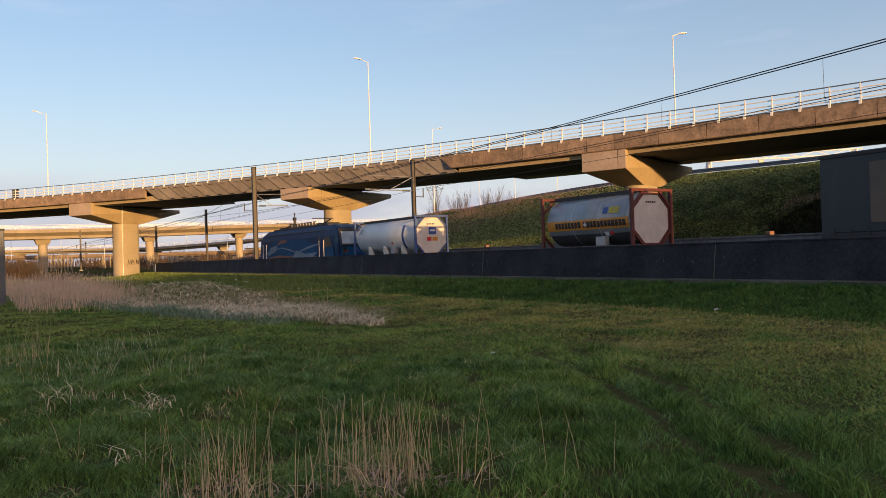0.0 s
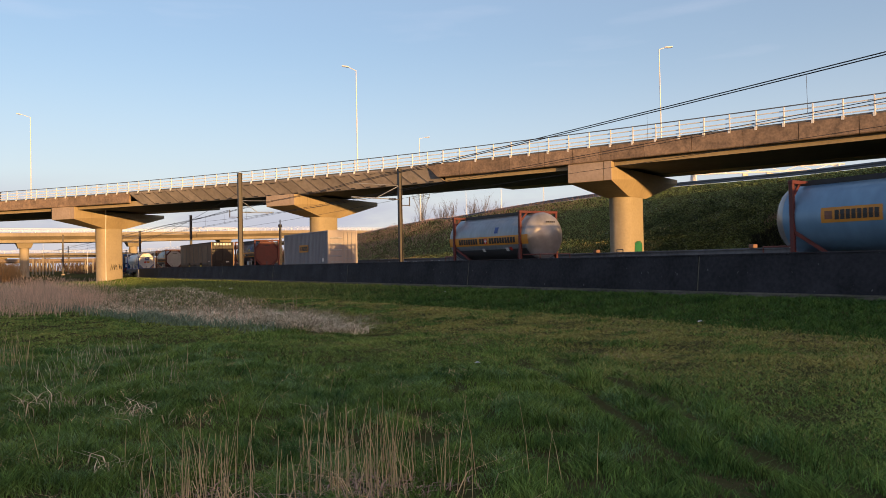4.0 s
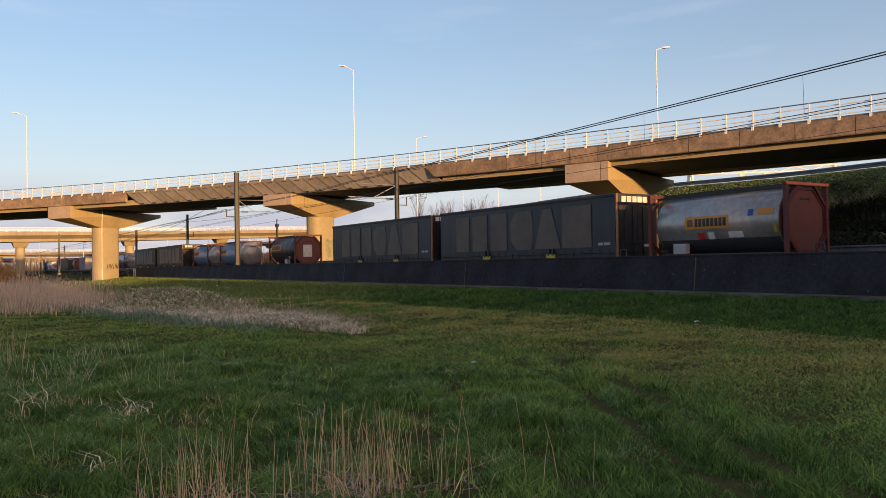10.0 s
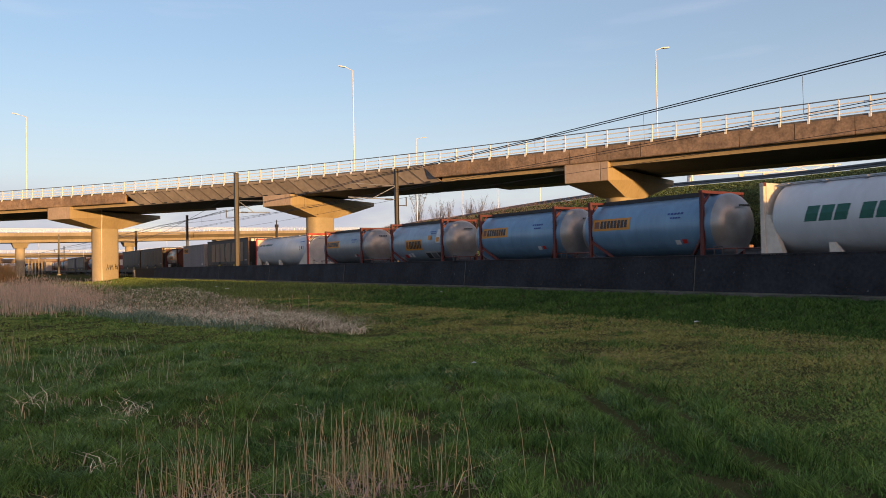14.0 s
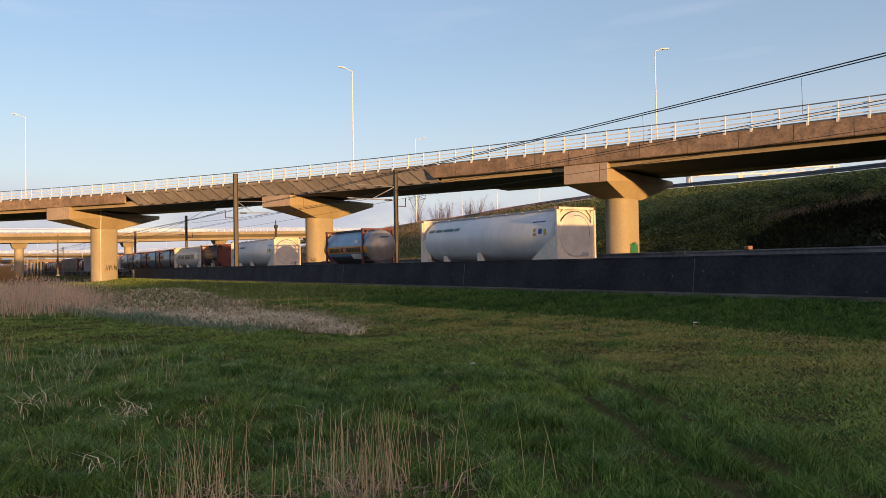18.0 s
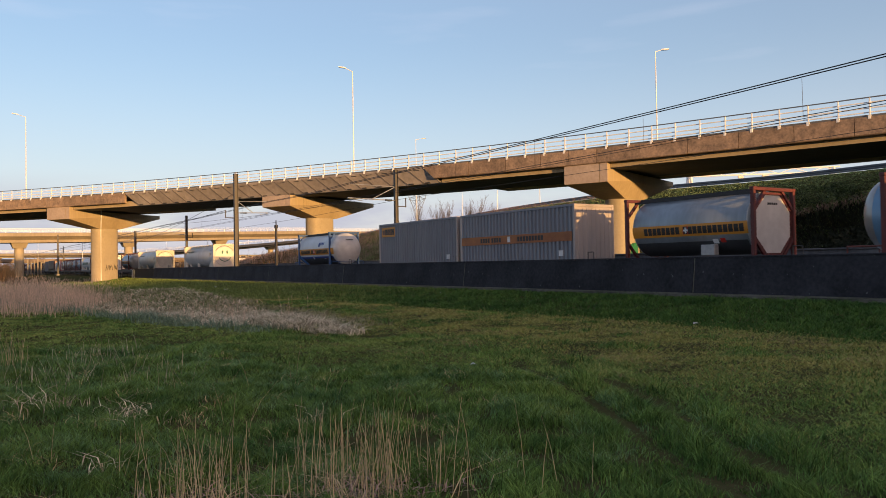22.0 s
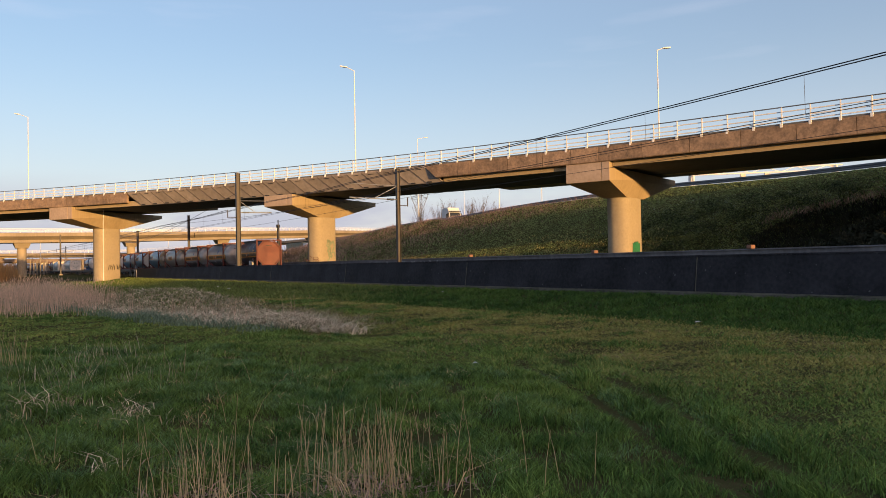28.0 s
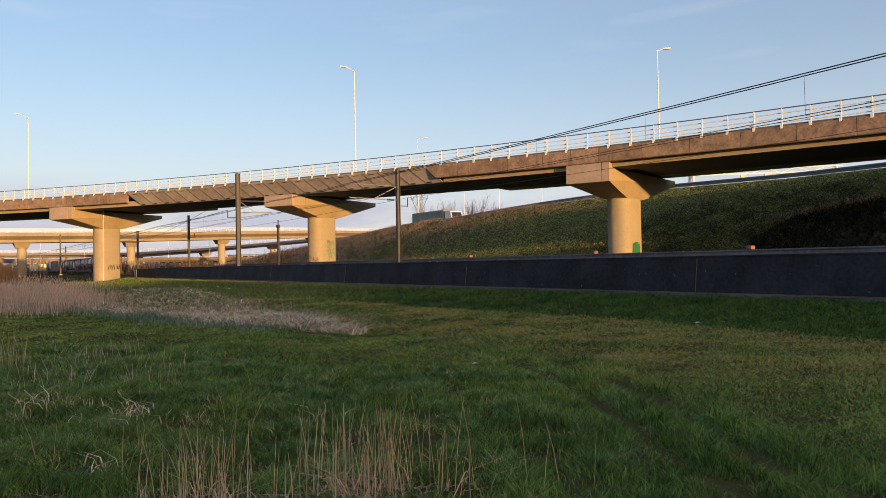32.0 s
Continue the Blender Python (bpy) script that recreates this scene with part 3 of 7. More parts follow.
def viaduct():
    v = thing("viaduct", "curved concrete road viaduct with white railing on hammerhead piers", "viaduct")
    W = DECK_WIDE
    part("deck_slab", ribbon(-128, 62, [(0.25, DECK_Z - 0.05), (W - 0.25, DECK_Z - 0.05), (W - 0.25, 10.0), (W - 3.2, 9.22), (2.75, 9.22), (0.25, 10.15)]), DARK_SHADE_CONCRETE, v, "underside of the concrete deck, its shade put into the colour")
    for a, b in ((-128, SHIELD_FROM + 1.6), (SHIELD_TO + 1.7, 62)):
        part("girder", ribbon(a, b, [(0.62, 9.62), (3.3, 9.62), (3.3, 9.03), (0.62, 9.03)]), DARK_SHADE_CONCRETE, v, "concrete edge girder in a shade-dark colour")
        # thin tan sheet paints the lit face over the shade-dark girder
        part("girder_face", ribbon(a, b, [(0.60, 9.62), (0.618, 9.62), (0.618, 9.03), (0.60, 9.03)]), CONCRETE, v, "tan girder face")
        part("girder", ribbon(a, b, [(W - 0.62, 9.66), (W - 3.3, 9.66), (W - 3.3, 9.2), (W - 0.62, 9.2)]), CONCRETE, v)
    part("carriageway", ribbon(-128, 62, [(0.3, DECK_Z - 0.048), (W - 0.3, DECK_Z - 0.048), (W - 0.3, DECK_Z - 0.005), (0.3, DECK_Z - 0.005)]), ASPHALT, v)
    part("kerb", ribbon(-128, 62, [(0.04, DECK_Z - 0.01), (0.55, DECK_Z - 0.01), (0.55, DECK_Z + 0.12), (0.04, DECK_Z + 0.12)]), DARK_SHADE_CONCRETE, v, "dark grey kerb")
    rnd = random.Random(3)
    fascia = [(-0.06, DECK_Z - 0.02), (0.24, DECK_Z - 0.02), (0.24, 9.40), (0.0, 9.40), (-0.06, 9.46)]
    lean = lambda z: SLANT * (DECK_Z - z) / 1.5
    joints = [-128.0 + (128.0 + SHIELD_FROM) * k / 21 for k in range(22)]
    spans = list(zip(joints, joints[1:]))
    joints = [SHIELD_TO, -13.04, -9.28, -5.93, -3.35, -0.98] + [2.66 + 3.66 * k for k in range(17)]
    for a, b in spans + list(zip(joints, joints[1:])):
        d = rnd.uniform(-0.014, 0.014)
        ends = [[(*edge(q + (lean(z) if q in (SHIELD_FROM, SHIELD_TO) else 0.018 * g), o + d * (o < 0.2))[:2], z) for o, z in fascia] for q, g in ((a, 1), ((a + b) / 2, 0), (b, -1))]
        part("fascia_panel", Mesh().loft(ends), FASCIA, v)
    # steep grey shield over the railway, with slanting ribs
    n = 22
    step = (SHIELD_TO - SHIELD_FROM) / n
    face = [(-0.04, DECK_Z - 0.02), (0.06, DECK_Z - 0.02), (0.66, 9.10), (0.56, 9.07), (-0.04, DECK_Z - 0.14)]
    for k in range(n):
        s = SHIELD_FROM + k * step
        d = rnd.uniform(-0.01, 0.01)
        o = part("shield_panel", Mesh().loft([[(*edge(q + lean(z), f + d)[:2], z) for f, z in face] for q in (s + 0.012, s + step - 0.012)]), SHIELD, v, "dirty grey shield panel")
        last = k == n - 1
        for q in (s, SHIELD_TO) if last else (s,):
            (x0, y0, _), (x1, y1, _) = edge(q + 0.1, -0.055), edge(q + lean(9.1), 0.535)
            # last rib is pale, its lit look put into the colour
            part("rib", Mesh().bar((x0, y0, DECK_Z - 0.13), (x1, y1, 9.10), 0.07, 0.07), CONCRETE_PALE if q == SHIELD_TO else RIB_STEEL, o, "slanting rib")
        (xa, ya, _), (xb, yb, _) = edge(s + lean(9.1) + 0.15, 0.50), edge(s + lean(9.1) + 0.65, 0.50)
        part("bracket", Mesh().bar((xa, ya, 9.13), (xb, yb, 9.13), 0.10, 0.10), DARK_STEEL, o)
        (xa, ya, _), (xb, yb, _) = edge(s + step * 0.45, 0.02), edge(s + step * 0.8, 0.02)
        part("slot", Mesh().bar((xa, ya, DECK_Z - 0.3), (xb, yb, DECK_Z - 0.3), 0.05, 0.06), DARK_STEEL, o)
    part("shield_frame", ribbon(SHIELD_FROM + 1.6, SHIELD_TO + 1.7, [(0.57, 9.07), (3.3, 9.07), (3.3, 9.02), (0.57, 9.02)]), DARK_SHADE_CONCRETE, v, "lower edge beam in a shade-dark colour")
    # piers
    for s in PIERS:
        x, y, h = edge(s, PIER_IN)
        foot = float(land(x, y)) - 0.3
        at = pose(x, y, 0, 0, 0, math.degrees(h))
        col = Mesh()
        a, b, c = (1.03, 1.92, 0.86) if s > -20 else (0.96, 1.78, 0.78)
        ring = [(sx * (a - c) + c * math.cos(radians(q)), sy * (b - c) + c * math.sin(radians(q))) for sx, sy, q0 in ((1, -1, -90), (1, 1, 0), (-1, 1, 90), (-1, -1, 180)) for q in (q0, q0 + 22, q0 + 45, q0 + 68, q0 + 90)]
        col.loft([[(px, py, z) for px, py in ring] for z in (foot, 6.96)])
        pier = part("pier", col, CONCRETE_PALE, v, "pale concrete column", at=at, smooth=True)
        # hammerhead: sides narrow from the girder width to the column
        head = Mesh()
        wl_, wr, top = 2.0, 1.75, 9.02
        high = 9.02 if SHIELD_FROM < s < SHIELD_TO else 9.39
        def sect(yy, zs_, zb, kl, kr):
            return [(-wl_, yy, top), (wr, yy, top), (wr, yy, zs_), (kr, yy, zb), (-kl, yy, zb), (-wl_, yy, zs_)]
        head.loft([sect(-7.0, 7.92, 7.88, wl_ - 0.02, wr - 0.02), sect(-b, 8.30, 6.93, a, a), sect(b, 8.32, 6.93, a, a), sect(8.2, 8.62, 8.58, wl_ - 0.02, wr - 0.02)])
        part("hammerhead", head, CONCRETE, pier, "concrete hammerhead cap")
        if not SHIELD_FROM < s < SHIELD_TO:
            part("end_block", Mesh().box(-wl_, wr, -7.0, -6.5, 9.022, 9.385, 0.01), CONCRETE, pier)
        part("end_panel", Mesh().box(-wl_ - 0.01, 1.06, -7.05, -7.001, 7.9, high, 0.012), END_PANEL, pier, "brownish end panel")
        part("end_panel", Mesh().box(1.13, wr + 0.01, -7.055, -7.001, 7.9, high, 0.012), END_PANEL, pier, "narrow end panel")
        if s == PIERS[0]:
            part("drain_pipe", Mesh().tube([(0.90, -1.42, foot), (0.90, -1.42, 6.85), (1.86, -2.25, 8.3), (1.86, -2.25, 9.3)], 0.07, 8), WHITE_METAL, pier, "pale drain pipe")
    # railing
    rail = part("railing", ribbon(-128, 62, [(0.2, 11.83), (0.27, 11.83), (0.27, 11.90), (0.2, 11.90)]), BARRIER, v, "dark grey top rail")
    for z in (10.86, 11.14, 11.50):
        part("railing_bar", ribbon(-128, 62, [(0.19, z), (0.25, z), (0.25, z + 0.075), (0.19, z + 0.075)]), WHITE_METAL, rail, "white railing bar")
    pm = Mesh().box(-0.042, 0.042, -0.01, 0.06, 0.0, 1.19, 0.008).box(-0.09, 0.09, -0.17, 0.02, -0.2, 0.06, 0.01).data("railing_post", WHITE_METAL)
    spots = [1.71 + 1.83 * k for k in range(-4, 32)] + [-7.41 - 1.76 * k for k in range(6)] + [-17.92 - 1.70 * k for k in range(65)]
    for s in spots:
        x, y, h = edge(s, 0.10)
        part("railing_post", pm, WHITE_METAL, rail, at=pose(x, y, DECK_Z + 0.04, 0, 0, math.degrees(h)))
    far = part("far_railing", ribbon(-128, 62, [(W - 0.27, 11.83), (W - 0.2, 11.83), (W - 0.2, 11.9), (W - 0.27, 11.9)]), WHITE_METAL, v)
    for z in (10.9, 11.2, 11.52):
        part("railing_bar", ribbon(-128, 62, [(W - 0.25, z), (W - 0.2, z), (W - 0.2, z + 0.045), (W - 0.25, z + 0.045)]), WHITE_METAL, far)
    fp = Mesh().box(-0.05, 0.05, -0.03, 0.04, 0.0, 1.19).data("railing_post", WHITE_METAL)
    for k in range(90):
        x, y, h = edge(-110 + 1.72 * k, W - 0.2)
        part("railing_post", fp, WHITE_METAL, far, at=pose(x, y, DECK_Z + 0.04, 0, 0, math.degrees(h)))
    return v


VIADUCT = viaduct()


def spray(x, y, z, yaw, w, h, mat, name, seed, label, strokes=11, fat=0.72):
    """A patch of spray-painted strokes on a flat face."""
    rnd = random.Random(seed)
    m = Mesh()
    for i in range(strokes):
        cx, cz = rnd.uniform(-w / 2, w / 2), rnd.uniform(0, h)
        r1, r2 = rnd.uniform(0.12, 0.3) * w, rnd.uniform(0.15, 0.3) * h
        a0, a1 = rnd.uniform(0, 6), rnd.uniform(2, 5)
        n = 8
        v = []
        for k in range(n + 1):
            t = a0 + a1 * k / n
            for q in (1.0, fat):
                v.append((cx + r1 * q * math.cos(t), -0.004 - 0.002 * (i % 3), cz + r2 * q * math.sin(t)))
        m.add(v, [(2 * k, 2 * k + 2, 2 * k + 3, 2 * k + 1) for k in range(n)])
    return part(name, m, mat, VIADUCT, label, at=pose(x, y, z, 0, 0, yaw))


def tag(x, y, z, yaw, w, h, mat, seed, label, letters=5, fat=0.055):
    """A row of angular brush strokes on a flat face."""
    rnd = random.Random(seed)
    m = Mesh()
    k = 0
    for i in range(letters):
        x0 = -w / 2 + w * i / letters
        pts = [(x0 + w / letters * rnd.uniform(-0.1, 1.1), h * (rnd.uniform(0, 0.25) if j % 2 else rnd.uniform(0.7, 1.0))) for j in range(rnd.choice((3, 4, 5)))]
        for (xa, za), (xb, zb) in zip(pts, pts[1:]):
            d = math.hypot(xb - xa, zb - za) + 1e-6
            nx, nz = -(zb - za) / d * fat / 2, (xb - xa) / d * fat / 2
            yy = -0.004 - 0.0015 * (k % 5)
            m.add([(xa - nx, yy, za - nz), (xb - nx * 0.6, yy, zb - nz * 0.6), (xb + nx * 0.6, yy, zb + nz * 0.6), (xa + nx, yy, za + nz)], [(0, 1, 2, 3)])
            k += 1
    return part("graffiti", m, mat, VIADUCT, label, at=pose(x, y, z, 0, 0, yaw))


def pier_tag(s, along, across, z, *rest):
    x, y, h = edge(s, PIER_IN)
    c, sn = math.cos(h), math.sin(h)
    tag(x + along * c - across * sn, y + along * sn + across * c, z, math.degrees(h) + 90, *rest)


def pier_face(s, along, across, z, yaw_add, *rest):
    x, y, h = edge(s, PIER_IN)
    c, sn = math.cos(h), math.sin(h)
    spray(x + along * c - across * sn, y + along * sn + across * c, z, math.degrees(h) + yaw_add, *rest)


pier_tag(PIERS[0], 0.972, 0.25, 1.45, 2.0, 0.85, BLACK_PAINT, 1, "dark spray-painted tag of angular strokes", 6, 0.06)
pier_face(PIERS[1], 0.972, 0.1, 2.3, 90, 1.5, 1.9, TEAL_PAINT, "graffiti", 2, "pale green spray-painted figure of loops", 14, 0.5)
pier_face(PIERS[1], -0.1, -1.79, 2.0, 0, 1.5, 0.7, PINK_PAINT, "graffiti", 4, "brown spray-painted tag")
pier_tag(PIERS[2], 1.036, -0.05, 2.02, 1.6, 1.2, BLACK_PAINT, 6, "dark outline of a spray-painted tag", 7, 0.32)
pier_tag(PIERS[2], 1.046, -0.05, 2.05, 1.6, 1.15, GREEN_PAINT, 6, "bright green spray-painted tag", 7, 0.24)


x, y, h = edge(-81.6, 0.75)
o = thing("roadside_cabinet", "small dark cabinet standing on the viaduct", "cabinet", at=pose(x, y, DECK_Z - 0.005, 0, 0, math.degrees(h)))
part("case", Mesh().box(-0.4, 0.4, -0.2, 0.2, 0.0, 1.28, 0.03), CABINET, o)
part("roof", Mesh().box(-0.44, 0.44, -0.24, 0.24, 1.28, 1.34, 0.01), DARK_STEEL, o)

# ---- lamp posts ----
def street_lamp(x, y, z0, z1, yaw, arm=0.9, group="street lamps along the viaduct", rise=0.12):
    o = thing("street_lamp", "tall white street lamp post with one arm", "street lamp", group, pose(x, y, z0, 0, 0, yaw))
    h = z1 - z0
    part("pole", Mesh().rod((0, 0, 0), (0, 0, h - 0.05), 0.085, 10, 0.05), WHITE_METAL, o, smooth=True)
    part("arm", Mesh().rod((0, 0, h - 0.1), (-arm, 0, h + rise), 0.045, 6), WHITE_METAL, o)
    part("lamp_head", Mesh().loft([[(x, y * k, h + rise + dz + (-arm - x) * rise * 0.5) for y, dz in ((-0.17, -0.05), (0.17, -0.05), (0.12, 0.08), (-0.12, 0.08))] for x, k in ((-arm + 0.1, 0.5), (-arm - 0.15, 1.0), (-arm - 0.75, 0.8))]), WHITE_METAL, o)
    part("lens", Mesh().loft([[(x, y, h + rise - 0.053 - dz + (-arm - x) * rise * 0.5) for y, dz in ((-0.11, 0.0), (0.11, 0.0), (0.08, 0.03), (-0.08, 0.03))] for x in (-arm - 0.2, -arm - 0.6)]), LENS, o)


street_lamp(-79.6, 39.1, DECK_Z, 24.25, 50, rise=0.4)
street_lamp(-55.8, 63.4, 9.2, 24.1, 238, 0.7)
street_lamp(-125.5, 8.9, DECK_Z, 24.1, 50, 1.4, rise=0.4)
street_lamp(-182, 124, 4, 24.6, 40, 1.9)
street_lamp(-128.5, 76.7, 7.0, 26.3, 238, 1.3)


# ---- the train ----
FLOOR_Z = 1.54
MOVING = []


def gone(t):
    """Metres that the train has covered by t seconds."""
    return 20.76 * t - 0.004 * t * t


def arc_strip(m, x0, x1, r, cz, a0, a1, n=10, slant=0.0):
    """A thin curved strip on the near side of a lying cylinder; angles from its lowest line, in degrees."""
    v = []
    for i in range(n + 1):
        a = radians(a0 + (a1 - a0) * i / n)
        for x in (x0, x1):
            v.append((x + slant * i / n, -r * math.sin(a), cz - r * math.cos(a)))
    return m.add(v, [(2 * i, 2 * i + 1, 2 * i + 3, 2 * i + 2) for i in range(n)])


def vessel_mesh(x0, x1, r, cz, dome, n=36):
    rings, steps = [], 9
    for i in range(steps + 1):
        a = math.pi / 2 * i / steps
        rings.append((x0 + dome * (1 - math.cos(a)), max(r * math.sin(a), 0.02)))
    rings += [(x1 - (x - x0), rr) for x, rr in rings[::-1]]
    return Mesh().loft([[(x, rr * math.sin(2 * math.pi * k / n), cz + rr * math.cos(2 * math.pi * k / n)) for k in range(n)] for x, rr in rings])


def word(x0, widths, gap, mat, parent, place, name="letter_bar", label=""):
    """A row of plain bars; place(xa, xb) adds one to the mesh."""
    x = x0
    for w in widths:
        if w > 0:
            m = Mesh()
            place(m, x, x + w)
            part(name, m, mat, parent, label)
            x += w + gap
        else:
            x -= w


def end_frame(x, y0, y1, H, mat, parent, brace=True):
    """Posts, cross bars and corner braces of a container's end."""
    f = part("end_frame", Mesh().box(x - 0.07, x + 0.07, y0 + 0.12, y1 - 0.12, H - 0.13, H - 0.005, 0.01), mat, parent)
    part("cross_bar", Mesh().box(x - 0.07, x + 0.07, y0 + 0.12, y1 - 0.12, 0.02, 0.16, 0.01), mat, f)
    for y in (y0, y1 - 0.13):
        part("corner_post", Mesh().box(x - 0.08, x + 0.08, y, y + 0.13, 0.1, H - 0.1, 0.015), mat, f)
        for z in (0.0, H - 0.118):
            part("corner_casting", Mesh().box(x - 0.09, x + 0.09, y - 0.01, y + 0.15, z, z + 0.118, 0.012), mat, f)
    if not brace:
        for sy, yy in ((1, y0), (-1, y1)):
            part("corner_brace", Mesh().bar((x, yy + sy * 0.09, H - 0.55), (x, yy + sy * 0.5, H - 0.11), 0.08, 0.09), mat, f)
    if brace:
        for ya, yb, za, zb in ((y0 + 0.1, y0 + 0.72, H - 0.78, H - 0.12), (y1 - 0.1, y1 - 0.72, H - 0.78, H - 0.12), (y0 + 0.1, y0 + 0.72, 0.78, 0.12), (y1 - 0.1, y1 - 0.72, 0.78, 0.12)):
            part("corner_brace", Mesh().bar((x, ya, za), (x, yb, zb), 0.09, 0.10), mat, f)
    return f


def tank_container(label, L=6.058, over=0.0, skin=None, frame=None, end=None, band=False, sign=None, under=False, ribs=0, H=2.591, plate=None, words=None, r=1.16, placard=True, big=False, disc=None, art=False, arc=None, doc=0.62, stripe=None):
    """A tank in a steel frame. sign: where the orange sign sits along the side; over: how far the tank stands out past its frame."""
    o = thing("tank_container", label, "tank container", "containers on the freight train")
    y0, y1 = -1.219, 1.219
    cz = 1.36 if not over else 1.33
    xa, xb = (0.24, L - 0.24) if not over else (-over, L + over)
    dome = 0.16 if not over else 0.62
    if not over:
        r = min(r, 1.13)
    tank = part("tank", vessel_mesh(xa, xb, r, cz, dome), skin, o, smooth=True)
    for x, sgn in ((xa, -1), (xb, 1)):
        ends = Mesh()
        rings = []
        for i in range(11):
            a = math.pi / 2 * (0.02 + 0.97 * i / 10)
            rings.append([(x - sgn * (dome * (1 - math.cos(a)) - 0.012), (r + 0.004) * math.sin(a) * math.sin(2 * math.pi * k / 36), cz + (r + 0.004) * math.sin(a) * math.cos(2 * math.pi * k / 36)) for k in range(36)])
        ends.loft(rings)
        part("tank_end", ends, end, tank, "paler domed tank end", smooth=True)
    R = r + 0.008
    # darker strip low along the tank's near side
    if under:
        part("lower_dark_strip", arc_strip(Mesh(), xa + dome + 0.05, xb - dome - 0.05, R, cz, 8, 58), TANK_UNDER, tank, "dark strip low along the tank side")
    if ribs:
        m = Mesh()
        for i in range(ribs):
            x = xa + dome + (xb - xa - 2 * dome) * (i + 1) / (ribs + 1)
            arc_strip(m, x - 0.025, x + 0.025, R + 0.004, cz, 15, 178, 18)
        part("band_strap", m, GALVANISED if skin is not TANK_DARK else TANK_GREY, tank, "thin pale straps")
    if band:
        part("colour_band", arc_strip(Mesh(), xa + dome * 0.75, xb - dome * 0.6, R, cz, 70, 93, 6), ORANGE, tank, "orange band along the side")
        span = xb - xa
        x = xa + dome + span * 0.10
        word(x, [0.19] * 8 + [-0.15] + [0.19] * 2, 0.035, BLACK_PRINT, tank, lambda m, p, q: arc_strip(m, p, q, R + 0.006, cz, 74.5, 88.5, 2))
        xc = xa + span * 0.50
        part("emblem", arc_strip(Mesh(), xc - 0.14, xc + 0.14, R + 0.006, cz, 74, 89, 2), RED_PRINT, tank)
        part("emblem_cross", arc_strip(arc_strip(Mesh(), xc - 0.11, xc + 0.11, R + 0.009, cz, 79.8, 83.2, 2), xc - 0.035, xc + 0.035, R + 0.011, cz, 76, 87, 2), WHITE_PRINT, tank)
        word(xc + 0.32, [0.19] * 10, 0.035, BLACK_PRINT, tank, lambda m, p, q: arc_strip(m, p, q, R + 0.006, cz, 74.5, 88.5, 2))
    if stripe:
        part("colour_stripe", arc_strip(Mesh(), xa + dome, xb - dome, R + 0.004, cz, 56, 63, 3), stripe, tank, "thin blue stripe")
    if sign is not None:
        hs, a0, a1 = (1.95, 79, 103) if not big else (2.15, 89, 114)
        a0, a1 = arc or (a0, a1)
        xs = xa + (xb - xa) * sign
        part("sign", arc_strip(Mesh(), xs, xs + hs, R, cz, a0, a1, 4), ORANGE, tank, "orange sign plate")
        word(xs + 0.46, [hs * 0.073] * 8, hs * 0.018, BLACK_PRINT, tank, lambda m, p, q: arc_strip(m, p, q, R + 0.006, cz, a0 + 4.5, a1 - 4.5, 2))
        part("emblem", arc_strip(Mesh(), xs + 0.12, xs + 0.38, R + 0.006, cz, a0 + 5.5, a1 - 5.5, 2), PINK_PAINT, tank)
    if plate:
        for i, (px, w, a, b, mat) in enumerate(plate):
            xs = xa + (xb - xa) * px
            part("data_plate", arc_strip(Mesh(), xs, xs + w, R + 0.008 + 0.002 * i, cz, a, b, max(3, int((b - a) / 4))), mat, tank)
    if words:
        for px, n, w, a, b, mat in words:
            word(xa + (xb - xa) * px, [w] * n, w * 0.35, mat, tank, lambda m, p, q: arc_strip(m, p, q, R + 0.004, cz, a, b, 2))
    if placard:
        xs = xa + (xb - xa) * 0.70
        part("placard", arc_strip(Mesh(), xs, xs + 0.24, R + 0.003, cz, 52, 62, 2), WHITE_PRINT, tank)
        part("placard", arc_strip(Mesh(), xs + 0.34, xs + 0.56, R + 0.003, cz, 54, 63, 2), RED_PRINT, tank)
    xe = xb + 0.016
    if not over:
        ring = [(1.165 * math.cos(radians(22.5 + 45 * k)), cz - 0.06 + 1.165 * math.sin(radians(22.5 + 45 * k))) for k in range(8)]
        part("end_panel", Mesh().loft([[(x, y, z) for y, z in ring] for x in (L - 0.24, L - 0.14, L - 0.12)]), end, tank, "octagonal end panel")
        rim = Mesh()
        for k in range(8):
            (ya, za), (yb, zb) = ring[k], ring[(k + 1) % 8]
            rim.bar((L - 0.13, ya, za), (L - 0.13, yb, zb), 0.09, 0.09)
        part("end_rim", rim, CREAM_FRAME if frame is not RED_FRAME else RED_FRAME, tank)
        xe = L - 0.11
    if art:
        part("end_sign", Mesh().box(xe - 0.015, xe + 0.004, -0.16, 0.38, 1.35, 1.85), BLUE_PRINT, tank, "blue square sign")
        part("end_sign_bar", Mesh().box(xe + 0.004, xe + 0.008, -0.08, 0.30, 1.56, 1.66), WHITE_PRINT, tank)
        part("placard", Mesh().box(xe - 0.015, xe + 0.004, -0.30, 0.02, 0.95, 1.2), RED_PRINT, tank)
        part("placard", Mesh().box(xe - 0.015, xe + 0.004, 0.10, 0.48, 0.95, 1.2), ORANGE, tank)
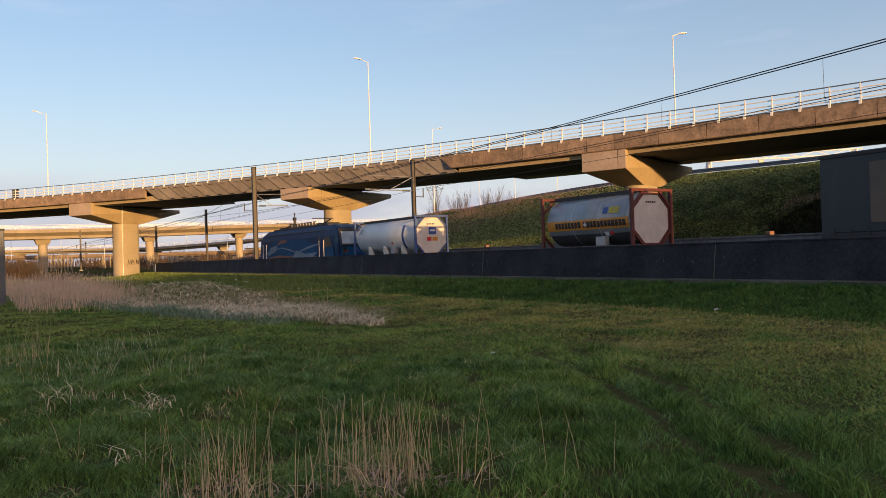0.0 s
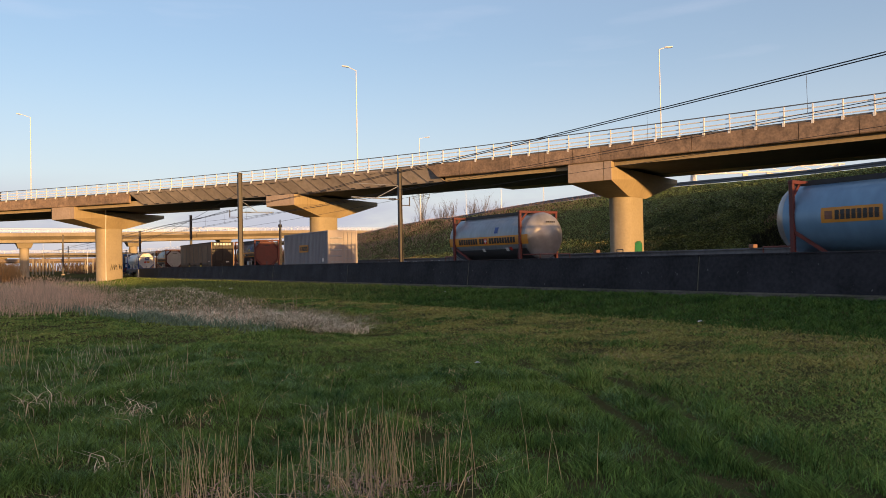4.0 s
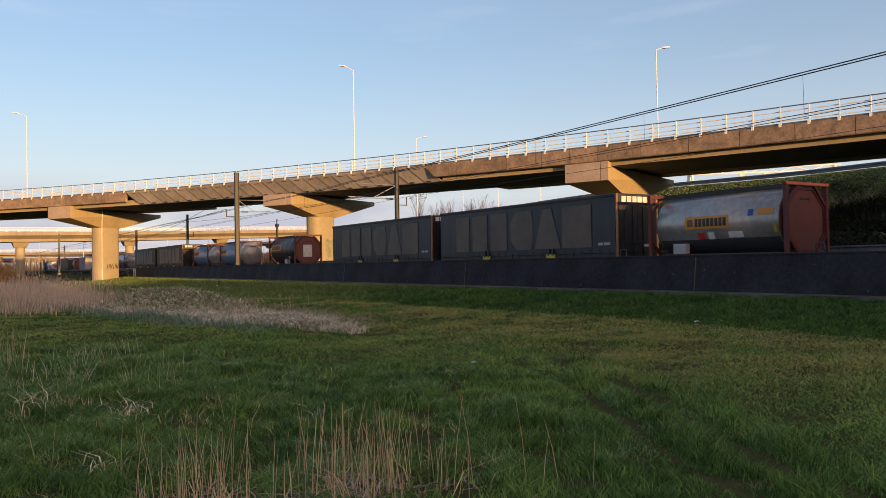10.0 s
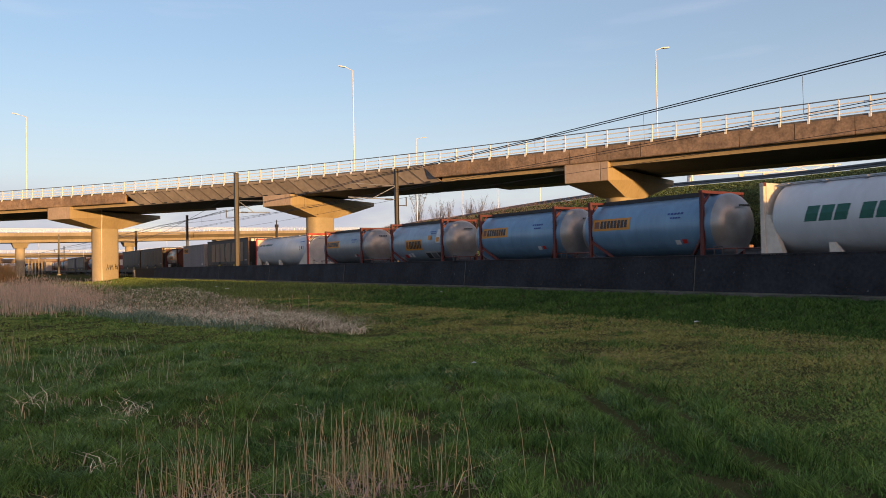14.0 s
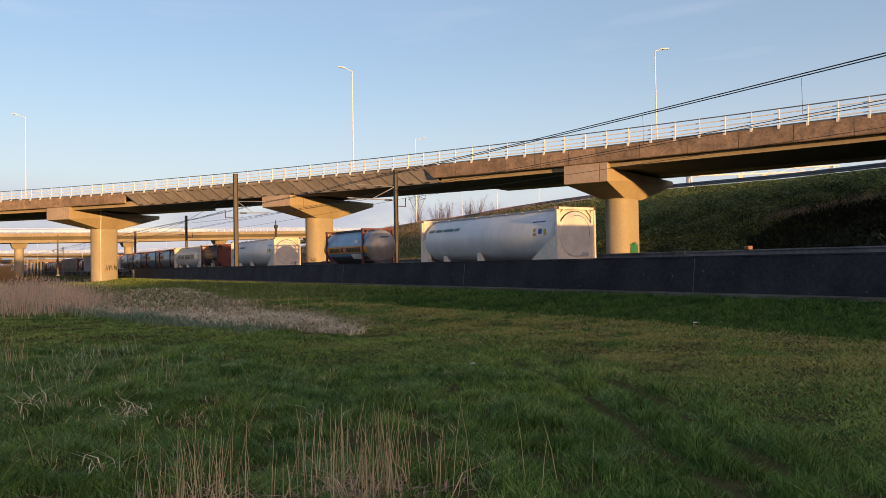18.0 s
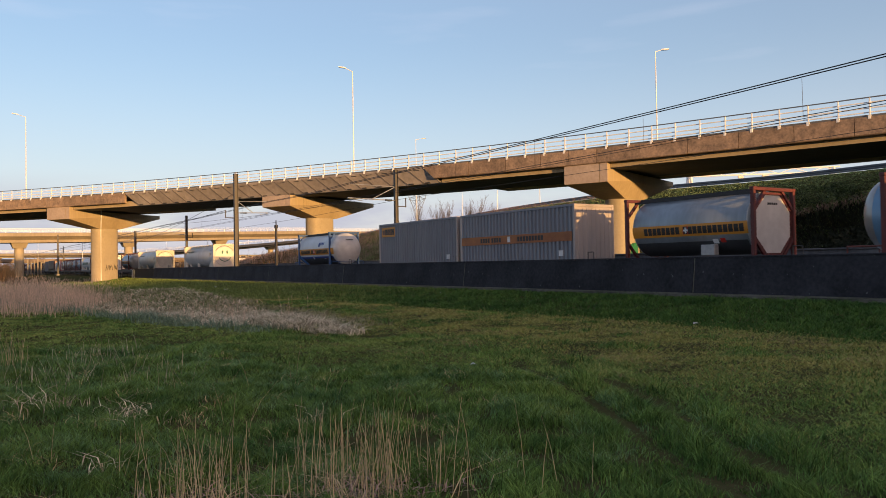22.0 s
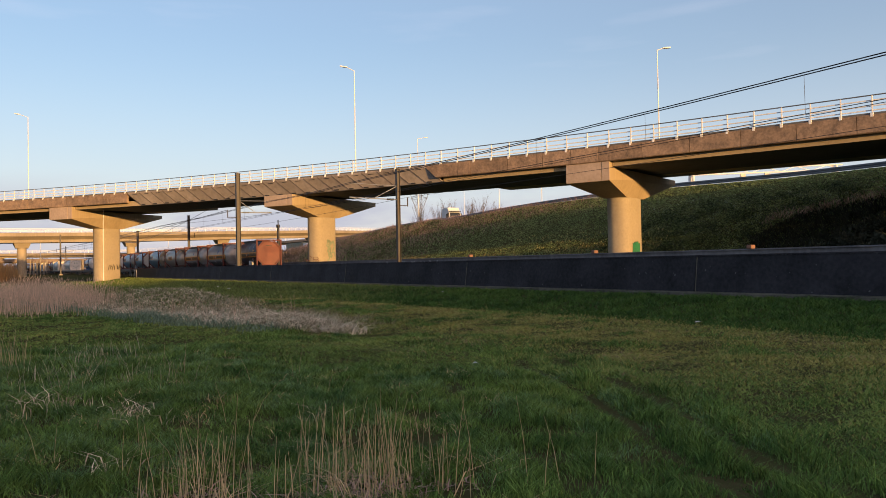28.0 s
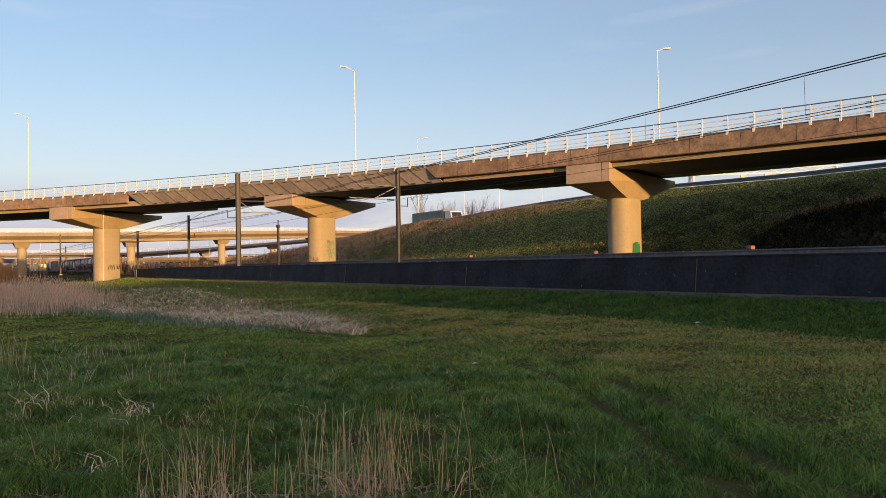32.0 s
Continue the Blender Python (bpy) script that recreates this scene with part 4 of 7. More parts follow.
        for x in (L * 0.25, L * 0.5, L * 0.78):
            part("saddle", Mesh().add([(x, -1.14, 0.05), (x + 0.55, -1.14, 0.05), (x + 0.08, -1.16, 0.75), (x - 0.05, -1.16, 0.75), (x, -0.9, 0.05), (x + 0.55, -0.9, 0.05), (x + 0.08, -1.0, 0.75), (x - 0.05, -1.0, 0.75)],
                                      [(0, 1, 2, 3), (4, 7, 6, 5), (0, 4, 5, 1), (1, 5, 6, 2), (2, 6, 7, 3), (3, 7, 4, 0)]), CREAM_FRAME, o)
    if disc:
        part("end_plate", Mesh().box(xe - 0.02, xe + 0.012, -0.42, 0.36, 0.75, 1.75, 0.01), disc, tank, "tan plate on the end")
    for k in range(5):
        part("end_mark", Mesh().box(xe - 0.02, xe + 0.002, -0.28 + k * 0.12, -0.2 + k * 0.12, cz + 0.62, cz + 0.70), BLACK_PRINT, tank)
    end_frame(0.08, y0, y1, H, frame, o, brace=not over)
    end_frame(L - 0.08, y0, y1, H, frame, o, brace=not over)
    if over:
        for x, d in ((0.08, 1), (L - 0.08, -1)):
            for y in (y0 + 0.06, y1 - 0.06):
                part("saddle_leg", Mesh().bar((x, y, 0.9), (x + d * 0.85, y * 0.55, 0.15), 0.09, 0.12), frame, o)
        for xo, d in ((0.0, -1), (L, 1)):
            xt = xo + d * (over + 0.3)
            m = Mesh().tube([(xo, -1.05, 0.40), (xt - d * 0.1, -1.05, 0.40), (xt, -0.95, 0.40), (xt, 0.95, 0.40)], 0.03, 6)
            m.rod((xt, -0.95, 0.05), (xt, -0.95, 0.40), 0.025, 6).rod((xt, 0.95, 0.05), (xt, 0.95, 0.40), 0.025, 6)
            part("end_step", m, RED_END if frame is RED_FRAME and skin is not TANK_DARK else frame, o, "thin tubular step rail")
            part("end_platform", Mesh().box(min(xo, xt), max(xo, xt), -1.0, 1.0, 0.02, 0.07), GALVANISED, o)
    for y in (y0 + 0.02, y1 - 0.12):
        part("bottom_rail", Mesh().box(0.1, L - 0.1, y, y + 0.1, 0.02, 0.14, 0.01), frame, o)
    wk = Mesh().box(0.2, L - 0.2, -0.42, 0.08, H - 0.09, H - 0.05).box(0.2, L - 0.2, -0.44, -0.40, H - 0.09, H + 0.0)
    wk.box(0.15, L - 0.15, -0.75, -0.71, H - 0.2, H - 0.12)
    part("walkway", wk, DARK_STEEL, o, "dark walkway on top")
    part("manhole", Mesh().rod((L * 0.5, 0.35, cz + r - 0.08), (L * 0.5, 0.35, H - 0.02), 0.28, 14), GALVANISED, o)
    if not over:
        part("document_box", Mesh().box(L * doc, L * doc + 0.6, y0 + 0.03, y0 + 0.3, 0.22, 0.62, 0.02), PLATE, o)
    return o


def bulk_tank(label, words, posts=None, smile=False, L=12.192, H=2.62, corner=None):
    """A long white tank container with cream end frames."""
    o = thing("bulk_tank_container", label, "tank container", "containers on the freight train")
    r, cz = 1.2, 1.36
    tank = part("tank", vessel_mesh(0.2, L - 0.16, r, cz, 0.35, 40), TANK_WHITE, o, smooth=True)
    R = r + 0.008
    for px, n, w, a, b, mat in words:
        word(px, n, w, mat, tank, lambda m, p, q: arc_strip(m, p, q, R, cz, a, b, 2, (b - a) * 0.006))
    part("data_plate", arc_strip(Mesh(), L * 0.885, L * 0.885 + 0.26, R, cz, 92, 104, 2), BLUE_PRINT, tank)
    part("data_plate", arc_strip(Mesh(), L * 0.853, L * 0.853 + 0.24, R, cz, 88, 94, 2), ORANGE, tank)
    part("data_plate", arc_strip(Mesh(), L * 0.853, L * 0.853 + 0.2, R, cz, 97, 105, 2), YELLOW_TAG, tank)
    part("data_plate", arc_strip(Mesh(), L * 0.917, L * 0.917 + 0.16, R, cz, 88, 103, 2), YELLOW_TAG, tank)
    f = posts or CREAM_FRAME
    for x in (0.1, L - 0.1):
        fr = end_frame(x, -1.219, 1.219, H, CREAM_FRAME if corner is None else f, o, brace=False)
        part("end_sheet", Mesh().box(x - 0.03, x + 0.03, -1.08, 1.08, 0.14, 0.9, 0.01), CREAM_FRAME, fr)
        for y in (-1, 1):
            part("end_sheet", Mesh().box(x - 0.035, x + 0.035, y * 1.08 - 0.12, y * 1.08 + 0.12, 0.16, H - 0.15, 0.01), CREAM_FRAME, fr)
        for y in (-1.225, 1.09):
            part("corner_cap", Mesh().box(x - 0.105, x + 0.105, y, y + 0.135, H - 0.125, H + 0.006, 0.01), RED_FRAME, fr, "red corner casting")
    for xa, xb, xt, zt in ((L * 0.2, L * 0.2 + 0.45, L * 0.2 - 0.03, 0.5), (L * 0.47, L * 0.47 + 0.45, L * 0.47 - 0.03, 0.62), (L * 0.82, L - 0.2, L - 0.36, 1.25), (0.16, 0.85, 0.18, 1.5)):
        m = Mesh().add([(xa, -1.15, 0.05), (xb, -1.15, 0.05), (xt + 0.16, -1.17, zt), (xt, -1.17, zt), (xa, -0.9, 0.05), (xb, -0.9, 0.05), (xt + 0.16, -1.0, zt), (xt, -1.0, zt)],
                       [(0, 1, 2, 3), (4, 7, 6, 5), (0, 4, 5, 1), (1, 5, 6, 2), (2, 6, 7, 3), (3, 7, 4, 0)])
        part("saddle", m, CREAM_FRAME, o, "cream tapered saddle")
    part("bottom_rail", Mesh().box(0.15, L - 0.15, -1.1, -0.98, 0.0, 0.1), GALVANISED, o)
    wk = Mesh().box(0.3, L - 0.3, -0.35, 0.35, H - 0.04, H - 0.0)
    for i in range(9):
        wk.box(0.5 + i * 1.35, 0.62 + i * 1.35, -0.5, 0.5, H - 0.12, H - 0.03)
    wk.rod((0.2, -0.62, H - 0.1), (L - 0.2, -0.62, H - 0.1), 0.02, 6)
    part("walkway", wk, GALVANISED, o, "grey walkway on top")
    x = L - 0.035
    part("end_sheet", Mesh().box(L - 0.22, L - 0.17, -1.1, 1.1, 0.14, H - 0.12, 0.01), CREAM_FRAME, o)
    part("end_sheet", Mesh().box(0.17, 0.21, -1.1, 1.1, 0.14, H - 0.12, 0.01), CREAM_FRAME, o)
    circle = lambda rr, xx: [(xx, rr * math.cos(2 * math.pi * k / 36), 1.32 + rr * math.sin(2 * math.pi * k / 36)) for k in range(36)]
    disc = part("end_disc", Mesh().loft([circle(1.09, L - 0.165), circle(1.09, L - 0.09), circle(1.0, L - 0.045)]), TANK_END, o, "round pale tank end")
    part("end_rim", Mesh().loft([circle(1.09, L - 0.15), circle(1.13, L - 0.15), circle(1.13, L - 0.10), circle(1.09, L - 0.10)], cap=False), DARK_STEEL, disc, "dark rim")
    if smile:
        m = Mesh()
        for y in (-0.22, 0.28):
            n = 14
            m.add([(x, y + 0.09 * math.cos(2 * math.pi * k / n), 1.75 + 0.2 * math.sin(2 * math.pi * k / n)) for k in range(n)], [tuple(range(n))])
        v = []
        for k in range(13):
            a = radians(205 + 130 * k / 12)
            v += [(x, 0.03 + 0.72 * math.cos(a), 1.45 + 0.72 * math.sin(a)), (x, 0.03 + 0.65 * math.cos(a), 1.47 + 0.66 * math.sin(a))]
        m.add(v, [(2 * k, 2 * k + 1, 2 * k + 3, 2 * k + 2) for k in range(12)])
        part("end_drawing", m, GREEN_PRINT, o, "two green ovals over a green arc")
    else:
        part("hose", Mesh().loft([[(L - 0.07 + 0.03 * math.cos(b), 0.05 + (0.78 + 0.04 * math.sin(b)) * math.cos(a), 1.45 + (0.78 + 0.04 * math.sin(b)) * math.sin(a)) for b in [k * math.pi / 3 for k in range(6)]] for a in [radians(-20 + 12 * k) for k in range(12)]]), TEAL_FRAME, o)
        part("end_fittings", Mesh().box(L - 0.13, L - 0.03, 0.3, 0.75, 0.3, 0.5, 0.02).box(L - 0.12, L - 0.05, -0.5, 0.1, 0.35, 0.45, 0.02), GALVANISED, o)
    return o


def box_container(label, L=9.125, H=2.68, sign=None, band=False, doors=True):
    """A corrugated box container."""
    o = thing("box_container", label, "box container", "containers on the freight train")
    W = 1.219
    n = int(L / 0.28)
    m = Mesh()
    for y, sg in ((-W, 1), (W, -1)):
        v, xs = [], []
        x = 0.12
        step = (L - 0.24) / n
        for i in range(n):
            for dx, dy in ((0, 0), (0.36, 0), (0.48, 0.07), (0.88, 0.07)):
                xs.append((x + step * dx, dy))
            x += step
        xs.append((L - 0.12, 0))
        for px, dy in xs:
            yy = y + sg * (0.012 + dy)
            v += [(px, yy, 0.14), (px, yy, H - 0.1)]
        m.add(v, [(2 * i, 2 * i + 2, 2 * i + 3, 2 * i + 1) for i in range(len(xs) - 1)])
    body = part("side_wall", m, BOX_SIDE, o)
    part("roof", Mesh().box(0.05, L - 0.05, -W + 0.03, W - 0.03, H - 0.06, H - 0.015, 0.01), BOX_END, o)
    part("floor", Mesh().box(0.05, L - 0.05, -W + 0.03, W - 0.03, 0.02, 0.12), DARK_STEEL, o)
    for y in (-W, W - 0.1):
        part("top_rail", Mesh().box(0.1, L - 0.1, y, y + 0.1, H - 0.11, H, 0.01), BOX_SIDE, o)
        part("bottom_rail", Mesh().box(0.1, L - 0.1, y, y + 0.1, 0.0, 0.15, 0.01), BOX_SIDE, o)
    for x in (0.0, L - 0.14):
        for y in (-W - 0.005, W - 0.135):
            part("corner_post", Mesh().box(x, x + 0.14, y, y + 0.14, 0, H + 0.004, 0.015), BOX_END, o)
    for x in (0.02, L - 0.05):
        e = part("end_wall", Mesh().box(x, x + 0.03, -W + 0.12, W - 0.12, 0.05, H - 0.02), BOX_END, o)
        part("end_rail", Mesh().box(x - 0.01, x + 0.045, -W + 0.12, W - 0.12, H - 0.13, H, 0.01), BOX_END, e)
        k = Mesh()
        if doors:
            for z in (0.25, 0.7, 1.15, 1.6, 2.05):
                k.box(x - 0.02, x + 0.05, -W + 0.2, -0.05, z, z + 0.1, 0.015)
            for y in (0.1, 0.42, 0.75):
                k.rod((x + 0.06, y, 0.12), (x + 0.06, y, H - 0.12), 0.02, 6)
            for z in (0.5, 1.2, 2.0):
                k.box(x + 0.035, x + 0.06, 0.02, W - 0.16, z, z + 0.05)
            part("door_gear", k, PLATE, e, "locking bars and ribs")
        else:
            for i in range(8):
                y = -W + 0.2 + i * 0.27
                k.box(x - 0.02, x + 0.05, y, y + 0.13, 0.2, H - 0.2, 0.02)
            part("corrugation", k, BOX_END, e)
    if sign is not None:
        xs, z, w, h = sign
        part("sign", Mesh().box(xs, xs + w, -W - 0.006, -W + 0.008, z, z + h), ORANGE, body, "orange sign plate")
        word(xs + w * 0.26, [w * 0.07] * 8, w * 0.016, BLACK_PRINT, body, lambda mm, p, q: mm.box(p, q, -W - 0.011, -W - 0.007, z + h * 0.2, z + h * 0.8))
        part("emblem", Mesh().box(xs + w * 0.06, xs + w * 0.23, -W - 0.011, -W - 0.007, z + h * 0.27, z + h * 0.73), PINK_PAINT, body)
    if band:
        part("colour_band", Mesh().box(0.13, L - 0.2, -W - 0.004, -W + 0.008, 1.02, 1.45), RUSTY_BAND, body, "rusty orange band along the side")
        word(1.9, [0.16] * 4 + [-0.12] + [0.16] * 4, 0.05, BLACK_PRINT, body, lambda mm, p, q: mm.box(p, q, -W - 0.009, -W - 0.005, 1.12, 1.35))
        word(5.0, [0.17] * 9, 0.05, BLACK_PRINT, body, lambda mm, p, q: mm.box(p, q, -W - 0.009, -W - 0.005, 1.12, 1.35))
        part("emblem", Mesh().box(4.2, 4.42, -W - 0.009, -W - 0.005, 1.10, 1.38), WHITE_PRINT, body)
    part("data_plate", Mesh().box(L - 1.1, L - 0.8, -W - 0.004, -W + 0.01, 0.35, 0.6), WHITE_PRINT, body)
    return o


def trailer(label, mark=CURTAIN_MARK, cloth=CURTAIN):
    """A curtain-sided trailer body."""
    o = thing("curtain_trailer", label, "trailer", "trailers on the freight train")
    L, H, W = 13.7, 2.86, 1.25
    body = Mesh()
    n = 48
    v = []
    rnd = random.Random(2)
    for i in range(n + 1):
        x = 0.06 + (L - 0.12) * i / n
        d = 0.005 * math.sin(i * 2.1) + 0.004 * rnd.uniform(-1, 1)
        v += [(x, -W - 0.0 + d * 0.4, 0.36), (x, -W - 0.02 + d, 1.4), (x, -W + d * 0.3, H - 0.14), (x, W, H - 0.14), (x, W, 0.36)]
    f = [(5 * i + k, 5 * i + 5 + k, 5 * i + 6 + k, 5 * i + 1 + k) for i in range(n) for k in range(4)]
    body.add(v, f + [(0, 1, 2, 3, 4), tuple(5 * n + k for k in range(5))])
    cur = part("curtain", body, cloth, o)
    part("roof", Mesh().box(0.02, L - 0.02, -W - 0.01, W + 0.01, H - 0.14, H, 0.04), cloth, o)
    part("roof_rail", Mesh().box(0.02, L - 0.02, -W - 0.035, -W - 0.011, H - 0.14, H - 0.03, 0.01), DARK_STEEL, o)
    part("side_rail", Mesh().box(0.02, L - 0.02, -W - 0.01, W + 0.01, 0.02, 0.34, 0.02), DARK_STEEL, o)
    bk = Mesh().box(0.0, 0.05, 0.0, 0.012, 0.14, 0.5).box(-0.02, 0.07, -0.008, 0.004, 0.18, 0.3).data("buckle", BLACK_PRINT)
    for i in range(24):
        part("buckle", bk, BLACK_PRINT, cur, at=pose(0.45 + i * 0.555, -W - 0.025, 0))
    # six plain letter-sized shapes
    z0, z1, x = 0.62, 2.48, 1.67
    y = -W - 0.035
    for i, w in enumerate((1.5, 1.6, 1.62, 1.72, 1.85, 2.25)):
        m = Mesh()
        cut = 0.0
        if i == 3:
            cut = 0.45
        elif i == 4:
            cut = 0.62
        if i == 4:
            m.add([(x, y, z0), (x + w, y, z0), (x + w - cut, y, z1), (x + cut, y, z1)], [(0, 1, 2, 3)])
        else:
            m.add([(x + cut, y, z0), (x + w - cut * 0.3, y, z0), (x + w, y, z0 + cut), (x + w, y, z1 - cut), (x + w - cut * 0.3, y, z1), (x + cut, y, z1), (x, y, z1 - cut), (x, y, z0 + cut)] if cut else
                  [(x, y, z0), (x + w * 0.84, y, z0), (x + w * 0.84, y, z1), (x, y, z1)], [tuple(range(8 if cut else 4))])
        part("printed_shape", m, mark, cur, "large grey printed shape")
        x += w + (0.05 if i in (0, 1, 2) else 0.12)
    part("data_plate", Mesh().box(12.65, 12.95, y, y + 0.004, 0.68, 0.8).box(13.0, 13.35, y, y + 0.004, 0.68, 0.8), PLATE, cur)
    for x in (4.2, 9.25):
        part("tag", Mesh().box(x, x + 0.62, -W - 0.07, -W - 0.04, 0.1, 0.36, 0.01), YELLOW_TAG, o, "yellow lashing tag")
        for dx in (0.1, 0.4):
            part("lashing", Mesh().box(x + dx, x + dx + 0.12, -W - 0.08, -W - 0.03, 0.3, 0.62), BLACK_PRINT, o)
    # rear
    r = part("rear_door", Mesh().box(L - 0.03, L + 0.02, -W + 0.1, -0.01, 0.15, H - 0.45, 0.01), TRAILER_DOOR, o, "dark brown rear door")
    part("rear_door", Mesh().box(L - 0.03, L + 0.02, 0.01, W - 0.1, 0.15, H - 0.45, 0.01), TRAILER_DOOR, o, "dark brown rear door")
    part("header", Mesh().box(L - 0.03, L + 0.025, -W + 0.1, W - 0.1, H - 0.44, H - 0.03, 0.01), DARK_STEEL, r)
    word(-W + 0.3, [0.26] * 6, 0.06, WHITE_PRINT, r, lambda mm, p, q: mm.box(L + 0.026, L + 0.032, p, q, H - 0.37, H - 0.12), label="white plain bar")
    for y2 in (-W, W - 0.1):
        part("rear_post", Mesh().box(L - 0.05, L + 0.03, y2, y2 + 0.1, 0.0, H - 0.01, 0.015), TRAILER_FRAME, r, "rear post coloured orange-brown as if sunlit")
    k = Mesh()
    for y2 in (-0.8, -0.3, 0.3, 0.8):
        k.rod((L + 0.045, y2, 0.15), (L + 0.045, y2, H - 0.5), 0.018, 6)
    part("locking_bar", k, DARK_STEEL, r)
    part("rear_guard", Mesh().tube([(L + 0.12, -W + 0.25, 0.0), (L + 0.12, -W + 0.25, 0.78), (L + 0.12, W - 0.35, 0.78), (L + 0.12, W - 0.35, 0.0)], 0.025, 6).rod((L + 0.12, -W + 0.25, 0.40), (L + 0.12, W - 0.35, 0.40), 0.022, 6), DARK_STEEL, r, "dark tubular guard")
    part("rear_plate", Mesh().box(L + 0.02, L + 0.03, 0.35, 0.7, 0.6, 0.72), WHITE_PRINT, r)
    part("bumper", Mesh().box(L - 0.05, L + 0.04, -W + 0.05, W - 0.05, 0.0, 0.14, 0.02), DARK_STEEL, r)
    return o


def wagon(L):
    """A flat wagon of that length on two bogies."""
    o = thing("flat_wagon", "dark steel flat wagon carrying containers", "rail wagon", "wagons of the freight train")
    fr = part("underframe", Mesh().box(0, L, -1.25, -1.05, 0.78, 1.14, 0.02).box(0, L, 1.05, 1.25, 0.78, 1.14, 0.02).box(0, 0.25, -1.25, 1.25, 0.75, 1.14, 0.02).box(L - 0.25, L, -1.25, 1.25, 0.75, 1.14, 0.02).box(0, L, -0.3, 0.3, 0.6, 0.95), DARK_STEEL, o)
    for i in range(max(2, int(L / 2.5))):
        x = 0.6 + (L - 1.2) * i / max(1, int(L / 2.5) - 1)
        part("cross_member", Mesh().box(x - 0.06, x + 0.06, -1.05, 1.05, 0.8, 1.05), DARK_STEEL, fr)
    for x in (1.9, L - 1.9):
        b = part("bogie", Mesh().box(x - 1.3, x + 1.3, -1.05, -0.95, 0.35, 0.62, 0.03).box(x - 1.3, x + 1.3, 0.95, 1.05, 0.35, 0.62, 0.03).box(x - 0.25, x + 0.25, -1.0, 1.0, 0.4, 0.7), DARK_STEEL, o)
        for dx in (-0.9, 0.9):
            w = Mesh()
            for y in (-0.8, 0.68):
                w.rod((x + dx, y, 0.42), (x + dx, y + 0.12, 0.42), 0.42, 18)
            w.rod((x + dx, -0.8, 0.42), (x + dx, 0.8, 0.42), 0.08)
            part("wheelset", w, RAIL_STEEL, b)
    for x, d in ((0, -1), (L, 1)):
        for y in (-0.87, 0.87):
            part("buffer", Mesh().rod((x, y, 0.66), (x + d * 0.3, y, 0.66), 0.1, 10).rod((x + d * 0.3, y, 0.66), (x + d * 0.34, y, 0.66), 0.22, 12), DARK_STEEL, o)
    part("end_handrail", Mesh().rod((L - 0.4, -1.15, 1.1), (L - 0.4, -1.15, 1.62), 0.02, 6).rod((L - 0.05, -1.15, 1.1), (L - 0.05, -1.15, 1.62), 0.02, 6).rod((L - 0.4, -1.15, 1.62), (L - 0.05, -1.15, 1.62), 0.02, 6), MAST_STEEL, o)
    return o


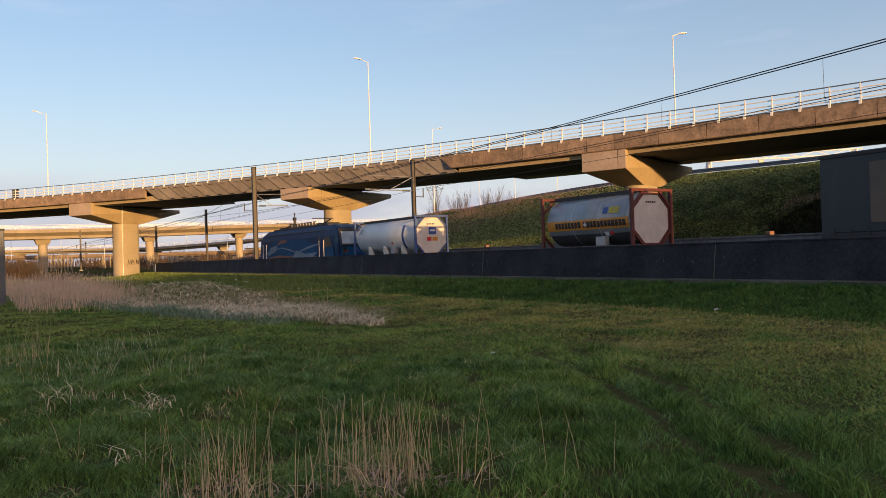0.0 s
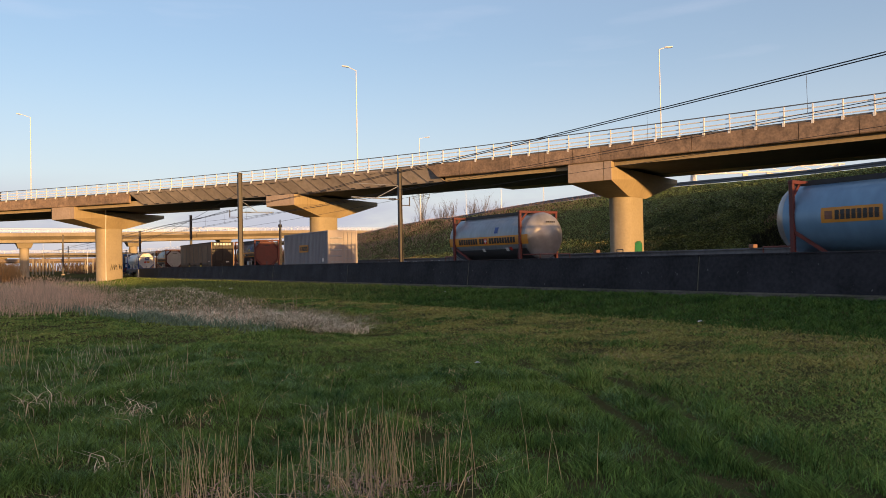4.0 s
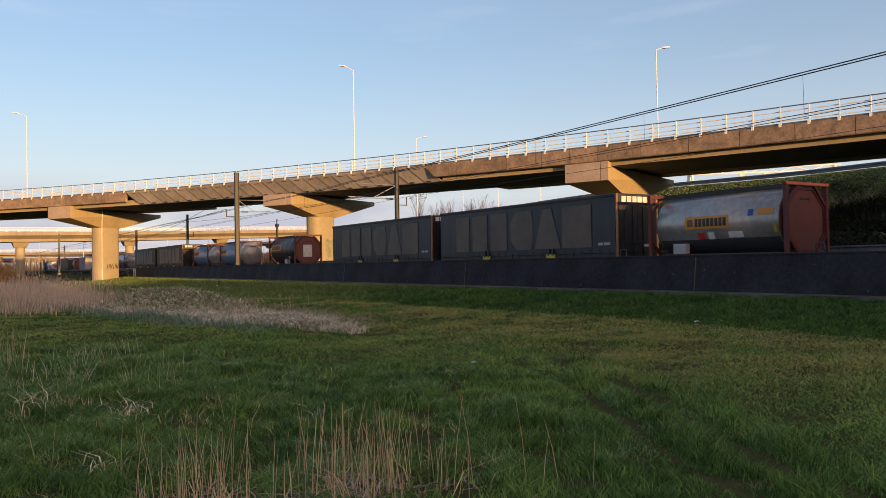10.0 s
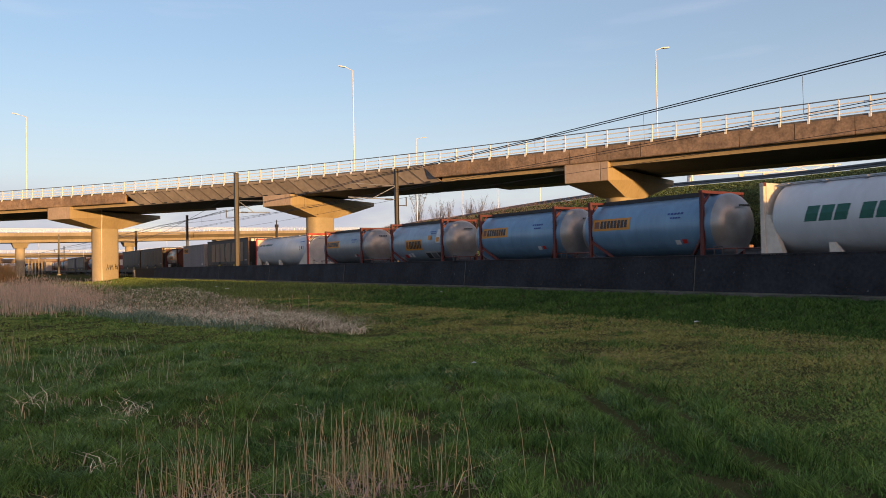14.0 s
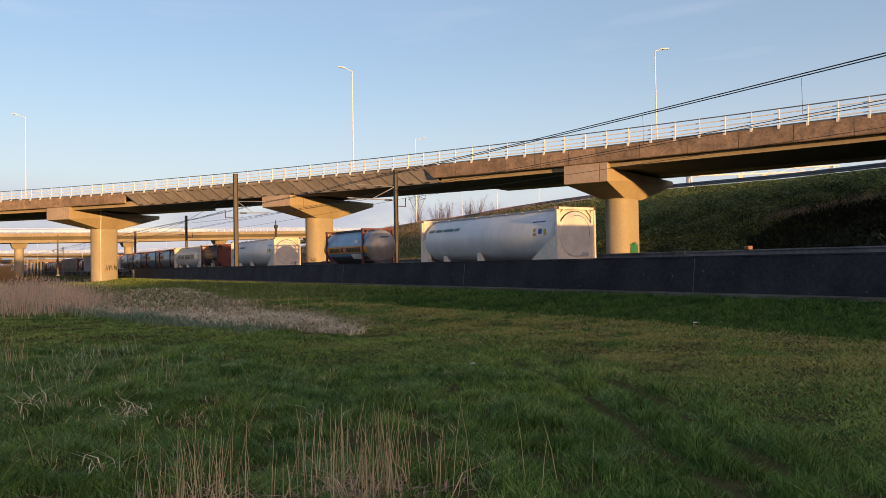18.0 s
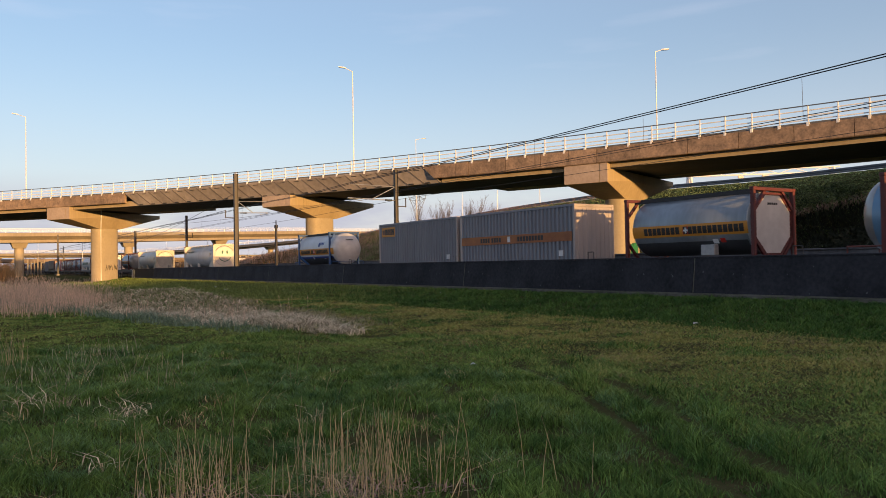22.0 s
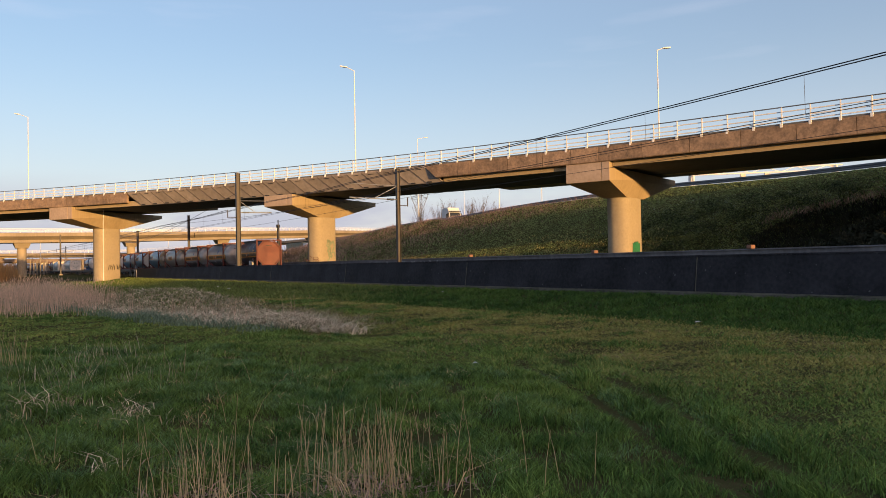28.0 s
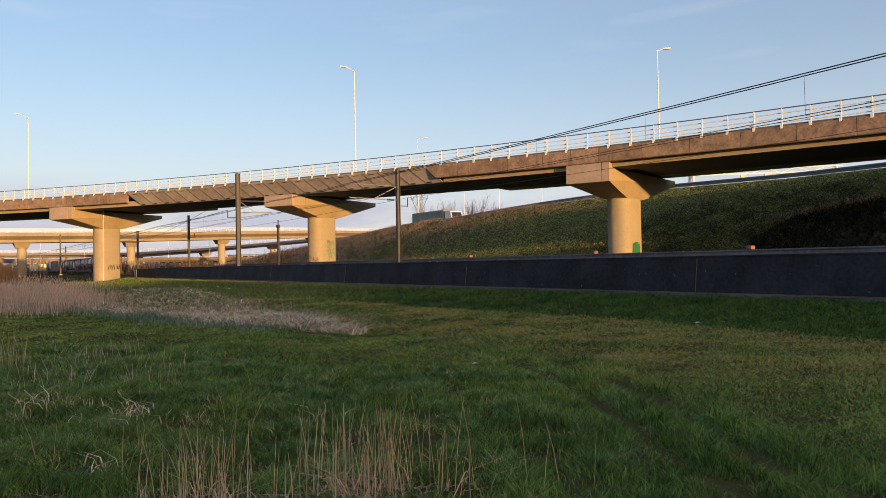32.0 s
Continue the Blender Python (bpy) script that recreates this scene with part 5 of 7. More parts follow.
def locomotive():
    o = thing("electric_locomotive", "dark blue four-axle electric locomotive with red lamps", "locomotive")
    L, W = 19.0, 1.48
    prof = lambda w, top: [(-w, 0.75), (-w, 2.9), (-w + 0.12, 3.35), (-w + 0.5, top), (w - 0.5, top), (w - 0.12, 3.35), (w, 2.9), (w, 0.75)]
    rings = []
    lean = lambda z: 0.52 * max(0.0, z - 2.1)
    for x, top, cut, k in ((0.0, 3.62, 0.16, 1), (0.25, 3.72, 0.06, 1), (1.3, 3.80, 0.0, 0.4), (2.4, 3.80, 0.0, 0), (L - 2.4, 3.80, 0.0, 0), (L - 1.3, 3.80, 0.0, -0.4), (L - 0.25, 3.72, 0.06, -1), (L, 3.62, 0.16, -1)):
        rings.append([(x + k * lean(z), y, z) for y, z in prof(W - cut, top)])
    body = part("body", Mesh().loft(rings), LOCO_BLUE, o)
    for xa, za, xb, zb, h, mat in ((0.8, 1.5, 6.5, 2.2, 0.16, LOCO_PALE), (6.5, 2.2, 10.5, 1.7, 0.14, LOCO_PALE), (10.5, 1.7, 15.2, 2.3, 0.2, LOCO_PALE), (5.6, 2.5, 8.0, 2.7, 0.35, LOCO_RED), (2.5, 1.2, 9.0, 1.35, 0.3, LOCO_RED), (9.0, 1.35, 15.0, 1.2, 0.3, LOCO_RED)):
        part("flowing_stripe", Mesh().add([(xa, -W - 0.012, za), (xb, -W - 0.012, zb), (xb, -W - 0.012, zb + h * 0.4), ((xa + xb) / 2, -W - 0.012, (za + zb) / 2 + h), (xa, -W - 0.012, za + h * 0.5)], [(0, 1, 2, 3, 4)]), mat, body)
    side = -W - 0.006
    for pts, mat, y, label in (([(2.6, 1.2), (14.8, 1.2), (14.8, 2.2), (12.0, 2.86), (4.2, 2.86), (2.6, 2.3)], LOCO_TEAL, side, "teal side panel"),
                               ([(9.4, 1.35), (13.6, 1.2), (15.0, 1.7), (12.4, 1.62), (10.2, 1.95)], LOCO_PALE, side - 0.012, "pale flowing shape"),
                               ([(2.7, 1.5), (5.0, 1.9), (5.6, 2.5), (3.6, 2.3)], LOCO_PALE, side - 0.012, "pale flowing shape"),
                               ([(15.3, 0.85), (18.4, 0.85), (18.2, 2.05), (15.3, 2.05)], LOCO_TEAL, side, "teal cab side"),
                               ([(15.2, 2.08), (18.0, 2.08), (17.5, 2.86), (15.2, 2.86)], BLACK_PRINT, side, "black cab window band")):
        part("side_panel", Mesh().add([(px, y, pz) for px, pz in pts], [tuple(range(len(pts)))]), mat, body, label)
    part("roof_edge", Mesh().box(2.4, L - 2.4, -W + 0.09, -W + 0.15, 3.33, 3.42, 0.01), DARK_STEEL, body, "dark roof edge")
    part("front_panel", Mesh().box(L + 0.005, L + 0.02, -W + 0.26, W - 0.26, 1.36, 2.05, 0.01), LOCO_TEAL, body, "bright blue front panel")
    part("lower_stripe", Mesh().box(0.4, L - 0.4, -W - 0.006, -W + 0.01, 0.78, 1.15), LOCO_RED, body, "dark red lower band")
    part("lower_stripe", Mesh().box(L - 0.02, L + 0.015, -W + 0.24, W - 0.24, 0.9, 1.35), LOCO_RED, body)
    for x in (1.7, 15.6):
        part("cab_door", Mesh().box(x, x + 0.75, -W - 0.012, -W + 0.01, 0.85, 2.85, 0.01), LOCO_BLUE, body)
        for dx in (-0.1, 0.85):
            part("handrail", Mesh().rod((x + dx, -W - 0.06, 0.9), (x + dx, -W - 0.06, 2.6), 0.025, 6), WHITE_METAL, body, "white handrail")
    for x in (1.0, 17.1):
        part("side_window", Mesh().box(x, x + 0.55, -W - 0.004 + 0.04, -W + 0.06, 2.15, 2.8, 0.02), GLASS, body)
    slope = lambda z, d: L - lean(z) + d
    for name, y0, z0, y1, z1, d, mat in (("windscreen_mask", 1.22, 2.12, 1.12, 3.5, 0.02, BLACK_PRINT), ("windscreen", 1.05, 2.25, 0.95, 3.2, 0.045, CAB_GLASS)):
        part(name, Mesh().add([(slope(z0, d), -y0, z0), (slope(z0, d), y0, z0), (slope(z1, d), y1, z1), (slope(z1, d), -y1, z1), (slope(z0, d - 0.03), -y0, z0), (slope(z0, d - 0.03), y0, z0), (slope(z1, d - 0.03), y1, z1), (slope(z1, d - 0.03), -y1, z1)],
                              [(0, 1, 2, 3), (4, 7, 6, 5), (0, 4, 5, 1), (1, 5, 6, 2), (2, 6, 7, 3), (3, 7, 4, 0)]), mat, body)
    for y in (-0.95, 0.95):
        part("headlight", Mesh().box(L - 0.02, L + 0.02, y - 0.16, y + 0.16, 1.5, 2.0, 0.03), LENS, body)
        part("tail_lamp", Mesh().rod((L, y * 0.75, 1.7), (L + 0.025, y * 0.75, 1.7), 0.09, 12), RED_PRINT, body)
        part("buffer", Mesh().rod((L, y * 0.92, 0.66), (L + 0.4, y * 0.92, 0.66), 0.14, 10).box(L + 0.4, L + 0.46, y * 0.92 - 0.28, y * 0.92 + 0.28, 0.48, 0.84, 0.03), DARK_STEEL, o)
    part("roof_deck", Mesh().box(3.0, L - 3.0, -0.95, 0.95, 3.80, 3.95, 0.03), DARK_STEEL, o)
    for x in (3.5, 12.5):
        p = Mesh().box(x, x + 2.4, -0.55, 0.55, 4.02, 4.10)
        p.bar((x + 0.3, 0, 4.1), (x + 1.9, 0, 4.38), 0.1, 0.06).bar((x + 1.9, 0, 4.38), (x + 0.2, 0, 4.52), 0.08, 0.05).box(x + 0.05, x + 0.35, -0.9, 0.9, 4.50, 4.56)
        for dx in (0.1, 2.2):
            for y in (-0.45, 0.45):
                p.rod((x + dx, y, 3.95), (x + dx, y, 4.05), 0.07)
        part("pantograph", p, DARK_STEEL, o, "folded pantograph")
    ins = Mesh()
    for i in range(9):
        x = 6.4 + i * 0.7
        ins.rod((x, -0.5, 3.95), (x, -0.5, 4.25), 0.07, 8).rod((x, 0.4, 3.95), (x, 0.4, 4.2), 0.07, 8)
    ins.rod((6.3, -0.5, 4.28), (12.4, -0.5, 4.28), 0.03, 6)
    part("insulator", ins, MAST_STEEL, o)
    for x in (4.6, L - 4.6):
        b = part("bogie", Mesh().box(x - 2.0, x + 2.0, -1.2, -1.05, 0.4, 0.8, 0.04).box(x - 2.0, x + 2.0, 1.05, 1.2, 0.4, 0.8, 0.04), DARK_STEEL, o)
        for dx in (-1.3, 1.3):
            part("wheelset", Mesh().rod((x + dx, -0.85, 0.6), (x + dx, -0.7, 0.6), 0.6, 20).rod((x + dx, 0.7, 0.6), (x + dx, 0.85, 0.6), 0.6, 20).rod((x + dx, -0.8, 0.6), (x + dx, 0.8, 0.6), 0.1), RAIL_STEEL, b)
    return o


GREY_BAND = dict(plate=[(0.60, 0.3, 100, 116, BLUE_PRINT), (0.44, 0.22, 52, 62, WHITE_PRINT)], skin=TANK_GREY, frame=RED_FRAME, end=TANK_DOME, band=True, over=0.88)
BLUE_SIGN = dict(skin=TANK_BLUE, frame=RED_FRAME, end=TANK_DOME, over=0.88, words=[(0.66, 5, 0.12, 112, 116, BLUE_PRINT), (0.68, 4, 0.1, 104, 107, BLUE_PRINT)])
PLATES = [(0.596, 2.04, 30, 62, PLATE), (0.79, 0.45, 86, 126, WHITE_PRINT), (0.61, 0.52, 35, 57, DARK_STEEL), (0.69, 0.52, 35, 57, CABINET), (0.775, 0.52, 35, 57, DARK_STEEL), (0.19, 0.45, 21, 44, WHITE_PRINT), (0.283, 0.36, 40, 54, RED_PRINT), (0.345, 0.24, 44, 56, WHITE_PRINT), (0.395, 0.26, 43, 58, WHITE_PRINT), (0.683, 0.34, 95, 108, ORANGE), (0.797, 0.3, 89, 101, ORANGE)]
small = [0.14, 0.14, 0.14, -0.12, 0.14, 0.14, 0.14, -0.12] + [0.14] * 5 + [-0.05] + [0.08] * 4
large = [0.34, 0.34, 0.34, -0.25, 0.34, 0.34, 0.34, -0.25] + [0.34] * 5 + [-0.15] + [0.16] * 5
GREEN_SMALL = [(0.75, [w * 1.2 for w in small], 0.04, 114, 123, GREEN_PRINT), (10.2, [0.5, 0.4], 0.05, 120, 123, BLUE_PRINT)]

# start offset, length, and the load
LOADS = [
    (-50.69, 9.125, lambda: tank_container("white tank container with blue end frames and a blue letter strip", 9.125, skin=TANK_WHITE, frame=BLUE_FRAME, end=TANK_END, plate=[(0.80, 0.28, 45, 125, BLUE_PRINT), (0.62, 0.2, 62, 72, RED_PRINT), (0.05, 0.5, 105, 125, PLATE)], placard=False, art=True)),
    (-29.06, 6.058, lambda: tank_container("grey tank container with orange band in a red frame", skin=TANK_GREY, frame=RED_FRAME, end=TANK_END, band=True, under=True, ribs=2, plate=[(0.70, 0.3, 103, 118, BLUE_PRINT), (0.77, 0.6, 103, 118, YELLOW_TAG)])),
    (-14.69, 13.7, lambda: trailer("near-black curtain-sided trailer with faded brown printed shapes", MARK_DARK, CURTAIN_DARK)),
    (7.34, 6.058, lambda: tank_container("dark tank container with orange band in a red frame", skin=TANK_DARK, frame=RED_FRAME, end=RED_END, band=True, ribs=4, plate=[(0.76, 0.3, 103, 118, BLUE_PRINT), (0.68, 0.4, 100, 108, YELLOW_TAG)])),
    (21.11, 9.125, lambda: box_container("grey corrugated box container with a small orange sign", sign=(3.45, 1.12, 1.85, 0.58))),
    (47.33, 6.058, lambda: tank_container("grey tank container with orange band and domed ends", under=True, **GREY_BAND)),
    (67.8, 6.058, lambda: tank_container("light blue tank container with orange sign and pale domed ends", sign=0.25, plate=[(0.55, 0.5, 100, 112, WHITE_PRINT), (0.53, 0.9, 62, 80, PLATE)], **{**BLUE_SIGN, "words": None})),
    (83.19, 13.7, lambda: trailer("dark blue curtain-sided trailer with big grey printed shapes")),
    (98.48, 13.7, lambda: trailer("dark blue curtain-sided trailer with big grey printed shapes")),
    (116.95, 6.058, lambda: tank_container("light blue tank container with orange sign and domed ends", sign=0.14, big=True, **BLUE_SIGN)),
    (127.54, 6.058, lambda: tank_container("light blue tank container with orange sign and domed ends", sign=0.10, big=True, **BLUE_SIGN)),
    (142.35, 6.058, lambda: tank_container("dark tank container with orange sign in a red frame", skin=TANK_DARK, frame=RED_FRAME, end=RED_END, sign=0.05, big=True, ribs=4, disc=CREAM_FRAME)),
    (155.95, 13.7, lambda: trailer("near-black curtain-sided trailer with faded brown printed shapes", MARK_DARK, CURTAIN_DARK)),
    (170.65, 13.7, lambda: trailer("near-black curtain-sided trailer with faded brown printed shapes", MARK_DARK, CURTAIN_DARK)),
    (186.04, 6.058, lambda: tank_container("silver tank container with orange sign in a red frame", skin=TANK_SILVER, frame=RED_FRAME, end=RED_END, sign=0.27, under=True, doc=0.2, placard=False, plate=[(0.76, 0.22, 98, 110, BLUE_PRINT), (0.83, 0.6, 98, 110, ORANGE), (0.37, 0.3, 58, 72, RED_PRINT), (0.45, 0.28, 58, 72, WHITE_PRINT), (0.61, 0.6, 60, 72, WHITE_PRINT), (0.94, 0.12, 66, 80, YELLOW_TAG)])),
    (195.37, 9.125, lambda: box_container("grey corrugated box container with orange sign at its corner", sign=(0.35, 1.75, 1.9, 0.62), doors=False)),
    (205.95, 13.7, lambda: trailer("dark blue curtain-sided trailer with big brownish printed shapes", MARK_BROWN, CURTAIN)),
    (221.64, 12.192, lambda: bulk_tank("long white tank container with green lettering and red posts", GREEN_SMALL, posts=POST_RED, corner=1)),
    (237.17, 6.058, lambda: tank_container("grey-blue tank container with orange sign and domed ends", sign=0.14, big=True, **{**BLUE_SIGN, "skin": TANK_GREY})),
    (247.38, 6.058, lambda: tank_container("light blue tank container with orange sign and data plates", sign=0.337, arc=(67, 98), placard=False, plate=PLATES, **{**BLUE_SIGN, "skin": TANK_STEEL, "words": [(0.69, 5, 0.1, 118, 121, BLUE_PRINT), (0.71, 4, 0.1, 112, 115, BLUE_PRINT)]})),
    (257.05, 6.058, lambda: tank_container("light blue tank container with orange sign and domed ends", sign=0.14, big=True, **BLUE_SIGN)),
    (265.31, 6.058, lambda: tank_container("light blue tank container with orange sign and domed ends", sign=0.14, big=True, **BLUE_SIGN)),
    (273.73, 12.192, lambda: bulk_tank("long white tank container with large green lettering", [(1.6, [w * 1.25 for w in large], 0.07, 82, 106, GREEN_PRINT), (10.2, [0.5, 0.4], 0.05, 120, 123, BLUE_PRINT)])),
    (286.13, 6.058, lambda: tank_container("dark tank container with orange sign in a red frame", skin=TANK_DARK, frame=RED_FRAME, end=RED_END, sign=0.32, plate=[(0.6, 0.4, 58, 70, WHITE_PRINT)])),
    (296.95, 12.192, lambda: bulk_tank("long white tank container with small green lettering", GREEN_SMALL)),
    (320.01, 6.058, lambda: tank_container("light blue tank container with orange band and domed ends", under=True, **{**GREY_BAND, "plate": [(0.62, 1.5, 46, 66, WHITE_PRINT), (0.70, 0.6, 104, 116, WHITE_PRINT)], "skin": TANK_BLUE})),
    (333.68, 12.192, lambda: bulk_tank("long white tank container with small green lettering", GREEN_SMALL)),
    (360.98, 12.192, lambda: bulk_tank("long white tank container with a green drawing on its end", GREEN_SMALL, smile=True)),
    (396.98, 6.058, lambda: tank_container("white tank container with orange band in a blue frame", stripe=BLUE_PRINT, under=True, words=[(0.62, 4, 0.16, 106, 116, BLUE_PRINT)], **{**GREY_BAND, "skin": TANK_WHITE, "frame": TEAL_FRAME, "end": TANK_END})),
    (410.86, 9.125, lambda: box_container("grey corrugated box container with orange sign at its corner", sign=(0.4, 1.85, 1.7, 0.6), doors=False)),
    (420.3, 9.125, lambda: box_container("grey corrugated box container with an orange band", band=True, doors=False)),
    (432.42, 6.058, lambda: tank_container("grey tank container with orange band in a red frame", skin=TANK_GREY, frame=RED_FRAME, end=TANK_END, band=True, under=True)),
    (442.74, 6.058, lambda: tank_container("light blue tank container with orange sign and domed ends", sign=0.14, big=True, **BLUE_SIGN)),
    (452.46, 6.058, lambda: tank_container("light blue tank container with orange sign in a red frame", sign=0.04, big=True, doc=0.05, **{**BLUE_SIGN, "over": 0.0, "end": TANK_END})),
    (462.92, 6.058, lambda: tank_container("light blue tank container with orange sign and domed ends", sign=0.14, big=True, **BLUE_SIGN)),
    (472.83, 6.058, lambda: tank_container("grey tank container with orange sign and domed ends", sign=0.36, plate=[(0.74, 0.22, 84, 96, BLUE_PRINT)], **{**BLUE_SIGN, "skin": TANK_GREY, "words": None})),
    (483.3, 6.058, lambda: tank_container("grey tank container with orange band and domed ends", under=True, **GREY_BAND)),
    (493.15, 6.058, lambda: tank_container("grey tank container with orange band and domed ends", under=True, **GREY_BAND)),
    (503.66, 6.058, lambda: tank_container("dark tank container with orange band in a red frame", skin=TANK_DARK, frame=RED_FRAME, end=RED_END, band=True, ribs=4, plate=[(0.8, 0.45, 98, 104, ORANGE), (0.6, 0.4, 22, 40, PLATE)])),
]


def train():
    MOVING.append((locomotive(), -72.1, RAIL_TOP - 0.0))
    for off, L, make in LOADS:
        MOVING.append((make(), off, FLOOR_Z))
    cuts = [-52.3]
    for (a, la, _), (b, lb, _) in zip(LOADS, LOADS[1:]):
        cuts.append((a + la + b) / 2)
    cuts.append(511.3)
    for a, b in zip(cuts, cuts[1:]):
        MOVING.append((wagon(b - a - 0.72), a + 0.36, RAIL_TOP))


train()


# ---- overhead line ----
def mast(x, y, top, arm=0.0, side=0.0, wide=0.26, label="brown-grey steel overhead line mast"):
    o = thing("catenary_mast", label, "catenary mast", "masts of the overhead line", pose(x, y, 0))
    foot = float(land(x, y)) - 0.1
    w = wide / 2
    m = Mesh().box(-w, w, -w, -w + 0.03, foot, top).box(-w, w, w - 0.03, w, foot, top).box(-0.02, 0.02, -w + 0.03, w - 0.03, foot, top).box(-w - 0.02, w + 0.02, -w - 0.02, w + 0.02, top, top + 0.04)
    part("mast", m, MAST_STEEL, o)
    part("foundation", Mesh().box(-0.4, 0.4, -0.4, 0.4, foot - 0.1, foot + 0.35, 0.04), CONCRETE_PALE, o)
    if arm:
        d = 1 if arm > 0 else -1
        y0 = d * w
        part("arm_tube", Mesh().rod((0, y0, 6.55), (0, arm, 6.62), 0.04, 8), GALVANISED, o, "pale cantilever tube")
        part("stay_tube", Mesh().rod((0, y0, 7.55), (0, arm * 0.5, 6.6), 0.03, 8), GALVANISED, o)
        part("top_stay", Mesh().rod((0, y0, 7.6), (0, arm * 0.97, 7.66), 0.025, 6), GALVANISED, o)
        ins = Mesh()
        for k in range(7):
            ins.rod((0, y0 + d * (0.25 + k * 0.09), 6.555), (0, y0 + d * (0.28 + k * 0.09), 6.555), 0.075, 10)
        part("insulator", ins, TANK_DARK, o)
        part("steady_arm", Mesh().rod((0, arm * 0.98, 6.6), (0, arm * 0.7, 6.42), 0.02, 6), GALVANISED, o)
    if side:
        d = 1 if side > 0 else -1
        part("side_bracket", Mesh().rod((0, d * w, 6.1), (0, side, 6.1), 0.035, 6).rod((0, side, 6.05), (0, side, 6.75), 0.045, 8), MAST_STEEL, o)


mast(-67.9, 21.5, 10.05, 3.15, -0.95, 0.36)
mast(-51.0, 28.6, 8.88, -4.1, 0.85, 0.27)
mast(-113.5, 28.6, 9.25, -4.1, 0.85, 0.30)
mast(-150.7, 28.6, 8.7, -4.1, 0.0, 0.34)
mast(-206.7, 21.4, 10.3, 3.2, -0.9, 0.34)
mast(-262.0, 28.6, 9.0, -4.1, 0.0)
mast(-320.0, 21.4, 9.4, 3.2, 0.0)
mast(-8.0, 28.6, 9.0, -4.1, 0.85)
o = thing("signal_post", "slim dark post with an insulator head", "post", at=pose(-76.9, 28.6, 0))
part("pole", Mesh().rod((0, 0, 0), (0, 0, 5.7), 0.17, 8, 0.14), MAST_STEEL, o)
part("insulator", Mesh().rod((0, 0, 5.7), (0, 0, 6.0), 0.2, 10).rod((0, 0, 6.0), (0, 0, 6.5), 0.06, 8), TANK_DARK, o)


def wire(pts, r, name, label, group="wires of the overhead line", n=6):
    return tagged(part(name, Mesh().tube(pts, r, n), WIRE), label, "wire", group)


def span(x0, x1, y0, y1, z0, z1, sag, n=10):
    return [(x0 + (x1 - x0) * i / n, y0 + (y1 - y0) * i / n, z0 + (z1 - z0) * i / n - sag * 4 * (i / n) * (1 - i / n)) for i in range(n + 1)]


SUPPORTS = (52.0, -8.0, -51.0, -67.9, -113.5, -150.7, -206.7, -262.0, -320.0, -380.0)
for a, b in zip(SUPPORTS, SUPPORTS[1:]):
    for dy, r in ((-0.16, 0.021), (0.16, 0.021)):
        wire(span(a, b, TRACK_Y + dy, TRACK_Y + dy, 7.98 if a > -40 else 7.66, 7.98 if b > -40 else 7.66, 0.10), r, "messenger_wire", "dark twin messenger wire of the overhead line")
    wire(span(a, b, TRACK_Y, TRACK_Y, 6.5, 6.5, 0.02), 0.014, "contact_wire", "thin dark contact wire over the track")
    wire(span(a, b, TRACK_Y + 0.1, TRACK_Y + 0.1, 6.42, 6.42, 0.02), 0.012, "contact_wire", "thin dark contact wire over the track")
    k = max(1, int(abs(a - b) / 7.0))
    for i in range(1, k):
        x = a + (b - a) * i / k
        wire([(x, TRACK_Y, 6.49), (x, TRACK_Y - 0.02, 7.78)], 0.008, "dropper", "thin upright dropper wire between messenger and contact wire", n=4)
wire(span(60, -51.0, 28.6 + 0.85, 28.6 + 0.85, 6.75, 6.75, 0.35), 0.012, "feeder_wire", "thin dark feeder wire")
wire(span(-51.0, -113.5, 29.45, 29.45, 6.75, 6.75, 0.3), 0.012, "feeder_wire", "thin dark feeder wire")
wire(span(-67.9, -206.7, 20.55, 20.5, 6.75, 6.75, 0.6), 0.02, "feeder_wire", "thin dark feeder wire")
wire(span(-67.9, -150.7, 21.5, 28.6, 8.4, 6.6, 0.5), 0.02, "stay_wire", "dark slanting stay wire")
wire(span(-51.0, -113.5, 28.6, 25.5, 7.0, 7.9, 0.3), 0.015, "stay_wire", "dark slanting stay wire")


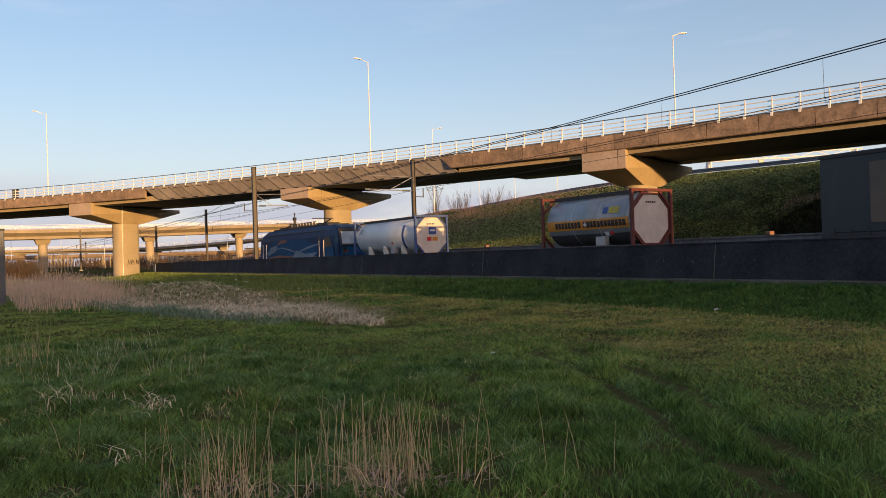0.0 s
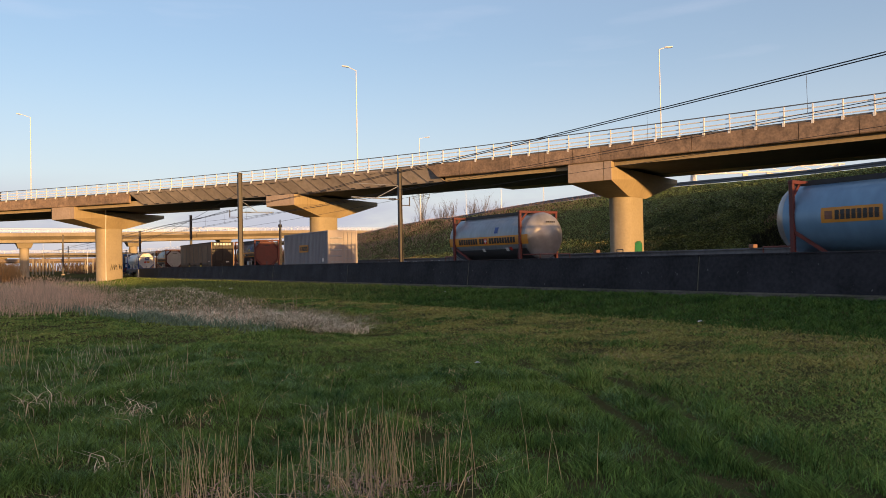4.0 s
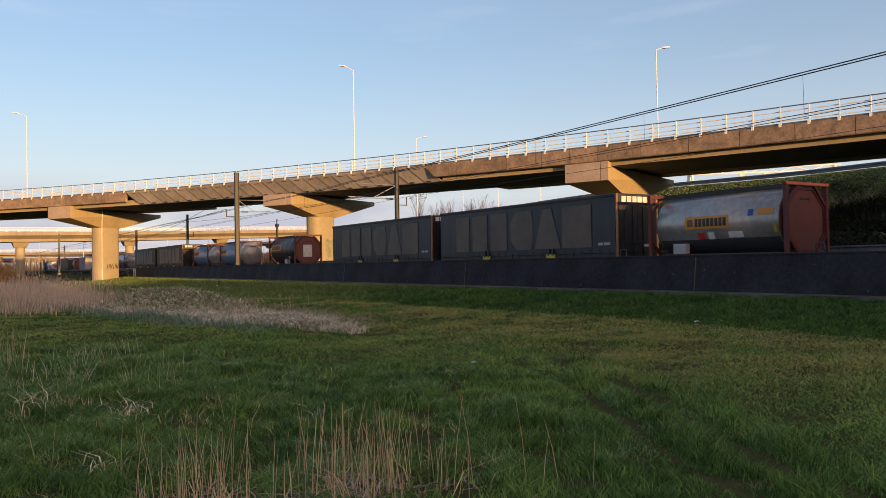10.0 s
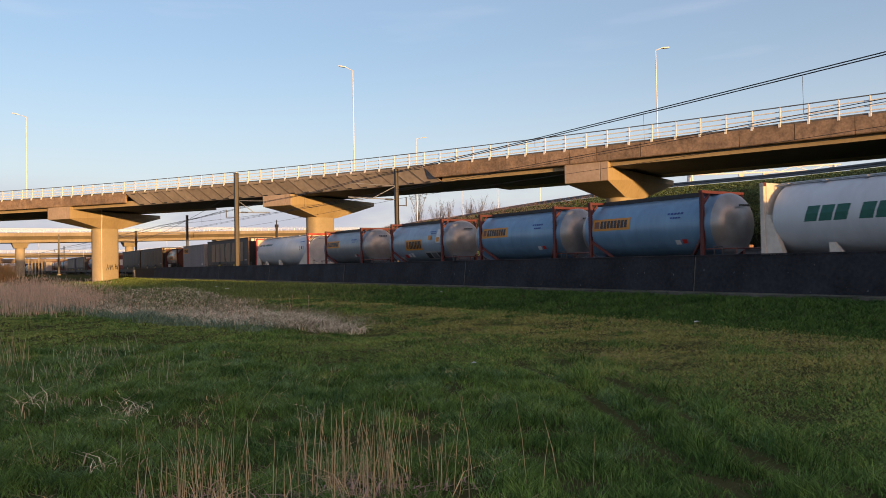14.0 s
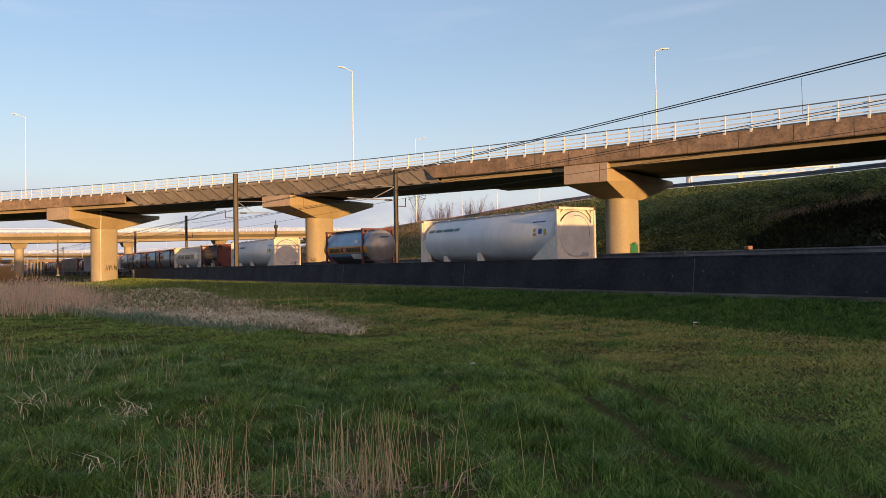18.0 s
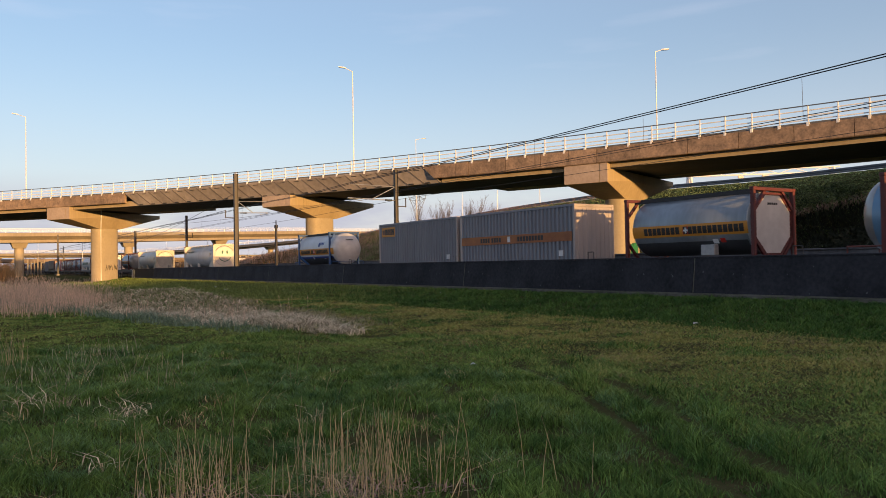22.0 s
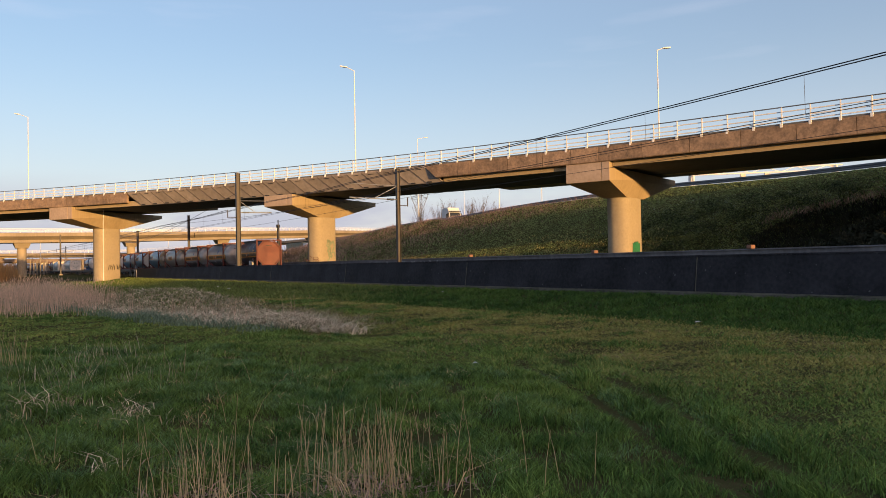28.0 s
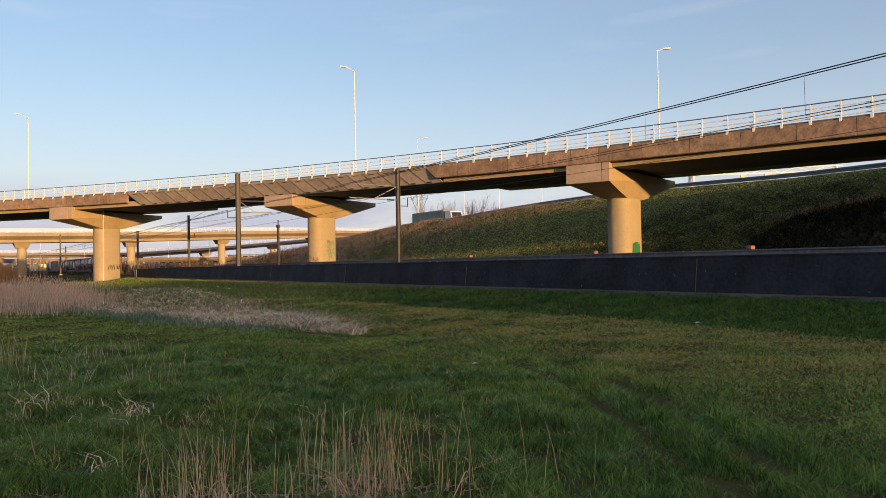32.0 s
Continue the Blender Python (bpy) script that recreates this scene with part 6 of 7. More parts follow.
# ---- far viaducts ----
def far_viaduct(name, label, pts, zs, wide, deep, piers, group="far viaducts", mat=None, rail=True, headed=True):
    """A distant road deck along pts with pillars at the given indices."""
    o = thing(name, label, "viaduct", group)
    mat = mat or FAR_CONCRETE
    rings = []
    n = len(pts)
    nor = []
    for i in range(n):
        a, b = Vector(pts[max(0, i - 1)]), Vector(pts[min(n - 1, i + 1)])
        d = (b - a).normalized()
        nor.append(Vector((-d.y, d.x)))
    sect = [(0, 0), (0, -0.9), (1.6, -deep * 0.72), (1.6, -deep), (wide - 1.6, -deep), (wide - 1.6, -deep * 0.72), (wide, -0.9), (wide, 0)]
    for i in range(n):
        p = Vector(pts[i])
        rings.append([(*(p - nor[i] * (q - wide / 2)), zs[i] + z) for q, z in sect])
    part("deck", Mesh().loft(rings), mat, o)
    if rail:
        pm = Mesh()
        for e in (0.1, wide - 0.1):
            for z in (0.45, 0.78, 1.1):
                m = Mesh().loft([[(*(Vector(pts[i]) - nor[i] * (e - wide / 2 + c)), zs[i] + z + h) for c, h in ((-0.04, 0), (0.04, 0), (0.04, 0.07), (-0.04, 0.07))] for i in range(n)])
                part("railing", m, WHITE_METAL, o)
        for i in range(n - 1):
            a, b = Vector(pts[i]), Vector(pts[i + 1])
            k = int((b - a).length / 3.0)
            for j in range(k):
                p = a.lerp(b, j / k) - nor[i] * (0.1 - wide / 2)
                z = zs[i] + (zs[i + 1] - zs[i]) * j / k
                pm.box(p.x - 0.07, p.x + 0.07, p.y - 0.07, p.y + 0.07, z, z + 1.1)
        part("railing_posts", pm, WHITE_METAL, o)["kind"] = "stuff"
    for x, y, z in piers:
        p = part("pillar", Mesh().loft([[(x + 1.15 * math.cos(t), y + 1.15 * math.sin(t), zz) for t in [k * math.pi / 8 + 0.2 for k in range(16)]] for zz in (-0.2, z - deep - 0.9)]), CONCRETE_PALE, o, smooth=True)
        if headed:
            part("pillar_head", Mesh().loft([[(x - 1.3, y - 1.5, z - deep - 1.4), (x + 1.3, y - 1.5, z - deep - 1.4), (x + 1.3, y + 1.5, z - deep - 1.4), (x - 1.3, y + 1.5, z - deep - 1.4)],
                                              [(x - 2.6, y - 2.0, z - deep), (x + 2.6, y - 2.0, z - deep), (x + 2.6, y + 2.0, z - deep), (x - 2.6, y + 2.0, z - deep)]]), CONCRETE_PALE, p)
    return o


FV = [(-236, -110), (-231, -45), (-230, 14.6), (-230.5, 42), (-241, 71), (-258, 109), (-283, 150), (-330, 205)]
far_viaduct("far_viaduct", "distant sunlit concrete road viaduct with white railing", FV, [11.3, 11.2, 11.5, 11.9, 12.9, 14.3, 15.4, 16.0], 11.0, 2.5,
            [(-230, 14.6, 11.5), (-231, 42, 11.9), (-241.5, 71, 12.9), (-258, 109, 14.3), (-231, -16, 11.2), (-231.5, -45, 11.2)])
FR = [(-365, -60), (-347, 14), (-336, 32), (-318, 60), (-308, 82), (-307, 104), (-309, 132), (-320, 190)]
far_viaduct("far_ramp", "distant curved concrete ramp rising behind the viaduct", FR, [8.6, 8.6, 8.4, 8.0, 9.3, 11.2, 13.6, 15.5], 9.0, 1.7,
            [(-356, -22, 8.6), (-347, 14, 8.6), (-318, 60, 8.0), (-308, 84, 9.4), (-308, 112, 12.0)], rail=True)
FL = [(-300, -80), (-290, 0), (-282, 40), (-270, 61), (-262, 97), (-266, 130), (-290, 170)]
far_viaduct("far_low_bridge", "distant low concrete bridge with thick dark supports", FL, [5.8, 5.6, 5.4, 5.2, 5.0, 5.2, 5.5], 10.0, 1.3,
            [(-290, -2, 5.6), (-284, 36, 5.4), (-268, 66, 5.2), (-263, 88, 5.1), (-296, -40, 5.7)], mat=LOW_CONCRETE, rail=False, headed=False)


def block_building(x, y, w, d, h, rows, cols, yaw=0.0):
    """A low pale building with a grid of windows on the face towards +x."""
    o = thing("low_building", "distant low pale building with rows of windows", "building", "far buildings", pose(x, y, 0, 0, 0, yaw))
    part("wall", Mesh().box(-d, 0, -w / 2, w / 2, -0.2, h, 0.05), CONCRETE_PALE, o)
    part("roof", Mesh().box(-d - 0.3, 0.3, -w / 2 - 0.3, w / 2 + 0.3, h, h + 0.4, 0.05), DARK_SHADE_CONCRETE, o)
    for r in range(rows):
        for c in range(cols):
            yy, zz = -w / 2 + w * (c + 0.5) / cols, h * (r + 0.55) / rows
            part("window", Mesh().box(0.0, 0.06, yy - w / cols * 0.33, yy + w / cols * 0.33, zz - h / rows * 0.28, zz + h / rows * 0.28), GLASS, o)


for y, h in ((18.9, 5.0), (19.8, 4.3), (20.7, 4.6), (21.6, 5.4), (22.5, 4.2), (23.4, 4.8), (24.4, 4.4), (33.4, 4.6), (35.6, 5.0)):
    o = thing("concrete_post", "far pale square concrete post beyond the bridge", "post", "far pale posts", pose(-262, y, 0))
    part("shaft", Mesh().box(-0.22, 0.22, -0.2, 0.2, -0.2, h, 0.03), FAR_CONCRETE, o)
    part("cap", Mesh().box(-0.28, 0.28, -0.26, 0.26, h, h + 0.15, 0.03), FAR_CONCRETE, o)
block_building(-420, 118, 60, 12, 7, 2, 14, 12)
block_building(-470, 180, 70, 14, 9, 3, 14, 20)
for i, (x, y, h) in enumerate(((-255, 8, 11), (-262, 34, 12), (-275, 52, 13), (-290, 24, 12), (-300, 68, 14), (-300, 96, 14), (-330, 110, 15), (-280, 78, 13))):
    street_lamp(x, y, -0.1, h, 60 + 37 * i, 1.4, "far street lamps")


# ---- crest of the embankment: road, barrier, gantry ----
def crest_road():
    r = thing("crest_road", "asphalt road along the top of the embankment", "road", kind="structure")
    xs = list(np.linspace(-330, 120, 46))
    part("asphalt", Mesh().loft([[(x, 69.5, float(land(x, 69.5)) - 0.5), (x, 80.5, float(land(x, 80.5)) - 0.5), (x, 80.5, float(land(x, 75)) + 0.05), (x, 69.5, float(land(x, 75)) + 0.05)] for x in xs]), ASPHALT, r)
    b = thing("crash_barrier", "dull grey steel crash barrier along the embankment top", "crash barrier")
    xs = np.arange(-150, 64, 4.0)
    prof = [(0.0, 0.30), (-0.05, 0.35), (-0.05, 0.46), (0.0, 0.51), (-0.05, 0.57), (-0.05, 0.68), (0.0, 0.73), (0.03, 0.73), (0.03, 0.30)]
    part("beam", Mesh().loft([[(x, 68.9 + y, float(land(x, 68.9)) + z + float(np.interp(x, (-110, -80), (-0.45, -0.2)))) for y, z in prof] for x in xs]), BARRIER, b)
    pm = Mesh().box(-0.05, 0.05, 0.03, 0.13, -0.3, 0.70).data("post", BARRIER)
    for x in xs:
        part("post", pm, BARRIER, b, at=pose(float(x), 68.9, float(land(x, 68.9)) + float(np.interp(x, (-110, -80), (-0.45, -0.2)))))
    g = thing("sign_gantry", "white tubular sign gantry over the embankment road", "sign gantry")
    for x, y in ((-101.6, 124.6), (-83.6, 144.6)):
        for d in (-1, 1):
            part("leg", Mesh().rod((x + d * 1.75, y, -0.2), (x + d * 0.35, y, 19.4), 0.30, 8, 0.24), WHITE_METAL, g)
        part("leg", Mesh().rod((x - 1.5, y + 1.6, -0.2), (x - 1.3, y + 1.6, 19.4), 0.24, 8), WHITE_METAL, g)
    for z in (18.4, 19.4):
        part("beam", Mesh().bar((-101.6, 124.6, z), (-82.6, 145.6, z), 0.25, 0.25), WHITE_METAL, g)
    for i in range(10):
        a, b2 = i / 10, (i + 1) / 10
        part("lattice", Mesh().bar((-101.6 + 19 * a, 124.6 + 21 * a, 18.4 + i % 2), (-101.6 + 19 * b2, 124.6 + 21 * b2, 19.4 - i % 2), 0.12, 0.12), WHITE_METAL, g)
    for a, w in ((0.34, 1.6), (0.50, 2.2)):
        x, y = -101.6 + 19 * a, 124.0 + 21 * a
        # cream paint imitates the sun on these boards
        sb = part("sign_board", Mesh().box(x, x + 0.2, y, y + w, 17.7, 18.2, 0.02), CREAM_FRAME, g, "pale board in a cream sunlit tint")
        part("sign_bracket", Mesh().box(x + 0.05, x + 0.15, y + w * 0.45, y + w * 0.55, 18.202, 18.5), GALVANISED, sb)


crest_road()


def tractor(label):
    """A tall-cabbed tractor unit running without its trailer."""
    o = thing("lorry", label, "lorry", "lorries on the embankment road")
    c = part("cab", Mesh().loft([[(x, y, z) for y, z in ((-1.22, 0.7), (1.22, 0.7), (1.22, t), (-1.22, t))] for x, t in ((5.9, 3.9), (6.6, 4.15), (7.7, 4.1), (8.2, 3.35), (8.45, 2.2), (8.5, 0.7))]), LORRY_PALE, o)
    part("windscreen", Mesh().add([(8.46, -1.08, 2.3), (8.46, 1.08, 2.3), (8.24, 1.08, 3.3), (8.24, -1.08, 3.3)], [(0, 1, 2, 3)]), GLASS, c)
    part("sun_visor", Mesh().bar((8.4, -1.15, 3.45), (8.4, 1.15, 3.45), 0.3, 0.16), DARK_STEEL, c)
    part("roof_board", Mesh().box(7.75, 7.85, -1.1, 1.1, 3.75, 4.2, 0.02), WHITE_METAL, c)
    part("grille", Mesh().box(8.5, 8.54, -0.95, 0.95, 0.8, 1.9, 0.01), DARK_STEEL, c)
    for y in (-1.4, 1.4):
        part("mirror", Mesh().box(8.1, 8.25, y - 0.13, y + 0.13, 2.4, 3.2, 0.03), DARK_STEEL, c)
        part("side_window", Mesh().box(7.2, 8.0, y / 1.4 * 1.222 - 0.004, y / 1.4 * 1.222 + 0.004, 2.3, 3.1), GLASS, c)
    part("chassis", Mesh().box(2.4, 8.3, -0.5, 0.5, 0.6, 1.0, 0.03), DARK_STEEL, o)
    for x in (3.2, 7.1):
        for y in (-1.25, 0.9):
            part("wheel", Mesh().rod((x, y, 0.5), (x, y + 0.35, 0.5), 0.5, 16), DARK_STEEL, o)
    return o


def truck(label, body, cab, rear):
    o = thing("lorry", label, "lorry", "lorries on the embankment road")
    part("cargo_box", Mesh().box(rear, 5.6, -1.25, 1.25, 1.1, 3.95, 0.05), body, o)
    c = part("cab", Mesh().loft([[(x, y, z) for y, z in ((-1.2, 0.7), (1.2, 0.7), (1.2, t), (-1.2, t))] for x, t in ((6.2, 3.7), (7.9, 3.6), (8.4, 2.3), (8.5, 0.7))]), cab, o)
    part("windscreen", Mesh().add([(8.46, -1.05, 2.35), (8.46, 1.05, 2.35), (8.02, 1.05, 3.4), (8.02, -1.05, 3.4)], [(0, 1, 2, 3)]), GLASS, c)
    part("chassis", Mesh().box(rear + 0.2, 8.3, -1.1, 1.1, 0.55, 1.08, 0.03), DARK_STEEL, o)
    for x in (rear + 1.2, rear + 2.4, 7.0):
        part("wheel", Mesh().rod((x, -1.25, 0.5), (x, -0.9, 0.5), 0.5, 16).rod((x, 0.9, 0.5), (x, 1.25, 0.5), 0.5, 16), DARK_STEEL, o)
    return o


def car(label, paint):
    o = thing("car", label, "car", "cars on the viaduct")
    w = 0.85
    prof = [(-2.1, 0.35), (2.1, 0.35), (2.15, 0.75), (1.2, 0.95), (0.5, 1.42), (-1.2, 1.45), (-2.05, 0.98)]
    part("body", Mesh().loft([[(x, y, z) for x, z in prof] for y in (-w, w)]), paint, o)
    part("side_window", Mesh().add([(x, -w - 0.01, z) for x, z in ((-1.6, 1.0), (0.95, 1.0), (0.4, 1.36), (-1.15, 1.38))], [(0, 1, 2, 3)]), GLASS, o)
    for x in (-1.35, 1.35):
        part("wheel", Mesh().rod((x, -w - 0.02, 0.32), (x, w + 0.02, 0.32), 0.32, 16), DARK_STEEL, o)
    return o


LORRY_A = tractor("pale grey tractor unit with a tall white-topped cab")
LORRY_B = truck("lorry with a grey-green box body and a white cab", LORRY_BOX, WHITE_METAL, -5.6)
CAR_A = car("dark car driving on the viaduct", TANK_DARK)
CAR_B = car("dark grey car driving on the viaduct", DARK_STEEL)

for x, y in ((-101.0, 85.0), (-114.5, 86.0), (-84.5, 88.0)):
    o = thing("roadside_post", "thin white roadside post behind the embankment crest", "post", "posts behind the crest", pose(x, y, float(land(x, y)) - 0.1))
    part("pole", Mesh().rod((0, 0, 0), (0, 0, 8.2), 0.07, 8, 0.05), WHITE_METAL, o)
    part("cap", Mesh().rod((0, 0, 8.2), (0, 0, 8.26), 0.06, 8), WHITE_METAL, o)

# ---- post and pylon ----
o = thing("grey_post", "tall grey steel cabinet post standing in the grass", "post", at=pose(-37.8, 0.72, float(land(-37.8, 0.72))))
part("post", Mesh().box(-0.25, 0.25, -0.25, 0.22, -0.1, 3.22, 0.03), CABINET, o)
part("cap", Mesh().box(-0.27, 0.27, -0.27, 0.24, 3.22, 3.29, 0.01), DARK_STEEL, o)


def pylon(x, y, h, w):
    o = thing("power_pylon", "distant lattice steel power pylon", "pylon", at=pose(x, y, 0, 0, 0, 30))
    m = Mesh()
    lv = [0, 0.25, 0.45, 0.6, 0.68, 0.78, 0.88, 0.97]
    hw = [w, w * 0.6, w * 0.34, w * 0.18, w * 0.14, w * 0.42, w * 0.75, w * 0.95]
    for (a, b), (p, q) in zip(zip(lv, lv[1:]), zip(hw, hw[1:])):
        for sx, sy in ((-1, -1), (1, -1), (1, 1), (-1, 1)):
            m.bar((sx * p, sy * p, a * h), (sx * q, sy * q, b * h), 0.16, 0.16)
        for sy in (-1, 1):
            m.bar((-p, sy * p, a * h), (q, sy * q, b * h), 0.1, 0.1).bar((p, sy * p, a * h), (-q, sy * q, b * h), 0.1, 0.1)
    part("lattice", m, PYLON_STEEL, o)
    for z, l in ((0.97, 5.2), (0.88, 4.0)):
        for k in (-1, 1):
            part("cross_arm", Mesh().bar((0, 0, z * h + 0.8), (k * l, 0, z * h), 0.14, 0.14), PYLON_STEEL, o)
            part("cross_arm", Mesh().bar((0, 0, z * h - 0.6), (k * l, 0, z * h), 0.12, 0.12), PYLON_STEEL, o)


pylon(-257, 153.7, 31, 2.9)


# ---- trees and shrubs ----
def bare_tree(x, y, h, seed, group="bare trees on the embankment"):
    o = thing("bare_tree", "leafless tree with fanning upright twigs", "tree", group, pose(x, y, float(land(x, y)) - 0.1))
    rnd = random.Random(seed)
    part("trunk", Mesh().rod((0, 0, 0), (0.03, 0, h * 0.3), 0.08, 7, 0.05).rod((0.03, 0, h * 0.3), (0.0, 0.1, h * 0.7), 0.05, 6, 0.02), TWIG, o)
    m = Mesh()
    for i in range(22):
        a, z0 = rnd.uniform(0, 6.28), h * rnd.uniform(0.0, 0.4)
        out = rnd.uniform(0.08, 0.5)
        l = h * rnd.uniform(0.45, 0.8) * (1 - 0.5 * z0 / h)
        d = Vector((math.cos(a) * out, math.sin(a) * out, 1)).normalized()
        p = Vector((0.03, 0, z0))
        mid = p + d * l * 0.5
        q = mid + (d + Vector((0, 0, 0.25))).normalized() * l * 0.5
        m.rod(p, mid, 0.028, 4, 0.018).rod(mid, q, 0.018, 4, 0.007)
        for j in range(17):
            u = rnd.uniform(0.2, 0.97)
            s = p.lerp(mid, u * 2) if u < 0.5 else mid.lerp(q, u * 2 - 1)
            e = s + (d * rnd.uniform(0.5, 1.2) + Vector((rnd.uniform(-0.6, 0.6), rnd.uniform(-0.6, 0.6), rnd.uniform(0, 0.3)))) * l * rnd.uniform(0.10, 0.24)
            m.rod(s, e, 0.010, 3, 0.004)
    part("crown", m, TWIG, o)


for i, (x, y, h) in enumerate(((-137, 82, 6.5), (-133, 84, 5.8), (-128.5, 82, 5.0), (-124, 81, 5.6), (-120, 83, 4.8), (-115, 82, 5.0), (-113.5, 84, 4.5), (-102, 83, 3.0), (-141, 83, 4.2), (-148, 82, 3.2), (-155, 84, 3.6), (-163, 83, 3.0), (-144, 81, 4.0), (-151, 83, 3.4), (-118, 82, 4.2), (-106, 82, 2.6))):
    bare_tree(x, y, h * 1.32, 40 + i)


def ruts(x, y):
    """Factor on the grass height along two old wheel tracks."""
    d = (x + 8.7) * 0.441 + (y - 7.83) * 0.897 + 0.08 * np.sin(x * 1.3)
    u = (x + 8.7) * 0.897 - (y - 7.83) * 0.441
    on = ease(-2.5, 0.5, u) * (1 - ease(6.5, 8.5, u))
    dip = np.exp(-((d - 0.1) / 0.16) ** 2) + np.exp(-((d + 0.62) / 0.15) ** 2)
    rise = np.exp(-((d - 0.45) / 0.18) ** 2) + np.exp(-((d + 0.3) / 0.16) ** 2)
    return 1 + on * (1.3 * rise - 0.85 * dip)


def blades(xy, h, w, lean, curl, seed, far=0.0, tuft=0.0):
    """Bent blades, three faces each, at the places xy. far: the distance past which they widen; tuft: how much neighbours lean together."""
    g = np.random.default_rng(seed)
    n = len(xy)
    x, y = xy[:, 0], xy[:, 1]
    z = land(x, y)
    a = g.uniform(0, 2 * np.pi, n)
    if tuft:
        flow = 3.0 * np.sin(x * 4.7 + 2.7 * np.sin(y * 3.1)) + 3.4 * np.sin(y * 5.3 + 2.3 * np.sin(x * 3.7 + 2))
        a = np.where(g.uniform(0, 1, n) < tuft, flow + g.normal(0, 0.7, n), a)
    f = g.uniform(0, 2 * np.pi, n)
    hh = h * g.uniform(0.45, 1.3, n)
    if tuft:
        hh = hh * (0.4 + 0.5 * clumps(x * 1.1, y * 1.1) + 0.6 * clumps(x * 3.6 + 1, y * 3.4))
    hh = hh * np.clip(ruts(x, y), 0.2, 3)
    ww = w * g.uniform(0.7, 1.3, n) / 2
    if far:
        ww = ww * np.maximum(1.0, np.hypot(x, y) / far)
    ln = lean * g.uniform(0.2, 1.3, n) * hh
    cu = curl * g.uniform(0.3, 1.2, n) * hh
    side = np.stack([np.cos(f), np.sin(f), np.zeros(n)], -1)
    out = np.stack([np.cos(a), np.sin(a), np.zeros(n)], -1)
    base = np.stack([x, y, z - 0.01], -1)
    up = np.array([0, 0, 1.0])
    m1 = base + out * (ln * 0.35)[:, None] + up * (hh * 0.5)[:, None]
    tip = base + out * (ln + cu)[:, None] + up * (hh * (1 - 0.25 * curl))[:, None]
    v = np.stack([base - side * ww[:, None], base + side * ww[:, None], m1 + side * (ww * 0.8)[:, None], m1 - side * (ww * 0.8)[:, None], tip], 1).reshape(-1, 3)
    k = np.arange(n)[:, None] * 5
    faces = np.concatenate([k + np.array([[0, 1, 2]]), k + np.array([[0, 2, 3]]), k + np.array([[3, 2, 4]])], 0)
    return v, faces


def scatter(n, x0, x1, y0, y1, seed, keep=None, power=None):
    """Random places, thinned with the distance from the near corner."""
    g = np.random.default_rng(seed)
    p = np.stack([g.uniform(x0, x1, n), g.uniform(y0, y1, n)], -1)
    ok = np.ones(n, bool)
    if power:
        d = np.hypot(p[:, 0], p[:, 1])
        ok &= g.uniform(0, 1, n) < np.clip((power / np.maximum(d, 0.1)) ** 2, 0.0, 1)
    if keep is not None:
        ok &= keep(p[:, 0], p[:, 1], g)
    return p[ok]


def in_view(x, y):
    """The wedge of land that lies before the way of view."""
    a = np.degrees(np.arctan2(y, -x))
    return (a > -6) & (a < 70)


def rough_line(x, y):
    """Above zero where the grass is left long."""
    wob = 0.5 * np.sin(x * 0.8 + 1) + 0.35 * np.sin(x * 1.9 + y * 0.7)
    return 6.3 + 0.55 * np.minimum(x + 9.5, 0) + wob - y


def clumps(x, y):
    return 0.5 + 0.25 * np.sin(x * 1.7 + 2 * np.sin(y * 1.1)) + 0.25 * np.sin(y * 2.3 + 2 * np.sin(x * 0.9 + 1))


def tufts(centres, per, spread, seed):
    g = np.random.default_rng(seed)
    out = []
    for (x, y), k in zip(centres, per):
        out.append(np.stack([g.normal(x, spread, k), g.normal(y, spread, k)], -1))
    return np.concatenate(out)


